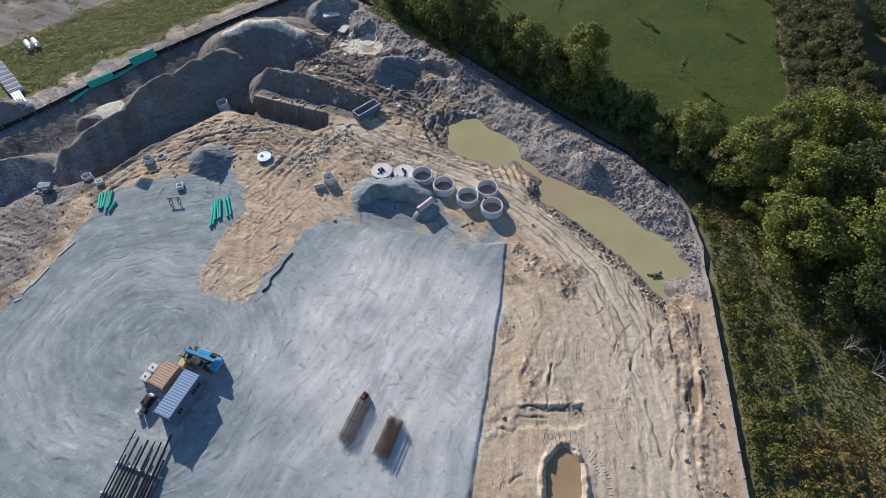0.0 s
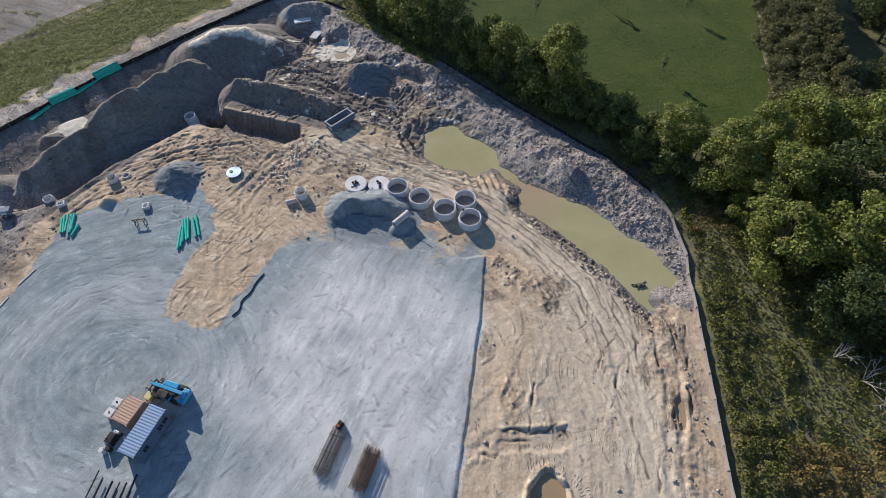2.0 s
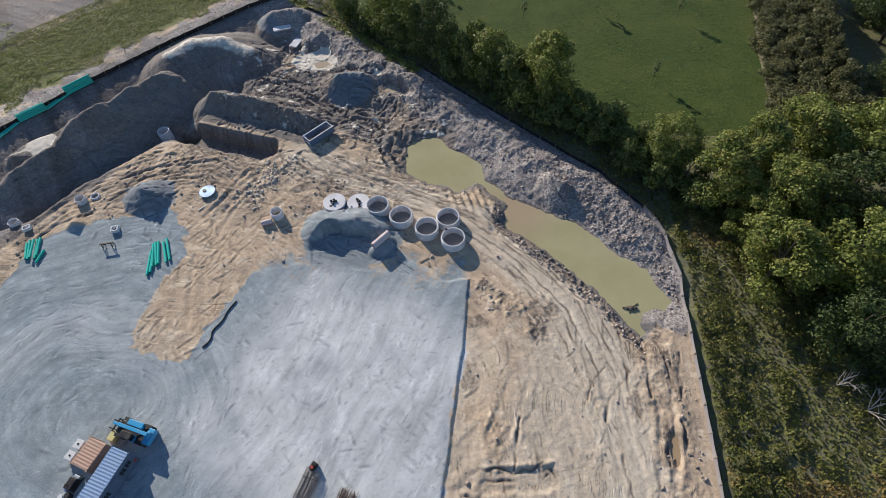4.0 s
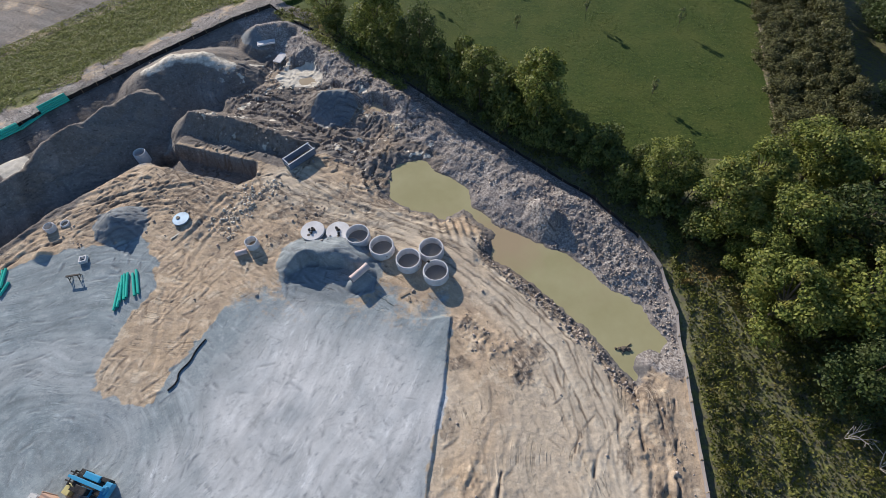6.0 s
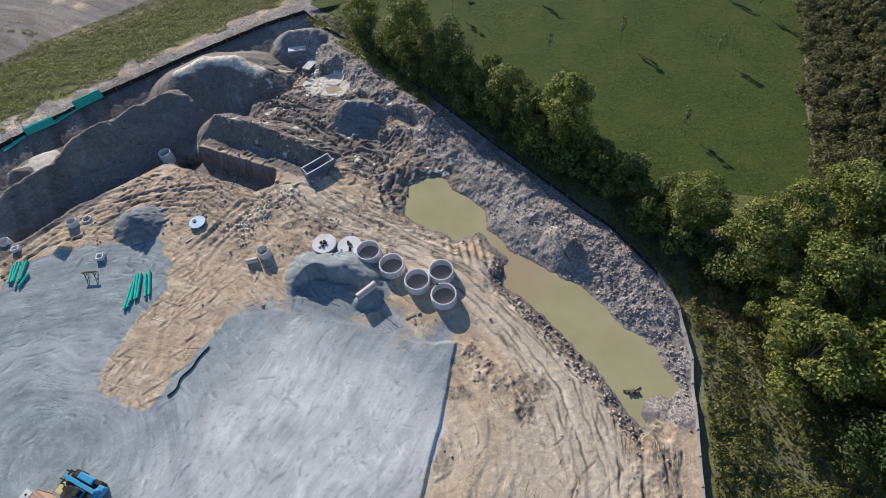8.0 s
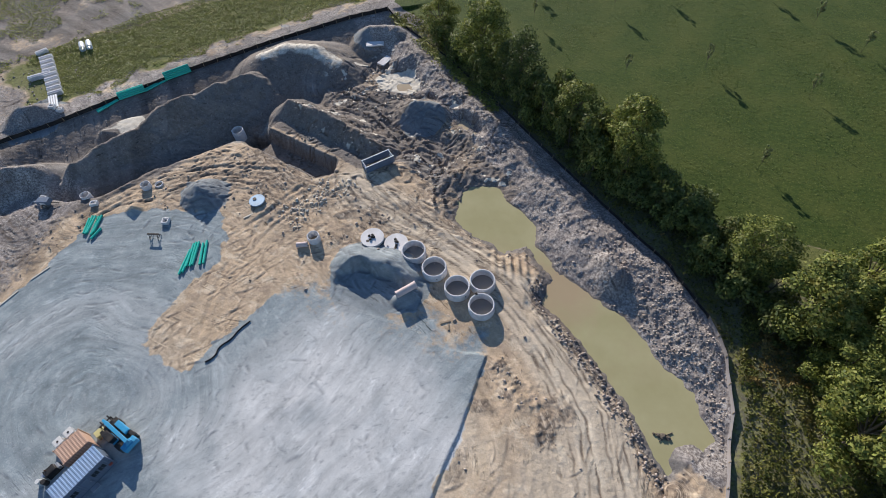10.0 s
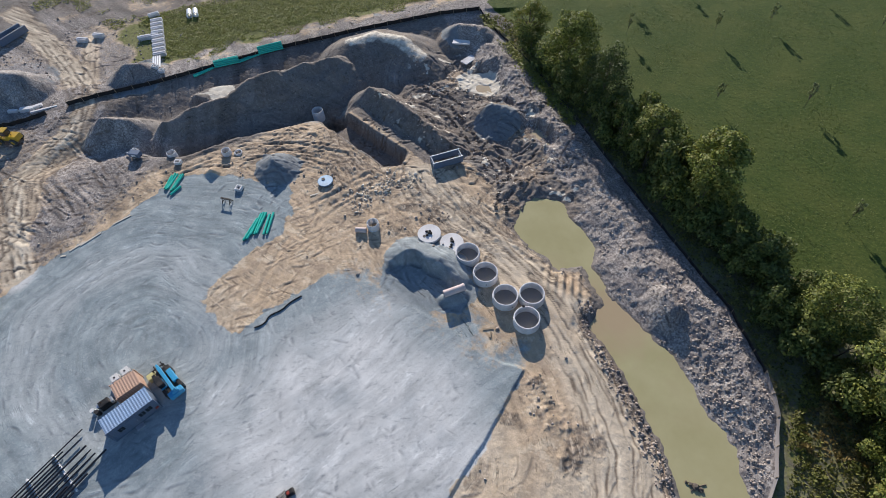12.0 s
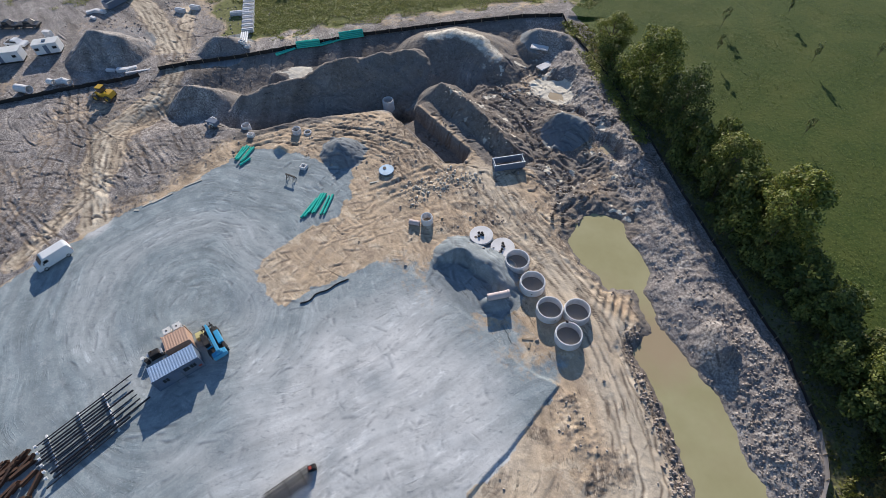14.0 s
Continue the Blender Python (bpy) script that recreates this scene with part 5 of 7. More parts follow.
def build_verge():
    rng = np.random.default_rng(8)
    n = 330000
    x, y = rng.uniform(-135, -40, n), rng.uniform(62, 150, n)
    d = d_line(x, y, FENCE_N)
    keep = (d[1] > 0) & (d[0] > 2.0) & (d[0] < 31) & (0.8 * fbm(x, y, 4.0, 92, 5) + 0.10 * np.minimum(d[0], 15) > 0.78)
    keep &= np.hypot((x + 122.0) / 30.0, (y - 52.0) / 30.0) > 1.05
    x, y = x[keep], y[keep]
    return rng, np.stack([x, y, height(x, y) + rng.uniform(0.02, 1.0, len(x)) * np.clip(0.22 + 0.5 * fbm(x, y, 1.3, 98), 0.05, 0.6)], -1)


verge_rng, verge_points = build_verge()
tagged(new("weeds", quads_mesh("weeds", tufts(verge_rng, verge_points, 0.15), WEED)), "patchy green and yellow weeds on the open ground behind the fence", "weeds", kind="stuff")


def meadow_tufts():
    """Coarse tufts and seed heads that stand out of the mown meadow."""
    rng = np.random.default_rng(28)
    x, y = rng.uniform(-40, 66, 90000), rng.uniform(78, 165, 90000)
    keep = (sd_poly(x, y, FIELD) < -1) & (rng.uniform(0, 1, 90000) < np.clip(0.35 + 0.9 * fbm(x, y, 8.0, 116) + 0.6 * fbm(x, y, 1.2, 117), 0.03, 1))
    x, y = x[keep], y[keep]
    return rng, np.stack([x, y, height(x, y) + rng.uniform(0.03, 0.22, len(x))], -1)


meadow_rng, meadow_points = meadow_tufts()
tagged(new("meadow_grass", quads_mesh("meadow_grass", tufts(meadow_rng, meadow_points, 0.10), MEADOW)), "tufts of yellow-green grass on the mown meadow", "grass", kind="stuff")


def yard_weeds():
    rng = np.random.default_rng(29)
    x, y = rng.uniform(-165, -98, 70000), rng.uniform(44, 110, 70000)
    away = np.minimum(d_line(x, y, TRACKS[5])[0], d_line(x, y, TRACKS[6])[0])
    keep = (away > 4.5) & (0.9 * fbm(x, y, 6.0, 118) + 0.012 * (y - 70) - 0.010 * (x + 130) > 0.28) & (np.hypot(x + 118, y - 49) > 13) & (np.hypot(x + 96, y - 66) > 8)
    x, y = x[keep], y[keep]
    return rng, np.stack([x, y, height(x, y) + rng.uniform(0.02, 0.4, len(x))], -1)


yard_rng, yard_points = yard_weeds()
tagged(new("yard_weeds", quads_mesh("yard_weeds", tufts(yard_rng, yard_points, 0.17), WEED)), "patches of weeds on the rough yard", "weeds", kind="stuff")


def edge_weeds():
    rng = np.random.default_rng(18)
    k = rng.uniform(0, 1, 4000)
    x, y = -41.0 + 32.0 * k + rng.normal(size=4000) * 0.7, 121.0 - 25.5 * k + rng.normal(size=4000) * 0.7
    keep = fbm(x, y, 4.0, 93) > -0.15
    x, y = x[keep], y[keep]
    return rng, np.stack([x, y, height(x, y) + rng.uniform(0.05, 0.6, len(x))], -1)


edge_rng, edge_points = edge_weeds()
tagged(new("berm_weeds", quads_mesh("berm_weeds", tufts(edge_rng, edge_points, 0.25), WEED)), "strip of yellow-green weeds along the top of the dirt bank", "weeds", kind="stuff")


def stone_material():
    m = Mat("broken_stone", 0.95)
    rnd = m.node("ShaderNodeNewGeometry").outputs["Random Per Island"]
    m.color(m.mix(m.noise(0.2, 3), m.mix(rnd, (0.20, 0.165, 0.145), (0.62, 0.545, 0.49)), (0.34, 0.285, 0.24)))
    m.bump(m.noise(0.08, 3), 0.02)
    return m.m


STONE = stone_material()


def earth_material(name, low, high):
    m = Mat(name, 0.95)
    m.color(m.mix(m.curve(m.noise(0.5, 4, 0.65), 0.35, 0.65), low, high))
    m.bump(m.noise(0.12, 3), 0.03)
    return m.m


EARTH_TAN = earth_material("pressed_tan_earth", (0.40, 0.30, 0.21), (0.62, 0.47, 0.34))
EARTH_DARK = earth_material("churned_dark_earth", (0.10, 0.078, 0.06), (0.27, 0.21, 0.16))
HARDPAN = earth_material("whitish_hardpan", (0.50, 0.44, 0.36), (0.80, 0.74, 0.64))


def scatter_stones(name, label, seed, count, area, density, small, large, material=None):
    """Loose angular lumps, each an uneven box of six corners pulled about."""
    rng = np.random.default_rng(seed)
    x, y = rng.uniform(area[0], area[1], count), rng.uniform(area[2], area[3], count)
    keep = rng.uniform(0, 1, count) < density(x, y)
    x, y = x[keep], y[keep]
    n = len(x)
    s = small + (large - small) * rng.uniform(0, 1, n) ** 4
    base = np.array([[1, 0, 0], [0, 1, 0], [-1, 0, 0], [0, -1, 0], [0, 0, 0.8], [0, 0, -0.8]])
    v = base[None] * rng.uniform(0.6, 1.2, (n, 6, 3)) * s[:, None, None] + rng.normal(size=(n, 6, 3)) * 0.18 * s[:, None, None]
    a = rng.uniform(0, 6.28, n)
    ca, sa = np.cos(a)[:, None], np.sin(a)[:, None]
    vx, vy = v[..., 0] * ca - v[..., 1] * sa, v[..., 0] * sa + v[..., 1] * ca
    v = np.stack([vx + x[:, None], vy + y[:, None], v[..., 2] + (height(x, y) + 0.25 * s)[:, None]], -1)
    tri = np.array([[0, 1, 4], [1, 2, 4], [2, 3, 4], [3, 0, 4], [1, 0, 5], [2, 1, 5], [3, 2, 5], [0, 3, 5]])
    f = (np.arange(n)[:, None, None] * 6 + tri[None]).reshape(-1, 3)
    me = bpy.data.meshes.new(name)
    me.vertices.add(6 * n)
    me.vertices.foreach_set("co", v.reshape(-1).astype(np.float32))
    me.loops.add(3 * len(f))
    me.loops.foreach_set("vertex_index", f.ravel().astype(np.int32))
    me.polygons.add(len(f))
    me.polygons.foreach_set("loop_start", np.arange(0, 3 * len(f), 3, dtype=np.int32))
    me.materials.append(material or STONE)
    me.update(calc_edges=True)
    tagged(new(name, me), label, "stones", kind="stuff")


def on_site(x, y):
    return (sd_poly(x, y, SITE) < -0.5) & (pond_sd(x, y) > 0.3) & (sd_poly(x, y, PIT) > 0) & (sd_poly(x, y, TRENCH) > 0.3) & (sd_poly(x, y, WHITE_PUDDLE) > 0.4) & (np.hypot(x + 50.2, y - 60.0) > 4.6) & (np.hypot(x + 21.6, y - 91.4) > 4.8) & (np.hypot((x + 14.5) / 6.0, (y - 55.0) / 3.6) > 1)


scatter_stones("loose_clods", "loose clods and stones of dried tan earth", 21, 110000, (-110, 34, -20, 120),
               lambda x, y: np.where(on_site(x, y) & (sd_poly(x, y, GRAVEL) > 0.4), np.clip(0.012 + 0.42 * churned(x, y) * (0.6 + fbm(x, y, 4.0, 94)), 0, 1), 0), 0.05, 0.30)
scatter_stones("berm_stones", "broken stones and clods covering the dirt berm", 22, 60000, (-36, 34, 44, 116),
               lambda x, y: np.where(on_site(x, y), 0.75 * ramp(d_line(x, y, FENCE_E[:10])[0], 6.0, 9.5) * ramp(y, 62, 78), 0), 0.09, 0.30)
scatter_stones("verge_rubble", "pale rubble and stones on the bare verge behind the fence", 23, 12000, (-105, -42, 52, 126),
               lambda x, y: np.where(d_line(x, y, FENCE_N)[1] > 0, 0.8 * ramp(d_line(x, y, FENCE_N)[0], 6.0, 13.0), 0), 0.05, 0.20)
scatter_stones("pale_blocks", "pale broken blocks of stone and hardpan heaped on dirt", 24, 3000, (-37, -26, 58, 71),
               lambda x, y: np.where(on_site(x, y), 0.28 * ramp(d_line(x, y, [(-33.0, 61.0), (-31.0, 66.0), (-28.5, 69.5)])[0], 1.0, 3.4), 0), 0.09, 0.36, HARDPAN)

scatter_stones("bank_stones", "row of pale stones and clods along the pond bank", 25, 9000, (6, 29, 38, 66),
               lambda x, y: np.where((pond_sd(x, y) > 0.35) & (sd_poly(x, y, SITE) < -0.5), 0.85 * ramp(d_line(x, y, [(7.6, 60.6), (12.0, 55.2), (18.3, 49.6), (22.6, 45.4), (25.0, 42.0), (27.0, 39.6)])[0], 0.6, 1.7), 0), 0.07, 0.32)


scatter_stones("hardpan_rubble", "whitish broken hardpan strewn over dark mud", 26, 5200, (-46, -8, 70, 106),
               lambda x, y: np.where(on_site(x, y), 0.55 * ramp(sd_poly(x, y, LOW), -2, 3) * ramp(-fbm(x, y, 3.0, 115), -0.45, -0.15) + 0.9 * ramp(np.abs(sd_poly(x, y, WHITE_PUDDLE) - 0.8), 0.4, 1.4), 0), 0.07, 0.42, HARDPAN)


scatter_stones("yard_rubble", "pale rubble and broken concrete strewn about the yard", 27, 9000, (-150, -98, 20, 84),
               lambda x, y: np.where((sd_poly(x, y, SITE) > 1) & (np.minimum(d_line(x, y, TRACKS[5])[0], d_line(x, y, TRACKS[6])[0]) > 3.5), 0.5 * ramp(-fbm(x, y, 6.0, 119), -0.4, -0.05) + 0.01, 0), 0.06, 0.34)


def tread_prints(name, label, ways, pitch, width, high, material):
    """Bars of pressed earth that track pads and tyre lugs left, across two bands along each way."""
    rng = random.Random(19)
    verts, faces = [], []
    for gauge, line in ways:
        pts = [Vector((x, y, 0)) for x, y in line]
        for a, b in zip(pts, pts[1:]):
            along = (b - a).normalized()
            across = Vector((-along.y, along.x, 0))
            for k in range(int((b - a).length / pitch)):
                for side in ((-0.5, 0.5) if gauge else (0.0,)):
                    c = a + along * (k + rng.uniform(-0.15, 0.15)) * pitch + across * (side * gauge + rng.uniform(-0.05, 0.05))
                    if rng.random() < 0.18:
                        continue
                    half, thick, n = across * width * rng.uniform(0.35, 0.55) + along * rng.uniform(-0.05, 0.05), along * pitch * 0.26, len(verts)
                    h = high * rng.uniform(0.5, 1.3)
                    for p, lift in ((c - half - thick, -0.06), (c + half - thick, -0.06), (c + half + thick, -0.06), (c - half + thick, -0.06), (c - half * 0.85, h), (c + half * 0.85, h)):
                        verts.append((p.x, p.y, ground_z(p.x, p.y) + lift))
                    faces += [(n, n + 1, n + 5, n + 4), (n + 2, n + 3, n + 4, n + 5), (n + 1, n + 2, n + 5), (n + 3, n, n + 4)]
    tagged(new(name, mesh_from(name, verts, faces, material)), label, "track prints", kind="stuff")


tread_prints("tyre_prints", "tyre lug prints pressed into tan sand", [(0, [(10.8, 18.7), (13.6, 18.5), (16.1, 17.9), (17.5, 16.8), (18.4, 14.8), (18.8, 12.0)]), (0, [(10.9, 18.0), (13.6, 17.8), (15.7, 17.3), (16.9, 16.3), (17.7, 14.4)]),
             (0, [(10.2, 20.6), (12.3, 20.7), (14.6, 20.7)])], 0.36, 0.62, 0.05, EARTH_TAN)
tread_prints("crawler_prints", "deep crawler track prints in dark churned mud", [(0, [(-23.0, 82.1), (-19.9, 84.3), (-15.5, 82.0), (-12.6, 77.2)]), (0, [(-23.1, 80.7), (-19.8, 82.0), (-16.3, 79.6), (-13.9, 75.4)]), (0, [(-21.6, 79.3), (-19.0, 79.6), (-17.0, 77.6)]), (0, [(-14.2, 77.4), (-11.4, 78.3), (-8.7, 75.5)]), (1.7, [(-12.5, 76.5), (-12.0, 72.5), (-10.2, 69.6)]),
             (1.8, [(-39.0, 90.5), (-33.0, 90.5), (-27.0, 87.0), (-23.0, 84.0)]), (1.8, [(-41.5, 95.5), (-35.5, 93.5), (-31.0, 92.0)])], 0.42, 0.66, 0.16, EARTH_DARK)


# ---- paints and goods ----
CONCRETE = plain("precast_concrete", (0.70, 0.69, 0.70), 0.85, 0, 0.5, 0.6, (0.30, 0.28, 0.26), 0.01)
CONCRETE_PALE = plain("pale_concrete", (0.76, 0.75, 0.75), 0.85, 0, 0.4, 0.6, (0.42, 0.39, 0.36), 0.01)
SHADED_FLOOR = plain("dusty_shaded_tank_floor", (0.25, 0.24, 0.235), 0.95, 0, 0.6, 0.5, (0.33, 0.28, 0.22), 0.02)
PINKISH = plain("pinkish_concrete", (0.66, 0.55, 0.52), 0.85, 0, 0.4, 0.5, (0.30, 0.26, 0.24), 0.01)
GREEN_PVC = plain("green_pipe_plastic", (0.03, 0.56, 0.43), 0.35, 0, 0.12, 0.5)
BLUE_PAINT = plain("blue_machine_paint", (0.05, 0.36, 0.62), 0.35, 0, 0.25, 0.5)
YELLOW_PAINT = plain("yellow_machine_paint", (0.62, 0.38, 0.03), 0.4, 0, 0.35, 0.5)
BLACK_STEEL = plain("black_steel", (0.025, 0.025, 0.028), 0.5, 0.3, 0.35, 0.3)
DARK_STEEL = plain("dark_mill_steel", (0.045, 0.05, 0.06), 0.45, 0.6, 0.3, 0.4, (0.16, 0.10, 0.07))
GREY_BARS = plain("weathered_bar_steel", (0.20, 0.19, 0.185), 0.7, 0.3, 0.5, 0.3, (0.13, 0.09, 0.07))
RUST = plain("rusted_steel", (0.15, 0.085, 0.055), 0.8, 0.2, 0.6, 0.3, (0.09, 0.06, 0.05))
GALV = plain("galvanised_steel", (0.55, 0.57, 0.60), 0.45, 0.7, 0.3, 0.4)
RUBBER = plain("tyre_rubber", (0.03, 0.03, 0.03), 0.85, 0, 0.75, 0.2, (0.26, 0.25, 0.24))
GREY_ROOF = plain("blue_grey_container_paint", (0.28, 0.40, 0.58), 0.5, 0.0, 0.3, 0.8, (0.26, 0.24, 0.24))
# the container walls' shadow side is put into this darker grey
GREY_WALL = plain("grey_paint_with_wall_shade", (0.14, 0.19, 0.27), 0.5, 0.0, 0.3, 0.8)
ORANGE = plain("faded_orange_paint", (0.56, 0.36, 0.26), 0.6, 0, 0.4, 0.8, (0.42, 0.30, 0.24))
WHITE = plain("white_paint", (0.78, 0.79, 0.80), 0.35, 0, 0.15, 1.0)
WHITE_PLASTIC = plain("white_tank_plastic", (0.72, 0.72, 0.70), 0.5, 0, 0.2, 0.5)
YELLOW_PLASTIC = plain("pale_yellow_wrap", (0.62, 0.58, 0.27), 0.5, 0, 0.3, 0.4)
TIMBER = plain("weathered_timber", (0.36, 0.28, 0.19), 0.85, 0, 0.5, 0.3, (0.22, 0.18, 0.14), 0.01)
PALE_TIMBER = plain("pale_timber", (0.66, 0.60, 0.50), 0.85, 0, 0.3, 0.3)
FABRIC = plain("black_silt_fabric", (0.018, 0.018, 0.02), 0.9, 0, 0.5, 0.6, (0.10, 0.085, 0.07))
FABRIC_GREY = plain("grey_silt_fabric", (0.25, 0.235, 0.24), 0.9, 0, 0.5, 0.6, (0.32, 0.26, 0.20))
RED = plain("red_paint", (0.40, 0.05, 0.035), 0.5, 0, 0.3, 0.4)


def glass_material():
    m = Mat("dark_window_glass", 0.08)
    m.color((0.03, 0.035, 0.04))
    m.b.inputs["Specular IOR Level"].default_value = 0.6
    return m.m


GLASS = glass_material()


# ---- precast rings, lids and pipes ----
def concrete_ring(x, y, r, high, wall, label, category="concrete ring", group="", lift=0.0, material=None, step=0.10, tilt=0.0, name="concrete_ring"):
    m = stand(x, y, (x * 37) % 360, lift - 0.03) @ pose(0, 0, 0, tilt, 0, 0)
    prof = [(r, 0), (r, high * 0.78), (r - step * 0.6, high * 0.80), (r - step * 0.6, high - 0.03), (r - step * 0.6 - 0.03, high), (r - wall + 0.03, high), (r - wall, high - 0.04), (r - wall, 0)]
    ob = thing(name, m, label, category, group)
    part("ring_wall", lathe(prof, 40), material or CONCRETE, ob)
    return ob


def lump(name, parent, x, y, z, r, seed, material):
    rng = random.Random(seed)
    bm = bmesh.new()
    bmesh.ops.create_icosphere(bm, subdivisions=2, radius=r, matrix=Matrix.Translation((x, y, z)))
    for v in bm.verts:
        v.co += Vector((rng.uniform(-1, 1), rng.uniform(-1, 1), rng.uniform(-0.7, 0.7))) * r * 0.28
    return part(name, bm, material, parent)


RINGS = [(-11.0, 59.8), (-7.0, 58.0), (-2.7, 55.9), (0.4, 58.0), (1.5, 54.1)]
for k, (x, y) in enumerate(RINGS):
    ring = concrete_ring(x, y, 1.86, 1.45, 0.24, "large pale grey precast concrete tank ring standing on dirt", group="precast tank rings")
    for a in ((0.4, 3.5) if k % 2 else (1.2,)):
        # flat black disc on the wall; the hole's shade is in its colour
        part("lifting_hole", lathe([(0.001, 0), (0.11, 0), (0.11, 0.02), (0.001, 0.02)], 12, None, pose(1.865 * math.cos(a), 1.865 * math.sin(a), 0.75, 90, 0, math.degrees(a) + 90)), BLACK_STEEL, ring, "dark lifting hole")
    # added floor disc, its grey darkened for the shade inside the ring
    part("base", lathe([(0.001, 0.05), (1.63, 0.05), (1.63, 0.14), (0.001, 0.14)], 32), SHADED_FLOOR, ring, "dusty grey tank floor darkened for the shade inside the ring")
    if k == 4:
        lump("rubber_gasket", ring, 0.4, 1.72, 1.5, 0.20, 9, BLACK_STEEL)


def ring_lid(x, y, r, seed, label):
    ob = thing("round_tank_slab", stand(x, y, seed * 40), label, "concrete slab", "tank slabs")
    part("slab", lathe([(0.001, 0.0), (r - 0.1, 0.0), (r - 0.1, 0.28), (r, 0.30), (r, 0.56), (r - 0.04, 0.60), (0.001, 0.60)], 44), CONCRETE_PALE, ob)
    # no opening here: a black disc stands for the shade inside the hole
    part("access_hole", lathe([(0.001, 0.604), (0.26, 0.604), (0.26, 0.612), (0.001, 0.612)], 18, None, pose(-0.85, -0.45, 0)), BLACK_STEEL, ob, "dark round access hole")
    rng = random.Random(seed)
    for k in range(5):
        lump("gasket_coil", ob, rng.uniform(-0.5, 0.5), rng.uniform(-0.4, 0.5), 0.72, 0.2, seed * 10 + k, BLACK_STEEL)
    return ob


ring_lid(-18.3, 60.5, 1.84, 1, "white round concrete tank lid with black fittings lying on it")
ring_lid(-14.4, 60.8, 1.84, 2, "white round concrete tank lid with black fittings lying on it")
concrete_ring(-27.1, 57.6, 0.98, 1.3, 0.16, "upright pinkish-grey concrete manhole riser on tan sand", "manhole riser", material=CONCRETE_PALE, step=0.06, name="manhole_riser")
concrete_ring(-55.0, 76.9, 1.15, 2.3, 0.18, "upright grey concrete manhole section standing in the excavation", "manhole riser", lift=0.0, step=0.08, name="manhole_riser")
concrete_ring(-61.3, 58.7, 0.85, 0.95, 0.14, "short dark-mouthed concrete ring on churned dirt", "concrete ring", step=0.05)
concrete_ring(-59.6, 59.9, 0.75, 0.35, 0.2, "flat pale concrete collar ring on churned dirt", "concrete ring", step=0.04)
concrete_ring(-70.6, 53.6, 0.85, 1.3, 0.14, "grey concrete manhole section in the shaded pit", "manhole riser", step=0.05, name="manhole_riser")


def lying_pipe(name, x, y, z, turn, length, r, wall, material, label, category, tilt=0.0, group=""):
    ob = thing(name, pose(x, y, z, 0, 0, turn) @ pose(0, 0, 0, 0, 90 + tilt, 0) @ pose(0, 0, -length / 2), label, category, group)
    part("barrel", lathe([(r, 0), (r, length * 0.9), (r * 1.08, length * 0.91), (r * 1.08, length), (r - wall, length), (r - wall, 0)], 22), material, ob)
    return ob


lying_pipe("concrete_pipe", -9.35, 53.0, ground_z(-9.35, 53.0) + 0.5, 52, 3.2, 0.52, 0.09, PINKISH, "pale concrete pipe lying on a low gravel heap", "pipe")
lying_pipe("concrete_pipe", -28.4, 56.0, ground_z(-28.4, 56.0) + 0.40, 24, 1.7, 0.42, 0.1, PINKISH, "short pinkish concrete pipe lying beside a riser", "pipe")
lying_pipe("concrete_pipe", -119.0, 31.0, ground_z(-119.0, 31.0) + 0.8, 25, 3.4, 0.85, 0.12, CONCRETE_PALE, "pale concrete pipe lying behind the fence", "pipe")
for k, (x, y, a) in enumerate([(-116.6, 36.0, 20), (-115.3, 37.4, 70), (-113.7, 38.2, 15)]):
    lying_pipe("concrete_pipe", x, y, ground_z(x, y) + 0.62, a, 1.6, 0.65, 0.12, CONCRETE_PALE, "short pale concrete pipe lying behind the fence", "pipe", group="short pipes")
for x, y in ((-105.6, 89.9), (-104.5, 90.9)):
    lying_pipe("white_tank", x, y, ground_z(x, y) + 0.62, -40, 2.6, 0.62, 0.2, WHITE, "white cylindrical tank lying on grass", "tank", group="white tanks")

# manhole with a bluish cover in its hole
cover = thing("manhole", stand(-40.3, 61.7), "blue-grey round manhole cover on a riser in loose dirt", "manhole")
part("riser", lathe([(0.001, -0.4), (1.0, -0.4), (1.0, 0.35), (0.001, 0.35)], 28), CONCRETE, cover)
part("cover", lathe([(0.001, 0.35), (1.32, 0.35), (1.34, 0.52), (1.28, 0.56), (0.001, 0.56)], 32), plain("pale_blue_grey_steel", (0.26, 0.38, 0.52), 0.5, 0.3, 0.3, 0.5), cover, "blue-grey cover")
part("frame", lathe([(0.001, 0.56), (0.3, 0.56), (0.3, 0.66), (0.001, 0.66)], 16, None, pose(-0.5, 0.1, 0)), BLACK_STEEL, cover, "black hatch")

box_ring = thing("concrete_block", stand(-52.7, 53.2, 20), "small square concrete catch basin box on gravel", "concrete box")
part("wall", boxes(((-0.55, -0.55, 0), (0.55, -0.38, 0.6)), ((-0.55, 0.38, 0), (0.55, 0.55, 0.6)), ((-0.55, -0.38, 0), (-0.38, 0.38, 0.6)), ((0.38, -0.38, 0), (0.55, 0.38, 0.6)), bevel=0.02), CONCRETE_PALE, box_ring)
for x, y, a in ((-67.6, 52.6, 30), (-77.6, 50.8, 10), (-92.9, 69.6, 15), (-91.8, 69.9, 40)):
    b = thing("concrete_block", stand(x, y, a), "small pale concrete box set on dirt", "concrete box", "loose boxes")
    part("wall", boxes(((-0.6, -0.45, 0), (0.6, -0.3, 0.7)), ((-0.6, 0.3, 0), (0.6, 0.45, 0.7)), ((-0.6, -0.3, 0), (-0.45, 0.3, 0.7)), ((0.45, -0.3, 0), (0.6, 0.3, 0.7)), bevel=0.02), CONCRETE_PALE, b)


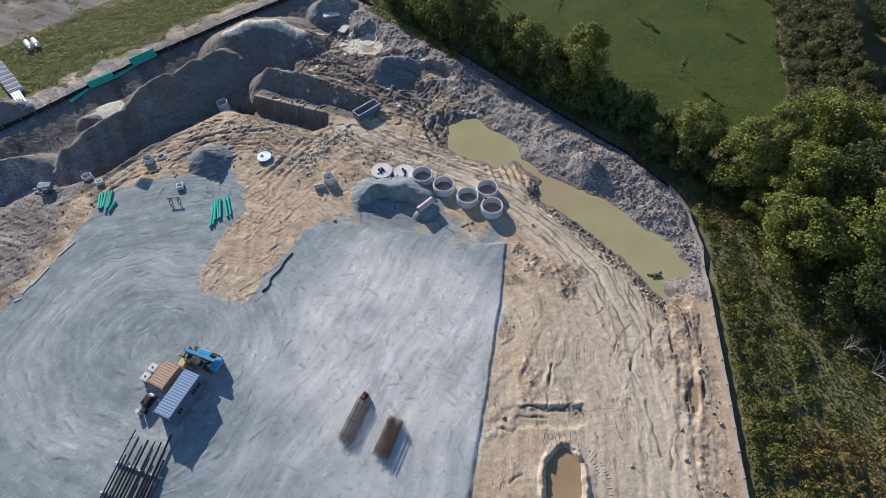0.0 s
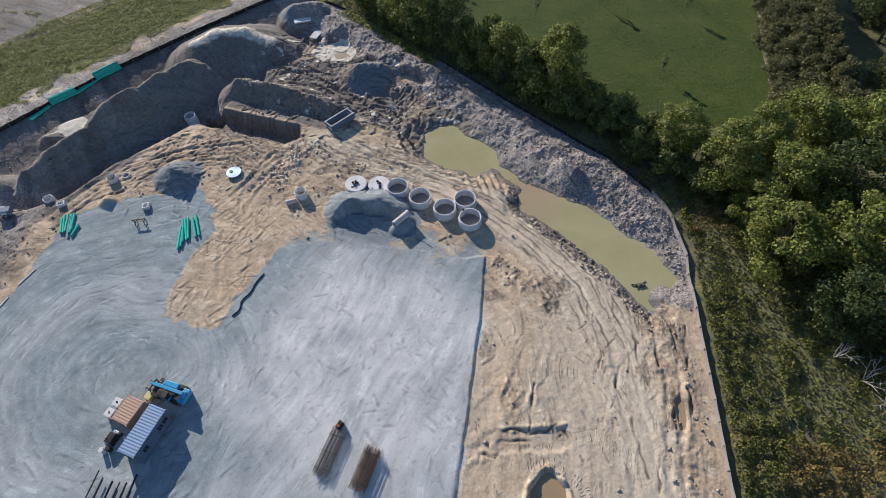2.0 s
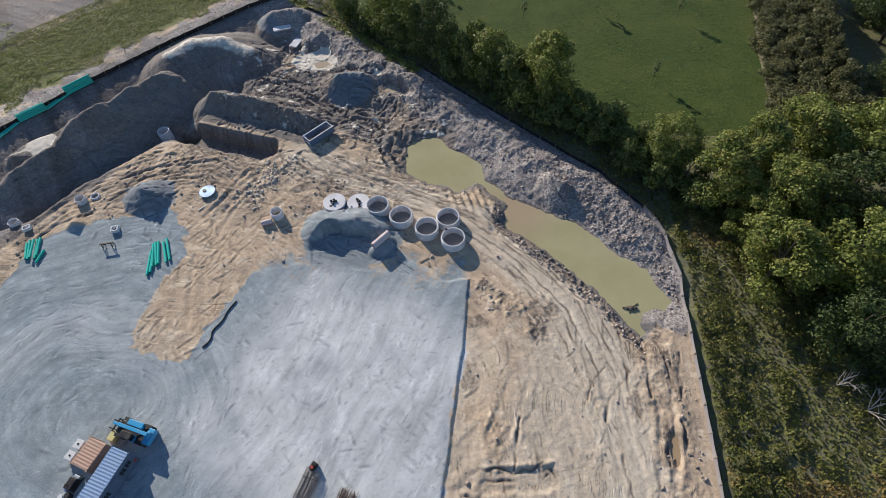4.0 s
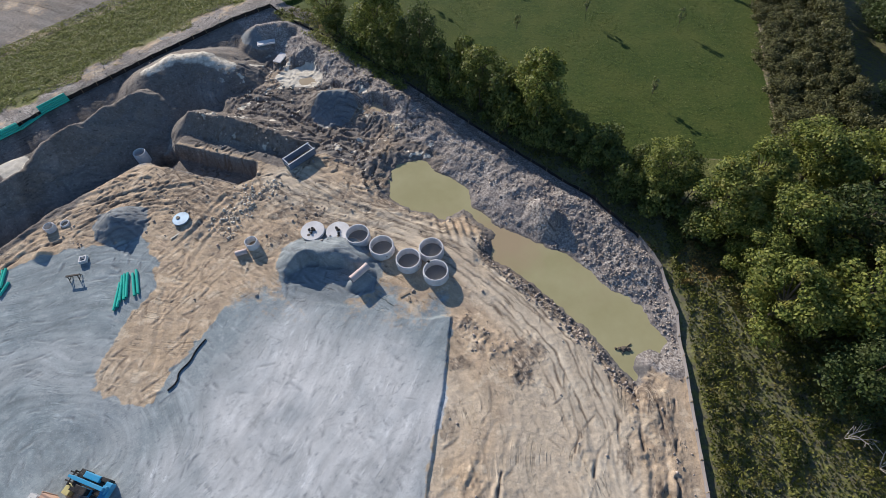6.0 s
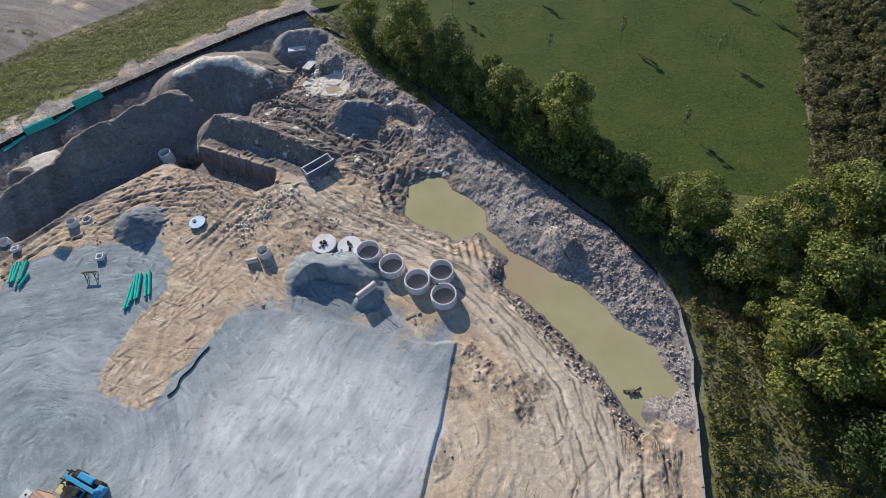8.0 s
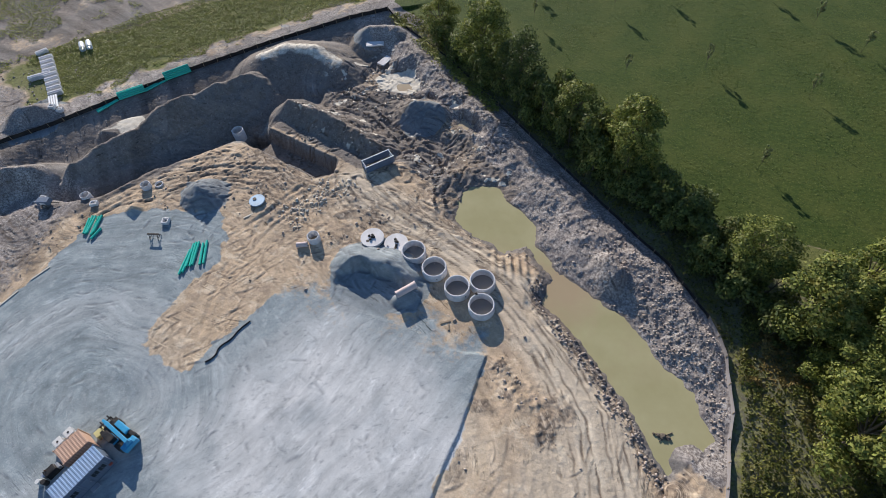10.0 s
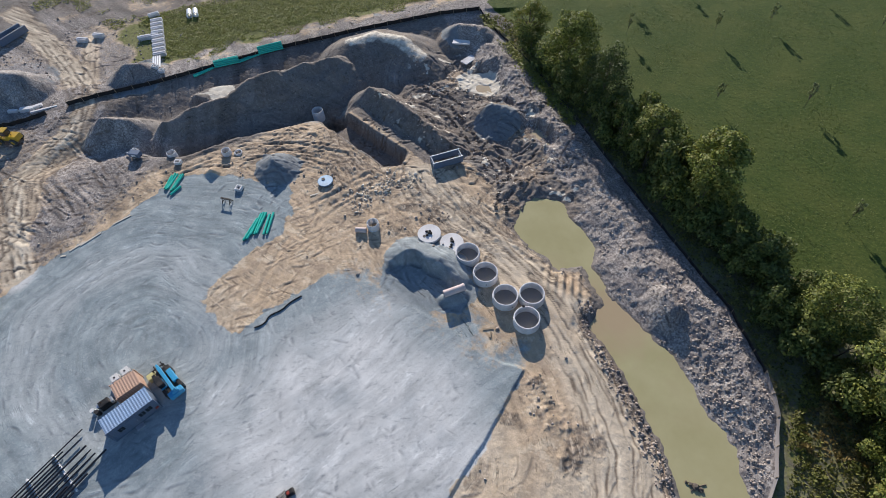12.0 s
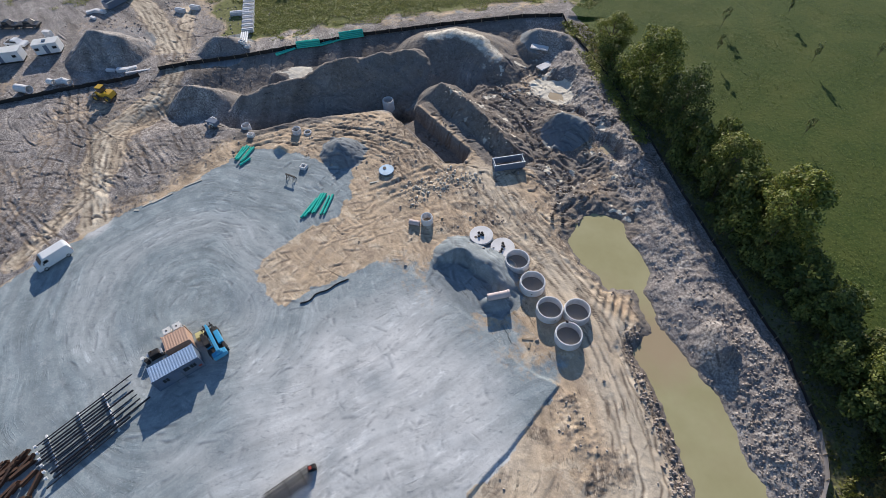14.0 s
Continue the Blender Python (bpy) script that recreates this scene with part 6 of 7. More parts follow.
# ---- trench box ----
def trench_box(x, y, turn):
    ob = thing("trench_box", stand(x, y, turn, 0.0), "open steel trench box with white painted rims on mud", "trench box")
    for s in (-1, 1):
        # panels painted dark for the bluish shade below the rims
        wall = part("side_panel", boxes(((-2.7, s * 0.95 - 0.05, 0), (2.7, s * 0.95 + 0.05, 1.3)), bevel=0.015), GREY_WALL, ob)
        part("rim", boxes(((-2.75, s * 0.95 - 0.07, 1.3), (2.75, s * 0.95 + 0.07, 1.38)), bevel=0.02), WHITE, wall, "white painted rim")
        for u in (-2.0, 0.0, 2.0):
            part("rib", boxes(((u - 0.06, s * 1.0 - 0.02, 0.05), (u + 0.06, s * 1.0 + 0.10, 1.25)), bevel=0.01), GREY_WALL, wall)
    for s in (-1, 1):
        part("spreader", rods(((s * 2.55, -0.9, 1.2), (s * 2.55, 0.9, 1.2), 0.08), sides=10), WHITE, ob, "white spreader bar")
        part("spreader", rods(((s * 2.55, -0.9, 0.3), (s * 2.55, 0.9, 0.3), 0.08), sides=10), WHITE, ob, "white spreader bar")


trench_box(-24.4, 76.0, 50)


# ---- pipes, bars and beams ----
def pipe_thing(name, a, b, r, material, label, category, group, wall=0.02):
    """One straight pipe from a to b, open at its ends."""
    a, b = Vector(a), Vector(b)
    ob = new(name, bpy.data.meshes.new(name))
    bm = lathe([(r, 0), (r, (b - a).length), (r - wall, (b - a).length), (r - wall, 0)], 12)
    for f in bm.faces:
        f.smooth = False
    bm.to_mesh(ob.data)
    bm.free()
    ob.data.materials.append(material)
    ob.matrix_basis = Matrix.LocRotScale(a, (b - a).to_track_quat("Z", "Y"), None)
    return tagged(ob, label, category, group)


def pipes_row(x, y, turn, length, count, r, layers, label, group, seed, spread=0.12, name="green_pipe", material=None, category="pipe"):
    rng = random.Random(seed)
    z0 = ground_z(x, y)
    m = pose(x, y, z0, 0, 0, turn)
    for layer in range(layers):
        for k in range(count - layer):
            u = (k - (count - layer - 1) / 2) * r * 2.06 + (rng.uniform(-spread, spread) if layers == 1 else 0)
            off, fan = rng.uniform(-0.5, 0.5) * (spread > 0.05), rng.uniform(-spread, spread) * 1.6
            z = r + layer * r * 1.75 + (0.02 if layers == 1 else 0.12)
            pipe_thing(name, m @ Vector((-length / 2 + off, u - fan, z)), m @ Vector((length / 2 + off, u + fan, z)), r, material or GREEN_PVC, label, category, group, r * 0.12)


LABEL_GREEN = "bright green plastic sewer pipe lying on gravel"
for group, rows in (("green pipes on the pad", (((-43.9, 45.2), (-45.1, 49.7)), ((-43.6, 45.7), (-44.8, 49.8)), ((-43.7, 46.7), (-45.3, 50.9)), ((-43.2, 47.0), (-45.1, 51.2)), ((-43.0, 47.3), (-44.7, 51.4)), ((-41.9, 47.7), (-43.9, 51.4)), ((-41.5, 48.1), (-43.6, 52.0)))),
                    ("green pipes by the dirt edge", (((-64.5, 46.8), (-65.9, 49.7)), ((-64.1, 46.8), (-65.7, 50.3)), ((-63.6, 46.9), (-64.9, 50.3)), ((-63.1, 47.0), (-64.7, 50.6)), ((-63.1, 47.5), (-64.3, 50.9)), ((-62.4, 46.3), (-62.4, 48.6))))):
    for k, (a, b) in enumerate(rows):
        lift = 0.21 + 0.36 * (group.endswith("edge") and k == 2)
        pipe_thing("green_pipe", (*a, ground_z(*a) + lift), (*b, ground_z(*b) + lift), 0.19, GREEN_PVC, LABEL_GREEN, "pipe", group, 0.02)
pipes_row(-81.6, 79.0, 49, 5.2, 5, 0.17, 4, "green plastic pipe in a stack behind the fence", "stacked green pipes", 8, 0.0)
pipes_row(-76.3, 87.2, 52, 5.4, 5, 0.17, 5, "green plastic pipe in a stack behind the fence", "stacked green pipes", 9, 0.0)
pipes_row(-78.6, 82.9, 65, 5.0, 3, 0.16, 1, "green plastic pipe lying behind the fence", "loose green pipes", 10, 0.12)
pipes_row(-84.1, 74.4, 65, 4.5, 3, 0.16, 1, "green plastic pipe lying behind the fence", "loose green pipes", 11, 0.2)

# long dark pipes on pale timbers
rng_b = random.Random(12)
for k in range(14):
    x = -41.0 + 0.46 * k + rng_b.uniform(-0.08, 0.08)
    y0, y1 = rng_b.uniform(-1.2, 0.8), rng_b.choice((7.6, 8.6, 9.4, 9.8, 11.8))
    if k in (0, 11):
        y1 = 12.8
    r = rng_b.choice((0.08, 0.10, 0.13))
    slip = 0.07 * (y1 - y0) * (1 - 0.025 * k)
    pipe_thing("steel_pipe", (x + 0.2, y0, 0.30 + r), (x + 0.2 + slip * 0.6, y1, 0.30 + r), r, DARK_STEEL, "long dark steel pipe laid on timbers over gravel", "steel pipe", "steel pipes on timbers", r * 0.2)
for y in (1.0, 5.0, 8.4):
    t = new("timber_bearer", bpy.data.meshes.new("timber_bearer"))
    bm = boxes(((-41.4 + 0.06 * y, y - 0.11, -0.03), (-35.0 + 0.05 * y, y + 0.11, 0.19)), ((-41.4 + 0.06 * y, y - 0.10, 0.195), (-35.0 + 0.05 * y, y + 0.10, 0.30)), bevel=0.012)
    bm.to_mesh(t.data)
    bm.free()
    t.data.materials.append(WHITE)
    tagged(t, "pale timber bearer under steel pipes", "timber", "timber bearers")
    for v in t.data.vertices:
        v.co.y += -0.16 * (v.co.x + 38.0)
    t.location.z = ground_z(-38.0, y)
for k in range(6):
    x = -41.0 + 0.95 * k
    clamp = new("pipe_coupling", bpy.data.meshes.new("pipe_coupling"))
    bm = lathe([(0.2, -0.14), (0.2, 0.14), (0.12, 0.14), (0.12, -0.14)], 12)
    bm.to_mesh(clamp.data)
    bm.free()
    clamp.data.materials.append(WHITE)
    clamp.matrix_basis = pose(x + 0.3, 0.1 - 0.15 * k, 0.52, 90, 0, 0)
    tagged(clamp, "white pipe coupling at the end of steel pipes", "coupling", "pipe couplings")


def rusty_heap():
    rng = random.Random(31)
    for k in range(16):
        x, y, a = -39.3 + rng.uniform(-2.6, 3.0), -2.9 + rng.uniform(-1.6, 1.2), rng.uniform(60, 120)
        n = rng.uniform(0.9, 1.8)
        ob = thing("bracket", pose(x, y, ground_z(x, y) + 0.02, 0, rng.uniform(-14, 4), a), "rusted steel bracket heaped on gravel", "steel bracket", "heaped brackets")
        part("web", boxes(((-n, -0.03, 0.1), (n, 0.03, 0.6)), bevel=0.01), RUST, ob)
        part("flange", boxes(((-n, -0.16, 0.0), (n, 0.16, 0.06)), bevel=0.01), RUST, ob)
        part("flange", boxes(((-n * 0.8, -0.16, 0.60), (n * 0.8, 0.16, 0.66)), bevel=0.01), RUST, ob)


rusty_heap()


def bar_stack(x, y, turn, length, width, layers, label, seed, material):
    """Thin bars in open layers held by cross bars and stand-up racks."""
    rng = random.Random(seed)
    ob = thing("rebar_bundle", stand(x, y, turn), label, "steel bars", "bar bundles")
    for layer in range(layers):
        z = 0.12 + 0.26 * layer
        for k in range(11):
            v = -width / 2 + width * k / 10 + rng.uniform(-0.06, 0.06)
            s = rng.uniform(-0.35, 0.35)
            part("bar", rods(((-length / 2 + s, v, z), (length / 2 + s, v + rng.uniform(-0.06, 0.06), z), 0.028), sides=5), material if rng.random() < 0.75 else DARK_STEEL, ob)
        for u in (-0.36, 0.0, 0.36):
            part("cross_bar", rods(((u * length, -width / 2 - 0.1, z - 0.05), (u * length, width / 2 + 0.1, z - 0.05), 0.02), sides=5), DARK_STEEL, ob)
    for u in (-0.36, 0.36):
        for s in (-1, 1):
            part("upright", rods(((u * length, s * (width / 2 + 0.06), 0), (u * length, s * (width / 2 + 0.06), 0.26 * layers), 0.035), sides=5), DARK_STEEL, ob)


bar_stack(-12.9, 17.4, 76, 5.6, 1.9, 3, "open bundle of dark steel reinforcing bars on gravel", 1, GREY_BARS)
bar_stack(-8.2, 16.0, 76, 4.8, 1.9, 4, "rust-brown bundle of steel reinforcing bars on gravel", 2, RUST)
crate = thing("site_box", stand(-12.4, 20.7, 60), "small dark red and black tool box on gravel", "tool box")
part("body", boxes(((-0.5, -0.35, 0.05), (0.5, 0.35, 0.55)), bevel=0.04), BLACK_STEEL, crate)
part("lid", boxes(((-0.35, -0.2, 0.55), (0.0, 0.2, 0.66)), bevel=0.04), RED, crate, "dull red lid")
part("motor", boxes(((0.1, -0.3, 0.55), (0.48, 0.3, 0.85)), bevel=0.06), BLACK_STEEL, crate)

# sawhorse rack and pad-edge planks
rack = thing("steel_rack", stand(-52.3, 50.0, 15), "black steel sawhorse rack standing on gravel", "rack")
for u in (-0.7, 0.7):
    for s in (-1, 1):
        part("leg", rods(((u, s * 0.55, 0), (u, s * 0.12, 0.85), 0.06), sides=6), BLACK_STEEL, rack)
    part("cross_bar", rods(((u, -0.4, 0.3), (u, 0.4, 0.3), 0.05), sides=6), BLACK_STEEL, rack)
part("top_beam", boxes(((-1.0, -0.14, 0.85), (1.0, 0.14, 1.0)), bevel=0.02), BLACK_STEEL, rack)
for x, y, a, n in ((-66.6, 33.0, 78, 3.6), (-67.3, 31.0, 78, 2.6), (-65.4, 38.4, 70, 3.0), (-67.6, 28.6, 40, 0.9), (-40.2, 58.6, 50, 1.6), (-2.6, 50.6, 35, 1.5), (-1.9, 50.0, 110, 0.9)):
    p = new("plank", bpy.data.meshes.new("plank"))
    bm = boxes(((-n / 2, -0.13, 0), (n / 2, 0.13, 0.09)), bevel=0.01)
    bm.to_mesh(p.data)
    bm.free()
    p.data.materials.append(TIMBER if x > -10 else PALE_TIMBER)
    p.matrix_basis = stand(x, y, a, 0.02)
    tagged(p, "weathered pale timber plank lying on the ground", "plank", "loose planks")


def hose():
    cu = bpy.data.curves.new("hose", "CURVE")
    cu.dimensions, cu.bevel_depth, cu.bevel_resolution = "3D", 0.10, 3
    sp = cu.splines.new("BEZIER")
    pts = [(-28.9, 41.9), (-29.6, 40.2), (-29.9, 38.6), (-30.7, 37.0), (-30.6, 35.7), (-31.3, 34.5)]
    sp.bezier_points.add(len(pts) - 1)
    for p, (x, y) in zip(sp.bezier_points, pts):
        p.co = (x, y, ground_z(x, y) + 0.10)
        p.handle_left_type = p.handle_right_type = "AUTO"
    cu.materials.append(BLACK_STEEL)
    deps = bpy.context.evaluated_depsgraph_get()
    tmp = new("hose_path", cu)
    deps.update()
    me = bpy.data.meshes.new_from_object(tmp.evaluated_get(deps))
    bpy.data.objects.remove(tmp)
    tagged(new("hose", me), "black corrugated drain hose lying in a curve on sand", "hose")


hose()

stump = thing("stump", pose(27.1, 45.0, WATER_Z - 0.1, 0, 0, 30), "dark waterlogged stump and roots standing in pond water", "stump")
for k, (x, y, r) in enumerate(((0, 0, 0.42), (0.5, -0.3, 0.3), (-0.45, 0.25, 0.26), (-0.9, 0.5, 0.18))):
    lump("root_ball", stump, x, y, 0.1, r, 41 + k, BARK)
for k, (a, n) in enumerate(((10, 1.3), (150, 1.1), (215, 0.8), (330, 0.9))):
    part("root", rods(((0.1 * k, 0, 0.15), (n * math.cos(radians(a)), n * math.sin(radians(a)), 0.18 + 0.1 * (k % 2)), 0.06), sides=5), BARK, stump)


# ---- containers and tanks ----
def corrugated(length, across, pitch, depth, m):
    """One continuous ribbed sheet, length along x, across along y, ribs rising in z, with a turned-down edge."""
    bm = bmesh.new()
    line = [(-length / 2, -0.03)]
    n = int(length / pitch)
    p = length / n
    for k in range(n):
        x0 = -length / 2 + k * p
        line += [(x0 + 0.02, 0.0), (x0 + p * 0.35, 0.0), (x0 + p * 0.45, depth), (x0 + p * 0.85, depth), (x0 + p - 0.03, 0.0)]
    line.append((length / 2, -0.03))
    rows = [[bm.verts.new((x, v, z)) for x, z in line] for v in (-across / 2, across / 2)]
    for k in range(len(line) - 1):
        bm.faces.new((rows[0][k], rows[0][k + 1], rows[1][k + 1], rows[1][k]))
    bm.normal_update()
    bmesh.ops.solidify(bm, geom=list(bm.faces), thickness=0.012)
    bmesh.ops.recalc_face_normals(bm, faces=bm.faces)
    bmesh.ops.transform(bm, matrix=m, verts=bm.verts)
    return bm


def container(x, y, turn, length, high, wall, roof, label, office=False):
    ob = thing("shipping_container", stand(x, y, turn), label, "container")
    w, h = 1.22, high
    part("body", boxes(((-length / 2, -w + 0.05, 0.15), (length / 2, w - 0.05, h - 0.09))), wall, ob)
    for v in (-1, 1):
        part("side_wall", corrugated(length - 0.16, h - 0.3, 0.28, 0.03, pose(0, v * (w - 0.02), h / 2 + 0.03, 90 if v < 0 else -90, 0, 0)), wall, ob)
    part("roof", corrugated(length - 0.02, 2 * w - 0.06, 0.34, 0.035, pose(0, 0, h - 0.045)), roof, ob)
    for u in (-1, 1):
        for v in (-1, 1):
            part("corner_post", boxes(((u * length / 2 - 0.08, v * w - 0.08, 0), (u * length / 2 + 0.08, v * w + 0.08, h + 0.01)), bevel=0.015), wall, ob)
    for v in (-1, 1):
        part("rail", boxes(((-length / 2, v * w - 0.05, 0.02), (length / 2, v * w + 0.05, 0.16)), bevel=0.01), wall, ob)
    if office:
        for u in (-1.6, 1.1, 2.0):
            win = part("window", boxes(((u - 0.42, -w - 0.07, 1.1), (u + 0.42, -w - 0.02, 2.0)), bevel=0.01), GREY_WALL, ob, "grey-framed dark window")
            for s in (-0.19, 0.19):
                part("pane", boxes(((u + s - 0.17, -w - 0.09, 1.17), (u + s + 0.17, -w - 0.072, 1.93))), GLASS, win)
        door = part("door", boxes(((-0.55, -w - 0.07, 0.2), (0.35, -w - 0.02, 2.15)), bevel=0.01), GREY_WALL, ob)
        part("handle", boxes(((0.2, -w - 0.12, 1.1), (0.27, -w - 0.072, 1.22))), GALV, door)
        part("sign_plate", boxes(((2.45, -w - 0.06, 0.5), (2.85, -w - 0.035, 0.9))), RED, ob, "red plate")
        part("step", boxes(((-0.6, -w - 0.75, 0.0), (0.4, -w - 0.1, 0.18)), bevel=0.02), GALV, ob)
    return ob


container(-35.75, 17.35, 75.5, 6.06, 2.6, GREY_WALL, GREY_ROOF, "blue-grey site office container with ribbed roof and windows", True)
container(-38.72, 19.55, 73.0, 3.2, 2.45, ORANGE, ORANGE, "small faded orange storage container with ribbed roof")


def tote(x, y, turn):
    ob = thing("water_tote", stand(x, y, turn), "white plastic tank in a steel cage on a pallet", "tank", "water totes")
    part("pallet", boxes(*[((-0.55, v - 0.07, 0), (0.55, v + 0.07, 0.14)) for v in (-0.45, 0, 0.45)]), TIMBER, ob)
    tank = part("tank", boxes(((-0.52, -0.52, 0.15), (0.52, 0.52, 1.12)), bevel=0.07), WHITE_PLASTIC, ob)
    part("cap", lathe([(0.001, 1.12), (0.12, 1.12), (0.12, 1.18), (0.001, 1.18)], 14), BLACK_STEEL, tank, "black screw cap")
    for z in (0.35, 0.6, 0.85, 1.08):
        part("cage_bar", boxes(((-0.56, -0.56, z), (0.56, -0.53, z + 0.03)), ((-0.56, 0.53, z), (0.56, 0.56, z + 0.03)), ((-0.56, -0.53, z), (-0.53, 0.53, z + 0.03)), ((0.53, -0.53, z), (0.56, 0.53, z + 0.03))), GALV, ob)
    for u in (-0.3, 0.0, 0.3):
        part("cage_bar", boxes(((u - 0.015, -0.58, 0.14), (u + 0.015, -0.56, 1.1)), ((u - 0.015, 0.56, 0.14), (u + 0.015, 0.58, 1.1))), GALV, ob)


tote(-41.85, 19.4, 73)
tote(-41.45, 20.75, 75)
gen = thing("generator", stand(-40.3, 16.6, 75), "dark diesel generator on a skid beside the containers", "generator")
part("skid", boxes(((-0.9, -0.5, 0), (0.9, 0.5, 0.15)), bevel=0.02), BLACK_STEEL, gen)
part("housing", boxes(((-0.8, -0.45, 0.15), (0.5, 0.45, 1.05)), bevel=0.05), BLACK_STEEL, gen)
part("fuel_tank", boxes(((0.52, -0.4, 0.15), (0.85, 0.4, 0.7)), bevel=0.05), GALV, gen)
part("exhaust", rods(((-0.4, 0.2, 1.05), (-0.4, 0.2, 1.4), 0.06)), RUST, gen)
for x, y, mat_k in ((-40.9, 15.0, WHITE_PLASTIC), (-40.2, 15.2, BLACK_STEEL), (-40.7, 15.8, GALV)):
    d = thing("drum", stand(x, y), "small drum standing beside the containers", "drum", "drums")
    part("barrel", lathe([(0.001, 0), (0.29, 0), (0.3, 0.28), (0.29, 0.3), (0.3, 0.58), (0.29, 0.6), (0.29, 0.86), (0.001, 0.86)], 18), mat_k, d)
wrap = thing("pallet_load", stand(-37.9, 22.1, 73), "pallet of bags under pale yellow wrap", "pallet load")
part("pallet", boxes(((-0.6, -0.5, 0), (0.6, 0.5, 0.14))), TIMBER, wrap)
for k in range(3):
    part("bag", boxes(((-0.58, -0.48, 0.15 + 0.24 * k), (0.58, 0.48, 0.38 + 0.24 * k)), bevel=0.09), YELLOW_PLASTIC, wrap)


# ---- machines and vehicles ----
def wheel(parent, x, y, r, wide, rim=None):
    tyre = part("wheel", lathe([(r * 0.55, -wide / 2), (r * 0.94, -wide / 2), (r, -wide * 0.32), (r, wide * 0.32), (r * 0.94, wide / 2), (r * 0.55, wide / 2)], 24, None, pose(x, y, r, 90, 0, 0)), RUBBER, parent, "black tyre")
    part("rim", lathe([(0.001, -wide * 0.35), (r * 0.56, -wide * 0.35), (r * 0.56, wide * 0.35), (0.001, wide * 0.35)], 16, None, pose(x, y, r, 90, 0, 0)), rim or GALV, tyre)


def telehandler(x, y, turn):
    ob = thing("telehandler", stand(x, y, turn), "blue telescopic handler with black forks parked on gravel", "telehandler")
    part("chassis", boxes(((-2.1, -0.75, 0.55), (2.2, 0.75, 1.05)), bevel=0.06), BLACK_STEEL, ob)
    part("engine_hood", boxes(((-0.9, -1.15, 0.75), (1.3, -0.45, 1.45)), bevel=0.1), BLUE_PAINT, ob)
    part("counterweight", boxes(((-2.7, -0.95, 0.6), (-1.8, 0.95, 1.4)), bevel=0.12), BLUE_PAINT, ob)
    cab = part("cab", boxes(((-0.7, 0.38, 0.8), (0.75, 1.15, 1.35)), bevel=0.05), BLUE_PAINT, ob)
    part("cab_glass", boxes(((-0.66, 0.42, 1.35), (0.7, 1.12, 2.15)), bevel=0.06), GLASS, cab, "dark cab glass")
    part("cab_roof", boxes(((-0.74, 0.36, 2.15), (0.78, 1.18, 2.27)), bevel=0.05), BLACK_STEEL, cab)
    boom = part("boom", boxes(((-2.4, -0.3, 1.75), (1.9, 0.12, 2.18)), bevel=0.04), BLUE_PAINT, ob, "blue boom")
    part("inner_boom", boxes(((1.9, -0.23, 1.2), (2.5, 0.06, 2.1)), bevel=0.04), BLUE_PAINT, boom)
    part("boom_pivot", boxes(((-2.5, -0.5, 1.3), (-2.0, 0.35, 1.8)), bevel=0.05), BLUE_PAINT, ob)
    part("ram", rods(((-1.2, -0.1, 1.1), (0.9, -0.1, 1.7), 0.07)), GALV, ob)
    carriage = part("fork_carriage", boxes(((2.5, -0.85, 0.5), (2.66, 0.85, 0.62)), ((2.5, -0.85, 1.2), (2.66, 0.85, 1.32)), ((2.5, -0.8, 0.6), (2.62, -0.68, 1.2)), ((2.5, 0.68, 0.6), (2.62, 0.8, 1.2)), ((2.5, -0.06, 0.6), (2.62, 0.06, 1.6))), BLACK_STEEL, ob)
    for v in (-0.5, 0.5):
        part("fork", boxes(((2.66, v - 0.08, 0.42), (3.8, v + 0.08, 0.48))), BLACK_STEEL, carriage)
    for u in (-1.5, 1.45):
        for v in (-1.0, 1.0):
            wheel(ob, u, v, 0.62, 0.42, BLUE_PAINT)
    for u in (-1.5, 1.45):
        for v in (-1.0, 1.0):
            part("mudguard", boxes(((u - 0.55, v - 0.22, 1.28), (u + 0.55, v + 0.22, 1.34)), bevel=0.02), BLACK_STEEL, ob)


telehandler(-35.2, 22.75, 167)


def shaped_body(profile, half, taper=0.0):
    """A vehicle's side profile, points of (x, z), drawn across its width."""
    bm = bmesh.new()
    zs = [z for _, z in profile]
    top = max(zs)
    sides = []
    for s in (-1, 1):
        sides.append([bm.verts.new((x, s * (half - taper * max(0, z - 0.9) / (top - 0.9)), z)) for x, z in profile])
    bm.faces.new(sides[0][::-1])
    bm.faces.new(sides[1])
    n = len(profile)
    for k in range(n):
        bm.faces.new((sides[0][k], sides[0][(k + 1) % n], sides[1][(k + 1) % n], sides[1][k]))
    bmesh.ops.recalc_face_normals(bm, faces=bm.faces)
    bmesh.ops.bevel(bm, geom=list(bm.edges), offset=0.06, segments=2, affect="EDGES", profile=0.6)
    return bm


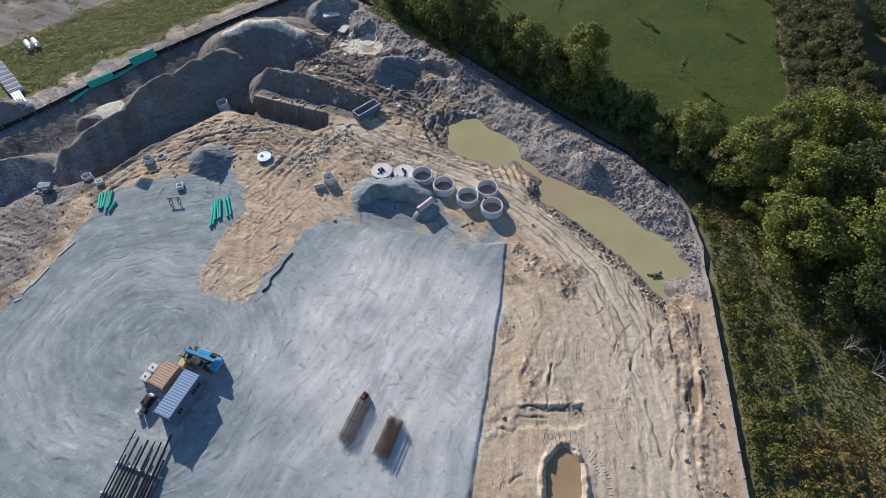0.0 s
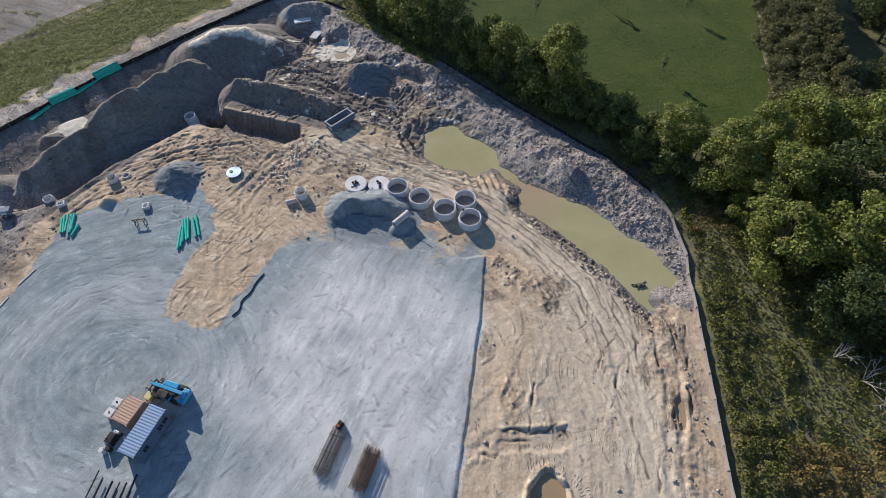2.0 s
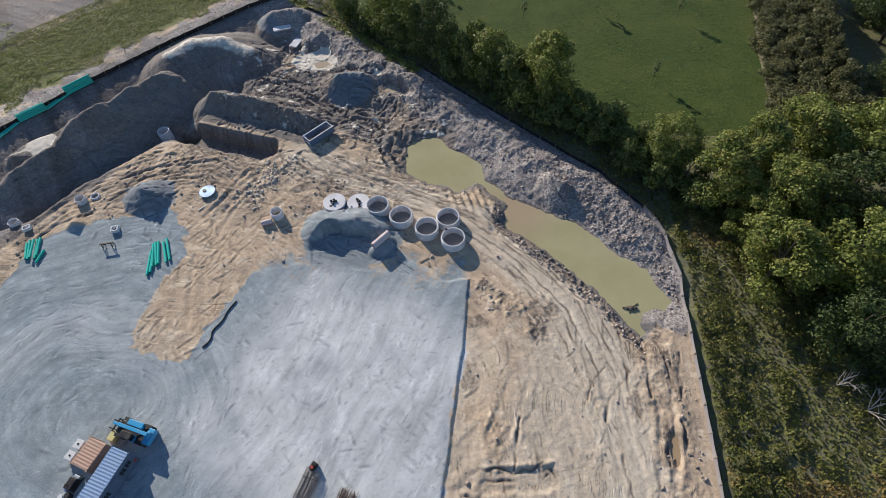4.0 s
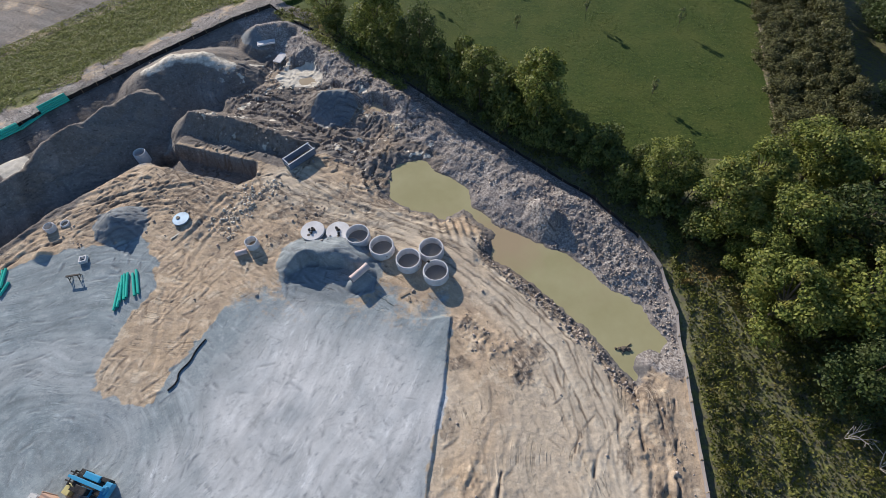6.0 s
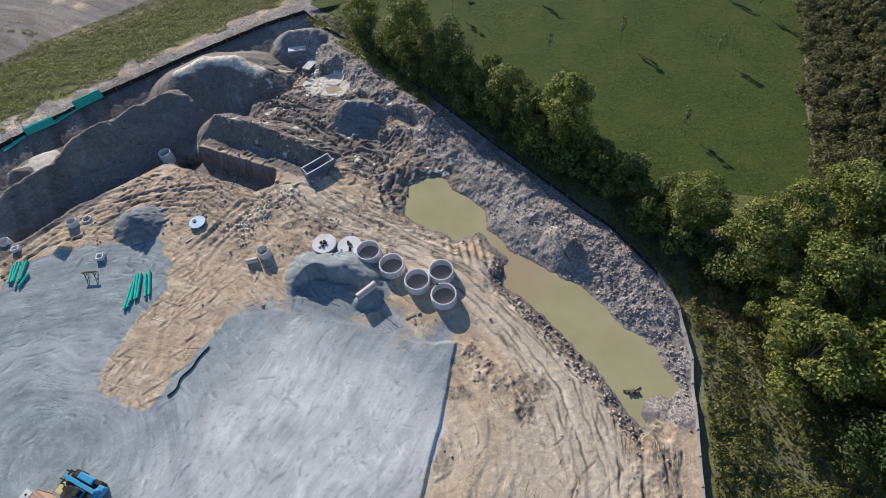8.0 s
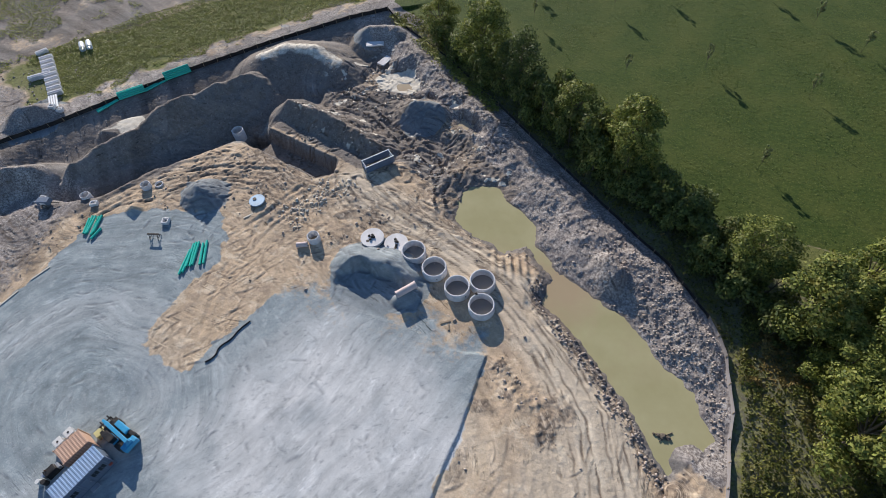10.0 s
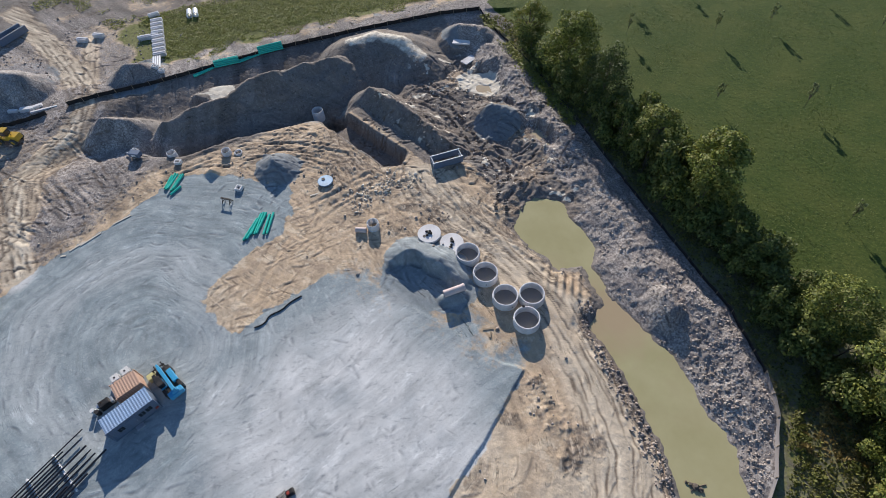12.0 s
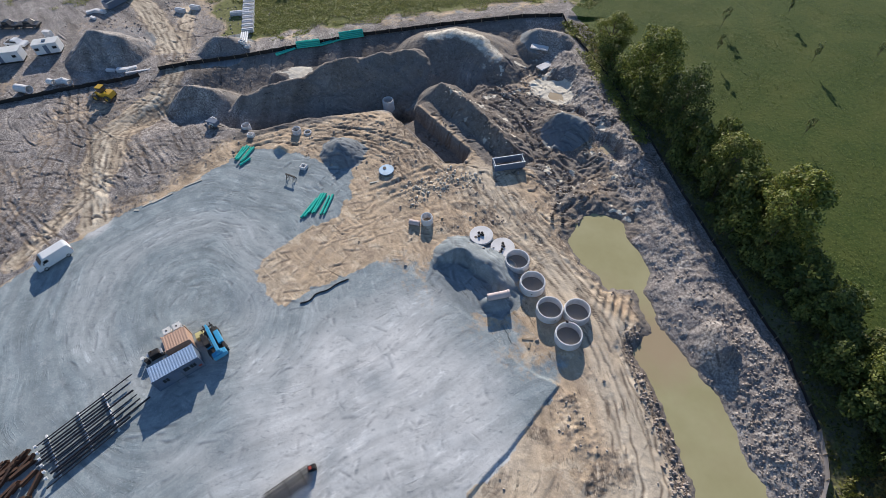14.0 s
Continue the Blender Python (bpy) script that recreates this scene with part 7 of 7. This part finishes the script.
def van(x, y, turn):
    ob = thing("van", stand(x, y, turn), "white cargo van parked at the gravel edge", "van")
    part("body", shaped_body([(-2.75, 0.4), (-2.78, 1.2), (-2.6, 2.15), (-2.3, 2.25), (1.1, 2.25), (1.35, 2.12), (2.05, 1.32), (2.65, 1.1), (2.78, 0.8), (2.75, 0.4)], 1.0, 0.14), WHITE, ob)
    part("windscreen", boxes(((-0.02, -0.82, -0.45), (0.02, 0.82, 0.45)), bevel=0.005), GLASS, ob, "dark windscreen").matrix_basis = pose(1.745, 0, 1.74, 0, -41, 0)
    for v in (-1, 1):
        part("side_window", boxes(((0.75, v * 0.955 - 0.02, 1.35), (1.45, v * 0.955 + 0.02, 1.85)), bevel=0.005), GLASS, ob, "dark side window")
        part("mirror", boxes(((1.5, v * 1.1 - 0.1, 1.3), (1.65, v * 1.1 + 0.1, 1.55)), bevel=0.03), BLACK_STEEL, ob)
        part("headlight", boxes(((2.62, v * 0.75 - 0.17, 0.8), (2.78, v * 0.75 + 0.17, 1.0)), bevel=0.02), WHITE_PLASTIC, ob)
        part("tail_light", boxes(((-2.82, v * 0.88 - 0.06, 0.9), (-2.72, v * 0.88 + 0.06, 1.4)), bevel=0.01), RED, ob)
    part("bumper", boxes(((2.7, -0.92, 0.35), (2.86, 0.92, 0.62)), bevel=0.03), BLACK_STEEL, ob)
    for u in (-1.75, 1.75):
        for v in (-0.88, 0.88):
            wheel(ob, u, v, 0.36, 0.26)
    return ob


van(-68.1, 14.9, -92)


def pickup(x, y, turn, paint, label):
    ob = thing("pickup_truck", stand(x, y, turn), label, "pickup truck", "parked pickups")
    part("body", shaped_body([(-2.7, 0.5), (-2.72, 1.1), (0.95, 1.1), (2.5, 1.05), (2.7, 0.9), (2.7, 0.5)], 0.97), paint, ob)
    cab = part("cab", shaped_body([(-0.9, 1.08), (-0.75, 1.75), (-0.5, 1.85), (0.6, 1.85), (1.35, 1.08)], 0.9, 0.2), paint, ob)
    part("window_band", boxes(((-0.7, -0.86, 1.2), (0.85, 0.86, 1.62)), bevel=0.05), GLASS, cab, "dark windows")
    part("bed_floor", boxes(((-2.55, -0.8, 1.09), (-1.0, 0.8, 1.115))), BLACK_STEEL, ob, "dark open cargo bed")
    for u in (-1.7, 1.75):
        for v in (-0.86, 0.86):
            wheel(ob, u, v, 0.4, 0.27)


pickup(-149.6, 40.0, 35, plain("dark_car_paint", (0.03, 0.035, 0.045), 0.3, 0.2, 0.2), "dark pickup truck parked on the bare yard")
pickup(-145.4, 43.4, 38, plain("charcoal_car_paint", (0.06, 0.06, 0.065), 0.3, 0.2, 0.2), "charcoal pickup truck parked on the bare yard")
pickup(-139.0, 37.8, 30, WHITE, "white pickup truck parked behind a site trailer")


def site_trailer(x, y, turn, length, label):
    ob = thing("site_trailer", stand(x, y, turn), label, "site trailer", "site trailers")
    part("body", boxes(((-length / 2, -1.3, 0.45), (length / 2, 1.3, 2.75)), bevel=0.05), WHITE, ob)
    roof = part("roof", boxes(((-length / 2 - 0.08, -1.36, 2.76), (length / 2 + 0.08, 1.36, 2.86)), bevel=0.03), WHITE_PLASTIC, ob)
    part("roof_vent", boxes(((-0.5, -0.35, 2.86), (0.3, 0.35, 3.1)), bevel=0.04), GREY_WALL, roof)
    part("door", boxes(((-0.4, -1.36, 0.5), (0.5, -1.31, 2.45)), bevel=0.01), GREY_WALL, ob)
    for u in (-length * 0.36, length * 0.36):
        win = part("window", boxes(((u - 0.5, -1.36, 1.4), (u + 0.5, -1.31, 2.1)), bevel=0.01), GALV, ob)
        part("pane", boxes(((u - 0.42, -1.38, 1.47), (u + 0.42, -1.362, 2.03))), GLASS, win)
    part("skirt", boxes(((-length / 2 + 0.2, -1.2, 0.05), (length / 2 - 0.2, 1.2, 0.45))), BLACK_STEEL, ob)


site_trailer(-129.6, 41.6, 52, 5.4, "white site office trailer with a dark window")
site_trailer(-134.6, 33.2, 50, 9.0, "long white site office trailer with a dark window")


def wheel_loader(x, y, turn):
    ob = thing("wheel_loader", stand(x, y, turn), "yellow wheel loader with a grey bucket parked on dirt", "wheel loader")
    part("rear_body", boxes(((-2.6, -0.85, 0.8), (-0.5, 0.85, 1.9)), bevel=0.12), YELLOW_PAINT, ob)
    part("front_frame", boxes(((-0.5, -0.6, 0.7), (1.4, 0.6, 1.3)), bevel=0.08), YELLOW_PAINT, ob)
    cab = part("cab", boxes(((-0.9, -0.65, 1.9), (0.35, 0.65, 2.9)), bevel=0.06), GLASS, ob, "dark glazed cab")
    part("cab_roof", boxes(((-0.95, -0.7, 2.9), (0.4, 0.7, 3.02)), bevel=0.05), YELLOW_PAINT, cab)
    for v in (-0.45, 0.45):
        part("lift_arm", rods(((0.5, v, 1.6), (2.5, v, 0.7), 0.12)), YELLOW_PAINT, ob)
    bm = boxes(((2.4, -1.3, 0.05), (3.3, 1.3, 0.13)), ((2.4, -1.3, 0.13), (2.5, 1.3, 1.05)), ((2.5, -1.3, 0.13), (3.2, -1.22, 0.8)), ((2.5, 1.22, 0.13), (3.2, 1.3, 0.8)), bevel=0.015)
    part("bucket", bm, GALV, ob, "worn grey bucket")
    part("exhaust", rods(((-1.6, 0.3, 1.9), (-1.6, 0.3, 2.6), 0.07)), BLACK_STEEL, ob)
    for u in (-1.6, 1.2):
        for v in (-1.0, 1.0):
            wheel(ob, u, v, 0.72, 0.5, YELLOW_PAINT)


wheel_loader(-102.2, 40.8, 205)

pump = thing("pump_trailer", stand(-76.0, 50.0, 20), "grey pump set with pipes beside the pit", "pump")
part("body", boxes(((-1.1, -0.6, 0.4), (1.0, 0.6, 1.3)), bevel=0.08), GREY_WALL, pump)
part("panel", boxes(((-0.4, -0.66, 0.6), (0.4, -0.61, 1.1))), WHITE, pump, "white panel")
part("drawbar", rods(((1.0, 0, 0.5), (2.4, 0, 0.4), 0.07)), BLACK_STEEL, pump)
part("suction_pipe", rods(((-1.1, 0.2, 0.6), (-2.6, 0.6, 0.2), 0.12)), GALV, pump)
for v in (-0.7, 0.7):
    wheel(pump, 0.0, v, 0.38, 0.2)


# ---- stored blocks and crates behind the fence ----
for k in range(9):
    f = k / 8
    x, y = -110.6 + 12.2 * f, 84.0 - 9.4 * f
    b = thing("concrete_block", stand(x, y, 48), "grey precast concrete block in a long stored row", "concrete block", "stored block row")
    part("block", boxes(((-1.35, -0.52, 0.0), (1.35, 0.52, 0.95)), bevel=0.04), CONCRETE, b)
    part("keyway", boxes(((-1.3, -0.12, 0.95), (1.3, 0.12, 1.06)), bevel=0.02), CONCRETE_PALE, b)
for x, y, a in ((-107.4, 77.6, 48), (-106.0, 79.0, 48), (-118.4, 73.2, 20), (-120.4, 70.2, 20), (-113.6, 85.6, 60)):
    b = thing("concrete_block", stand(x, y, a), "grey precast concrete block set down on bare ground", "concrete block", "loose blocks")
    part("block", boxes(((-1.3, -0.5, 0.0), (1.3, 0.5, 0.9)), bevel=0.04), CONCRETE, b)
    part("keyway", boxes(((-1.25, -0.12, 0.9), (1.25, 0.12, 1.0)), bevel=0.02), CONCRETE_PALE, b)
for k in range(4):
    p = new("white_pipe", bpy.data.meshes.new("white_pipe"))
    bm = lathe([(0.2, 0), (0.2, 4.6), (0.17, 4.6), (0.17, 0)], 12)
    bm.to_mesh(p.data)
    bm.free()
    p.data.materials.append(WHITE)
    p.matrix_basis = pose(-97.2 + 0.32 * k, 72.4 + 0.32 * k, ground_z(-95.4, 71.4) + 0.4, 0, 90, -40)
    tagged(p, "white plastic pipe laid beside others behind the fence", "pipe", "white pipes")
slab = thing("concrete_slab", stand(-40.6, 109.4, 20, 0.25), "pale concrete slab tilted on the dirt bank", "concrete slab")
part("slab", boxes(((-1.9, -0.8, 0), (1.9, 0.8, 0.3)), bevel=0.03), CONCRETE_PALE, slab)
slab_b = thing("concrete_slab", stand(-36.6, 106.6, 75, 0.1), "grey concrete slab leaning on the dirt bank", "concrete slab")
part("slab", boxes(((-2.4, -0.9, 0), (2.4, 0.9, 0.22)), bevel=0.03), CONCRETE, slab_b)
dumper = thing("roll_off_body", stand(-137.6, 63.0, 96), "long grey steel roll-off body standing on the yard", "skip")
part("floor", boxes(((-3.6, -1.15, 0.2), (3.6, 1.15, 0.32)), bevel=0.01), GREY_WALL, dumper)
for v in (-1, 1):
    side = part("side_wall", boxes(((-3.6, v * 1.15 - 0.05, 0.32), (3.6, v * 1.15 + 0.05, 1.75)), bevel=0.01), GREY_WALL, dumper)
    part("top_rail", boxes(((-3.65, v * 1.15 - 0.09, 1.75), (3.65, v * 1.15 + 0.09, 1.88)), bevel=0.02), GALV, side)
    for u in (-3.0, -2.0, -1.0, 0.0, 1.0, 2.0, 3.0):
        part("rib", boxes(((u - 0.06, v * 1.24 - 0.04, 0.3), (u + 0.06, v * 1.24 + 0.04, 1.74)), bevel=0.01), GREY_WALL, side)
part("end_wall", boxes(((-3.65, -1.1, 0.32), (-3.55, 1.1, 1.75)), bevel=0.01), GREY_WALL, dumper)
lump("scrap", dumper, 1.2, 0, 0.8, 0.8, 70, DARK_STEEL)
for x, y, a, n, w, h in ((-137.4, 57.6, 20, 1.6, 0.9, 0.7), (-139.2, 56.2, 70, 1.2, 0.9, 0.6), (-135.9, 55.0, 10, 0.9, 0.7, 0.5), (-104.8, 49.9, 52, 2.6, 0.45, 0.35), (-108.2, 48.2, 40, 1.4, 1.0, 0.7), (-107.2, 49.6, 60, 1.2, 0.8, 0.6), (-110.6, 46.4, 30, 1.0, 0.7, 0.5), (-137.1, 44.4, 30, 1.0, 1.0, 1.4)):
    b = thing("concrete_block", stand(x, y, a), "pale cast block set down among rubble", "concrete block", "yard blocks")
    part("block", boxes(((-n, -w / 2, -0.05), (n, w / 2, h)), bevel=0.05), CONCRETE_PALE, b)


# ---- silt fences ----
def silt_fence(line, spacing, high, fabric, label, skirt=0.0):
    """Stakes with sagging cloth between them, following the ground."""
    ob = tagged(new("silt_fence"), label, "fence")
    pts, run = [], 0.0
    for (ax, ay), (bx, by) in zip(line, line[1:]):
        n = max(1, round(math.hypot(bx - ax, by - ay) / spacing))
        pts += [(ax + (bx - ax) * k / n, ay + (by - ay) * k / n) for k in range(n)]
    pts.append(line[-1])
    stake = bmesh.new()
    box(stake, (-0.04, -0.04, -0.3), (0.04, 0.04, high + 0.18))
    stake_me = bpy.data.meshes.new("post")
    stake.to_mesh(stake_me)
    stake.free()
    stake_me.materials.append(TIMBER)
    rng = random.Random(len(pts))
    for k, (x, y) in enumerate(pts):
        p = new("post", stake_me)
        p.parent = ob
        p.matrix_basis = pose(x, y, ground_z(x, y), rng.uniform(-5, 5), rng.uniform(-5, 5), rng.uniform(0, 90))
        if k == 0:
            continue
        ax, ay = pts[k - 1]
        bm = bmesh.new()
        cols = []
        for s in range(6):
            f = s / 5
            px, py = ax + (x - ax) * f, ay + (y - ay) * f
            ex, ey = -(y - ay), x - ax
            n = math.hypot(ex, ey)
            gz = ground_z(px, py)
            sag = 0.12 * math.sin(math.pi * f)
            col = []
            for g in range(4):
                h = g / 3
                bulge = 0.10 * math.sin(math.pi * f) * math.sin(math.pi * h) + 0.06 - skirt * (1 - h) ** 2
                col.append(bm.verts.new((px + ex / n * bulge, py + ey / n * bulge, gz - 0.15 + (high + 0.15 - sag) * h)))
            cols.append(col)
        for c0, c1 in zip(cols, cols[1:]):
            for g in range(3):
                bm.faces.new((c0[g], c1[g], c1[g + 1], c0[g + 1]))
        bm.normal_update()
        bmesh.ops.solidify(bm, geom=list(bm.faces), thickness=0.03)
        part("fabric", bm, fabric, ob)


silt_fence(FENCE_N, 3.0, 0.95, FABRIC, "black fabric silt fence on timber stakes along the bank")
silt_fence([(-102.8, 49.2), (-107.5, 43.0), (-112.5, 36.0), (-119.5, 25.0), (-128.0, 12.0)], 3.0, 0.95, FABRIC, "black fabric silt fence on timber stakes beside the yard")
silt_fence(FENCE_E[:8], 3.2, 0.7, FABRIC, "dark fabric silt fence on timber stakes under the trees")
silt_fence(FENCE_E[7:], 3.0, 0.75, FABRIC_GREY, "dusty grey silt fence on stakes along weeds", 0.2)
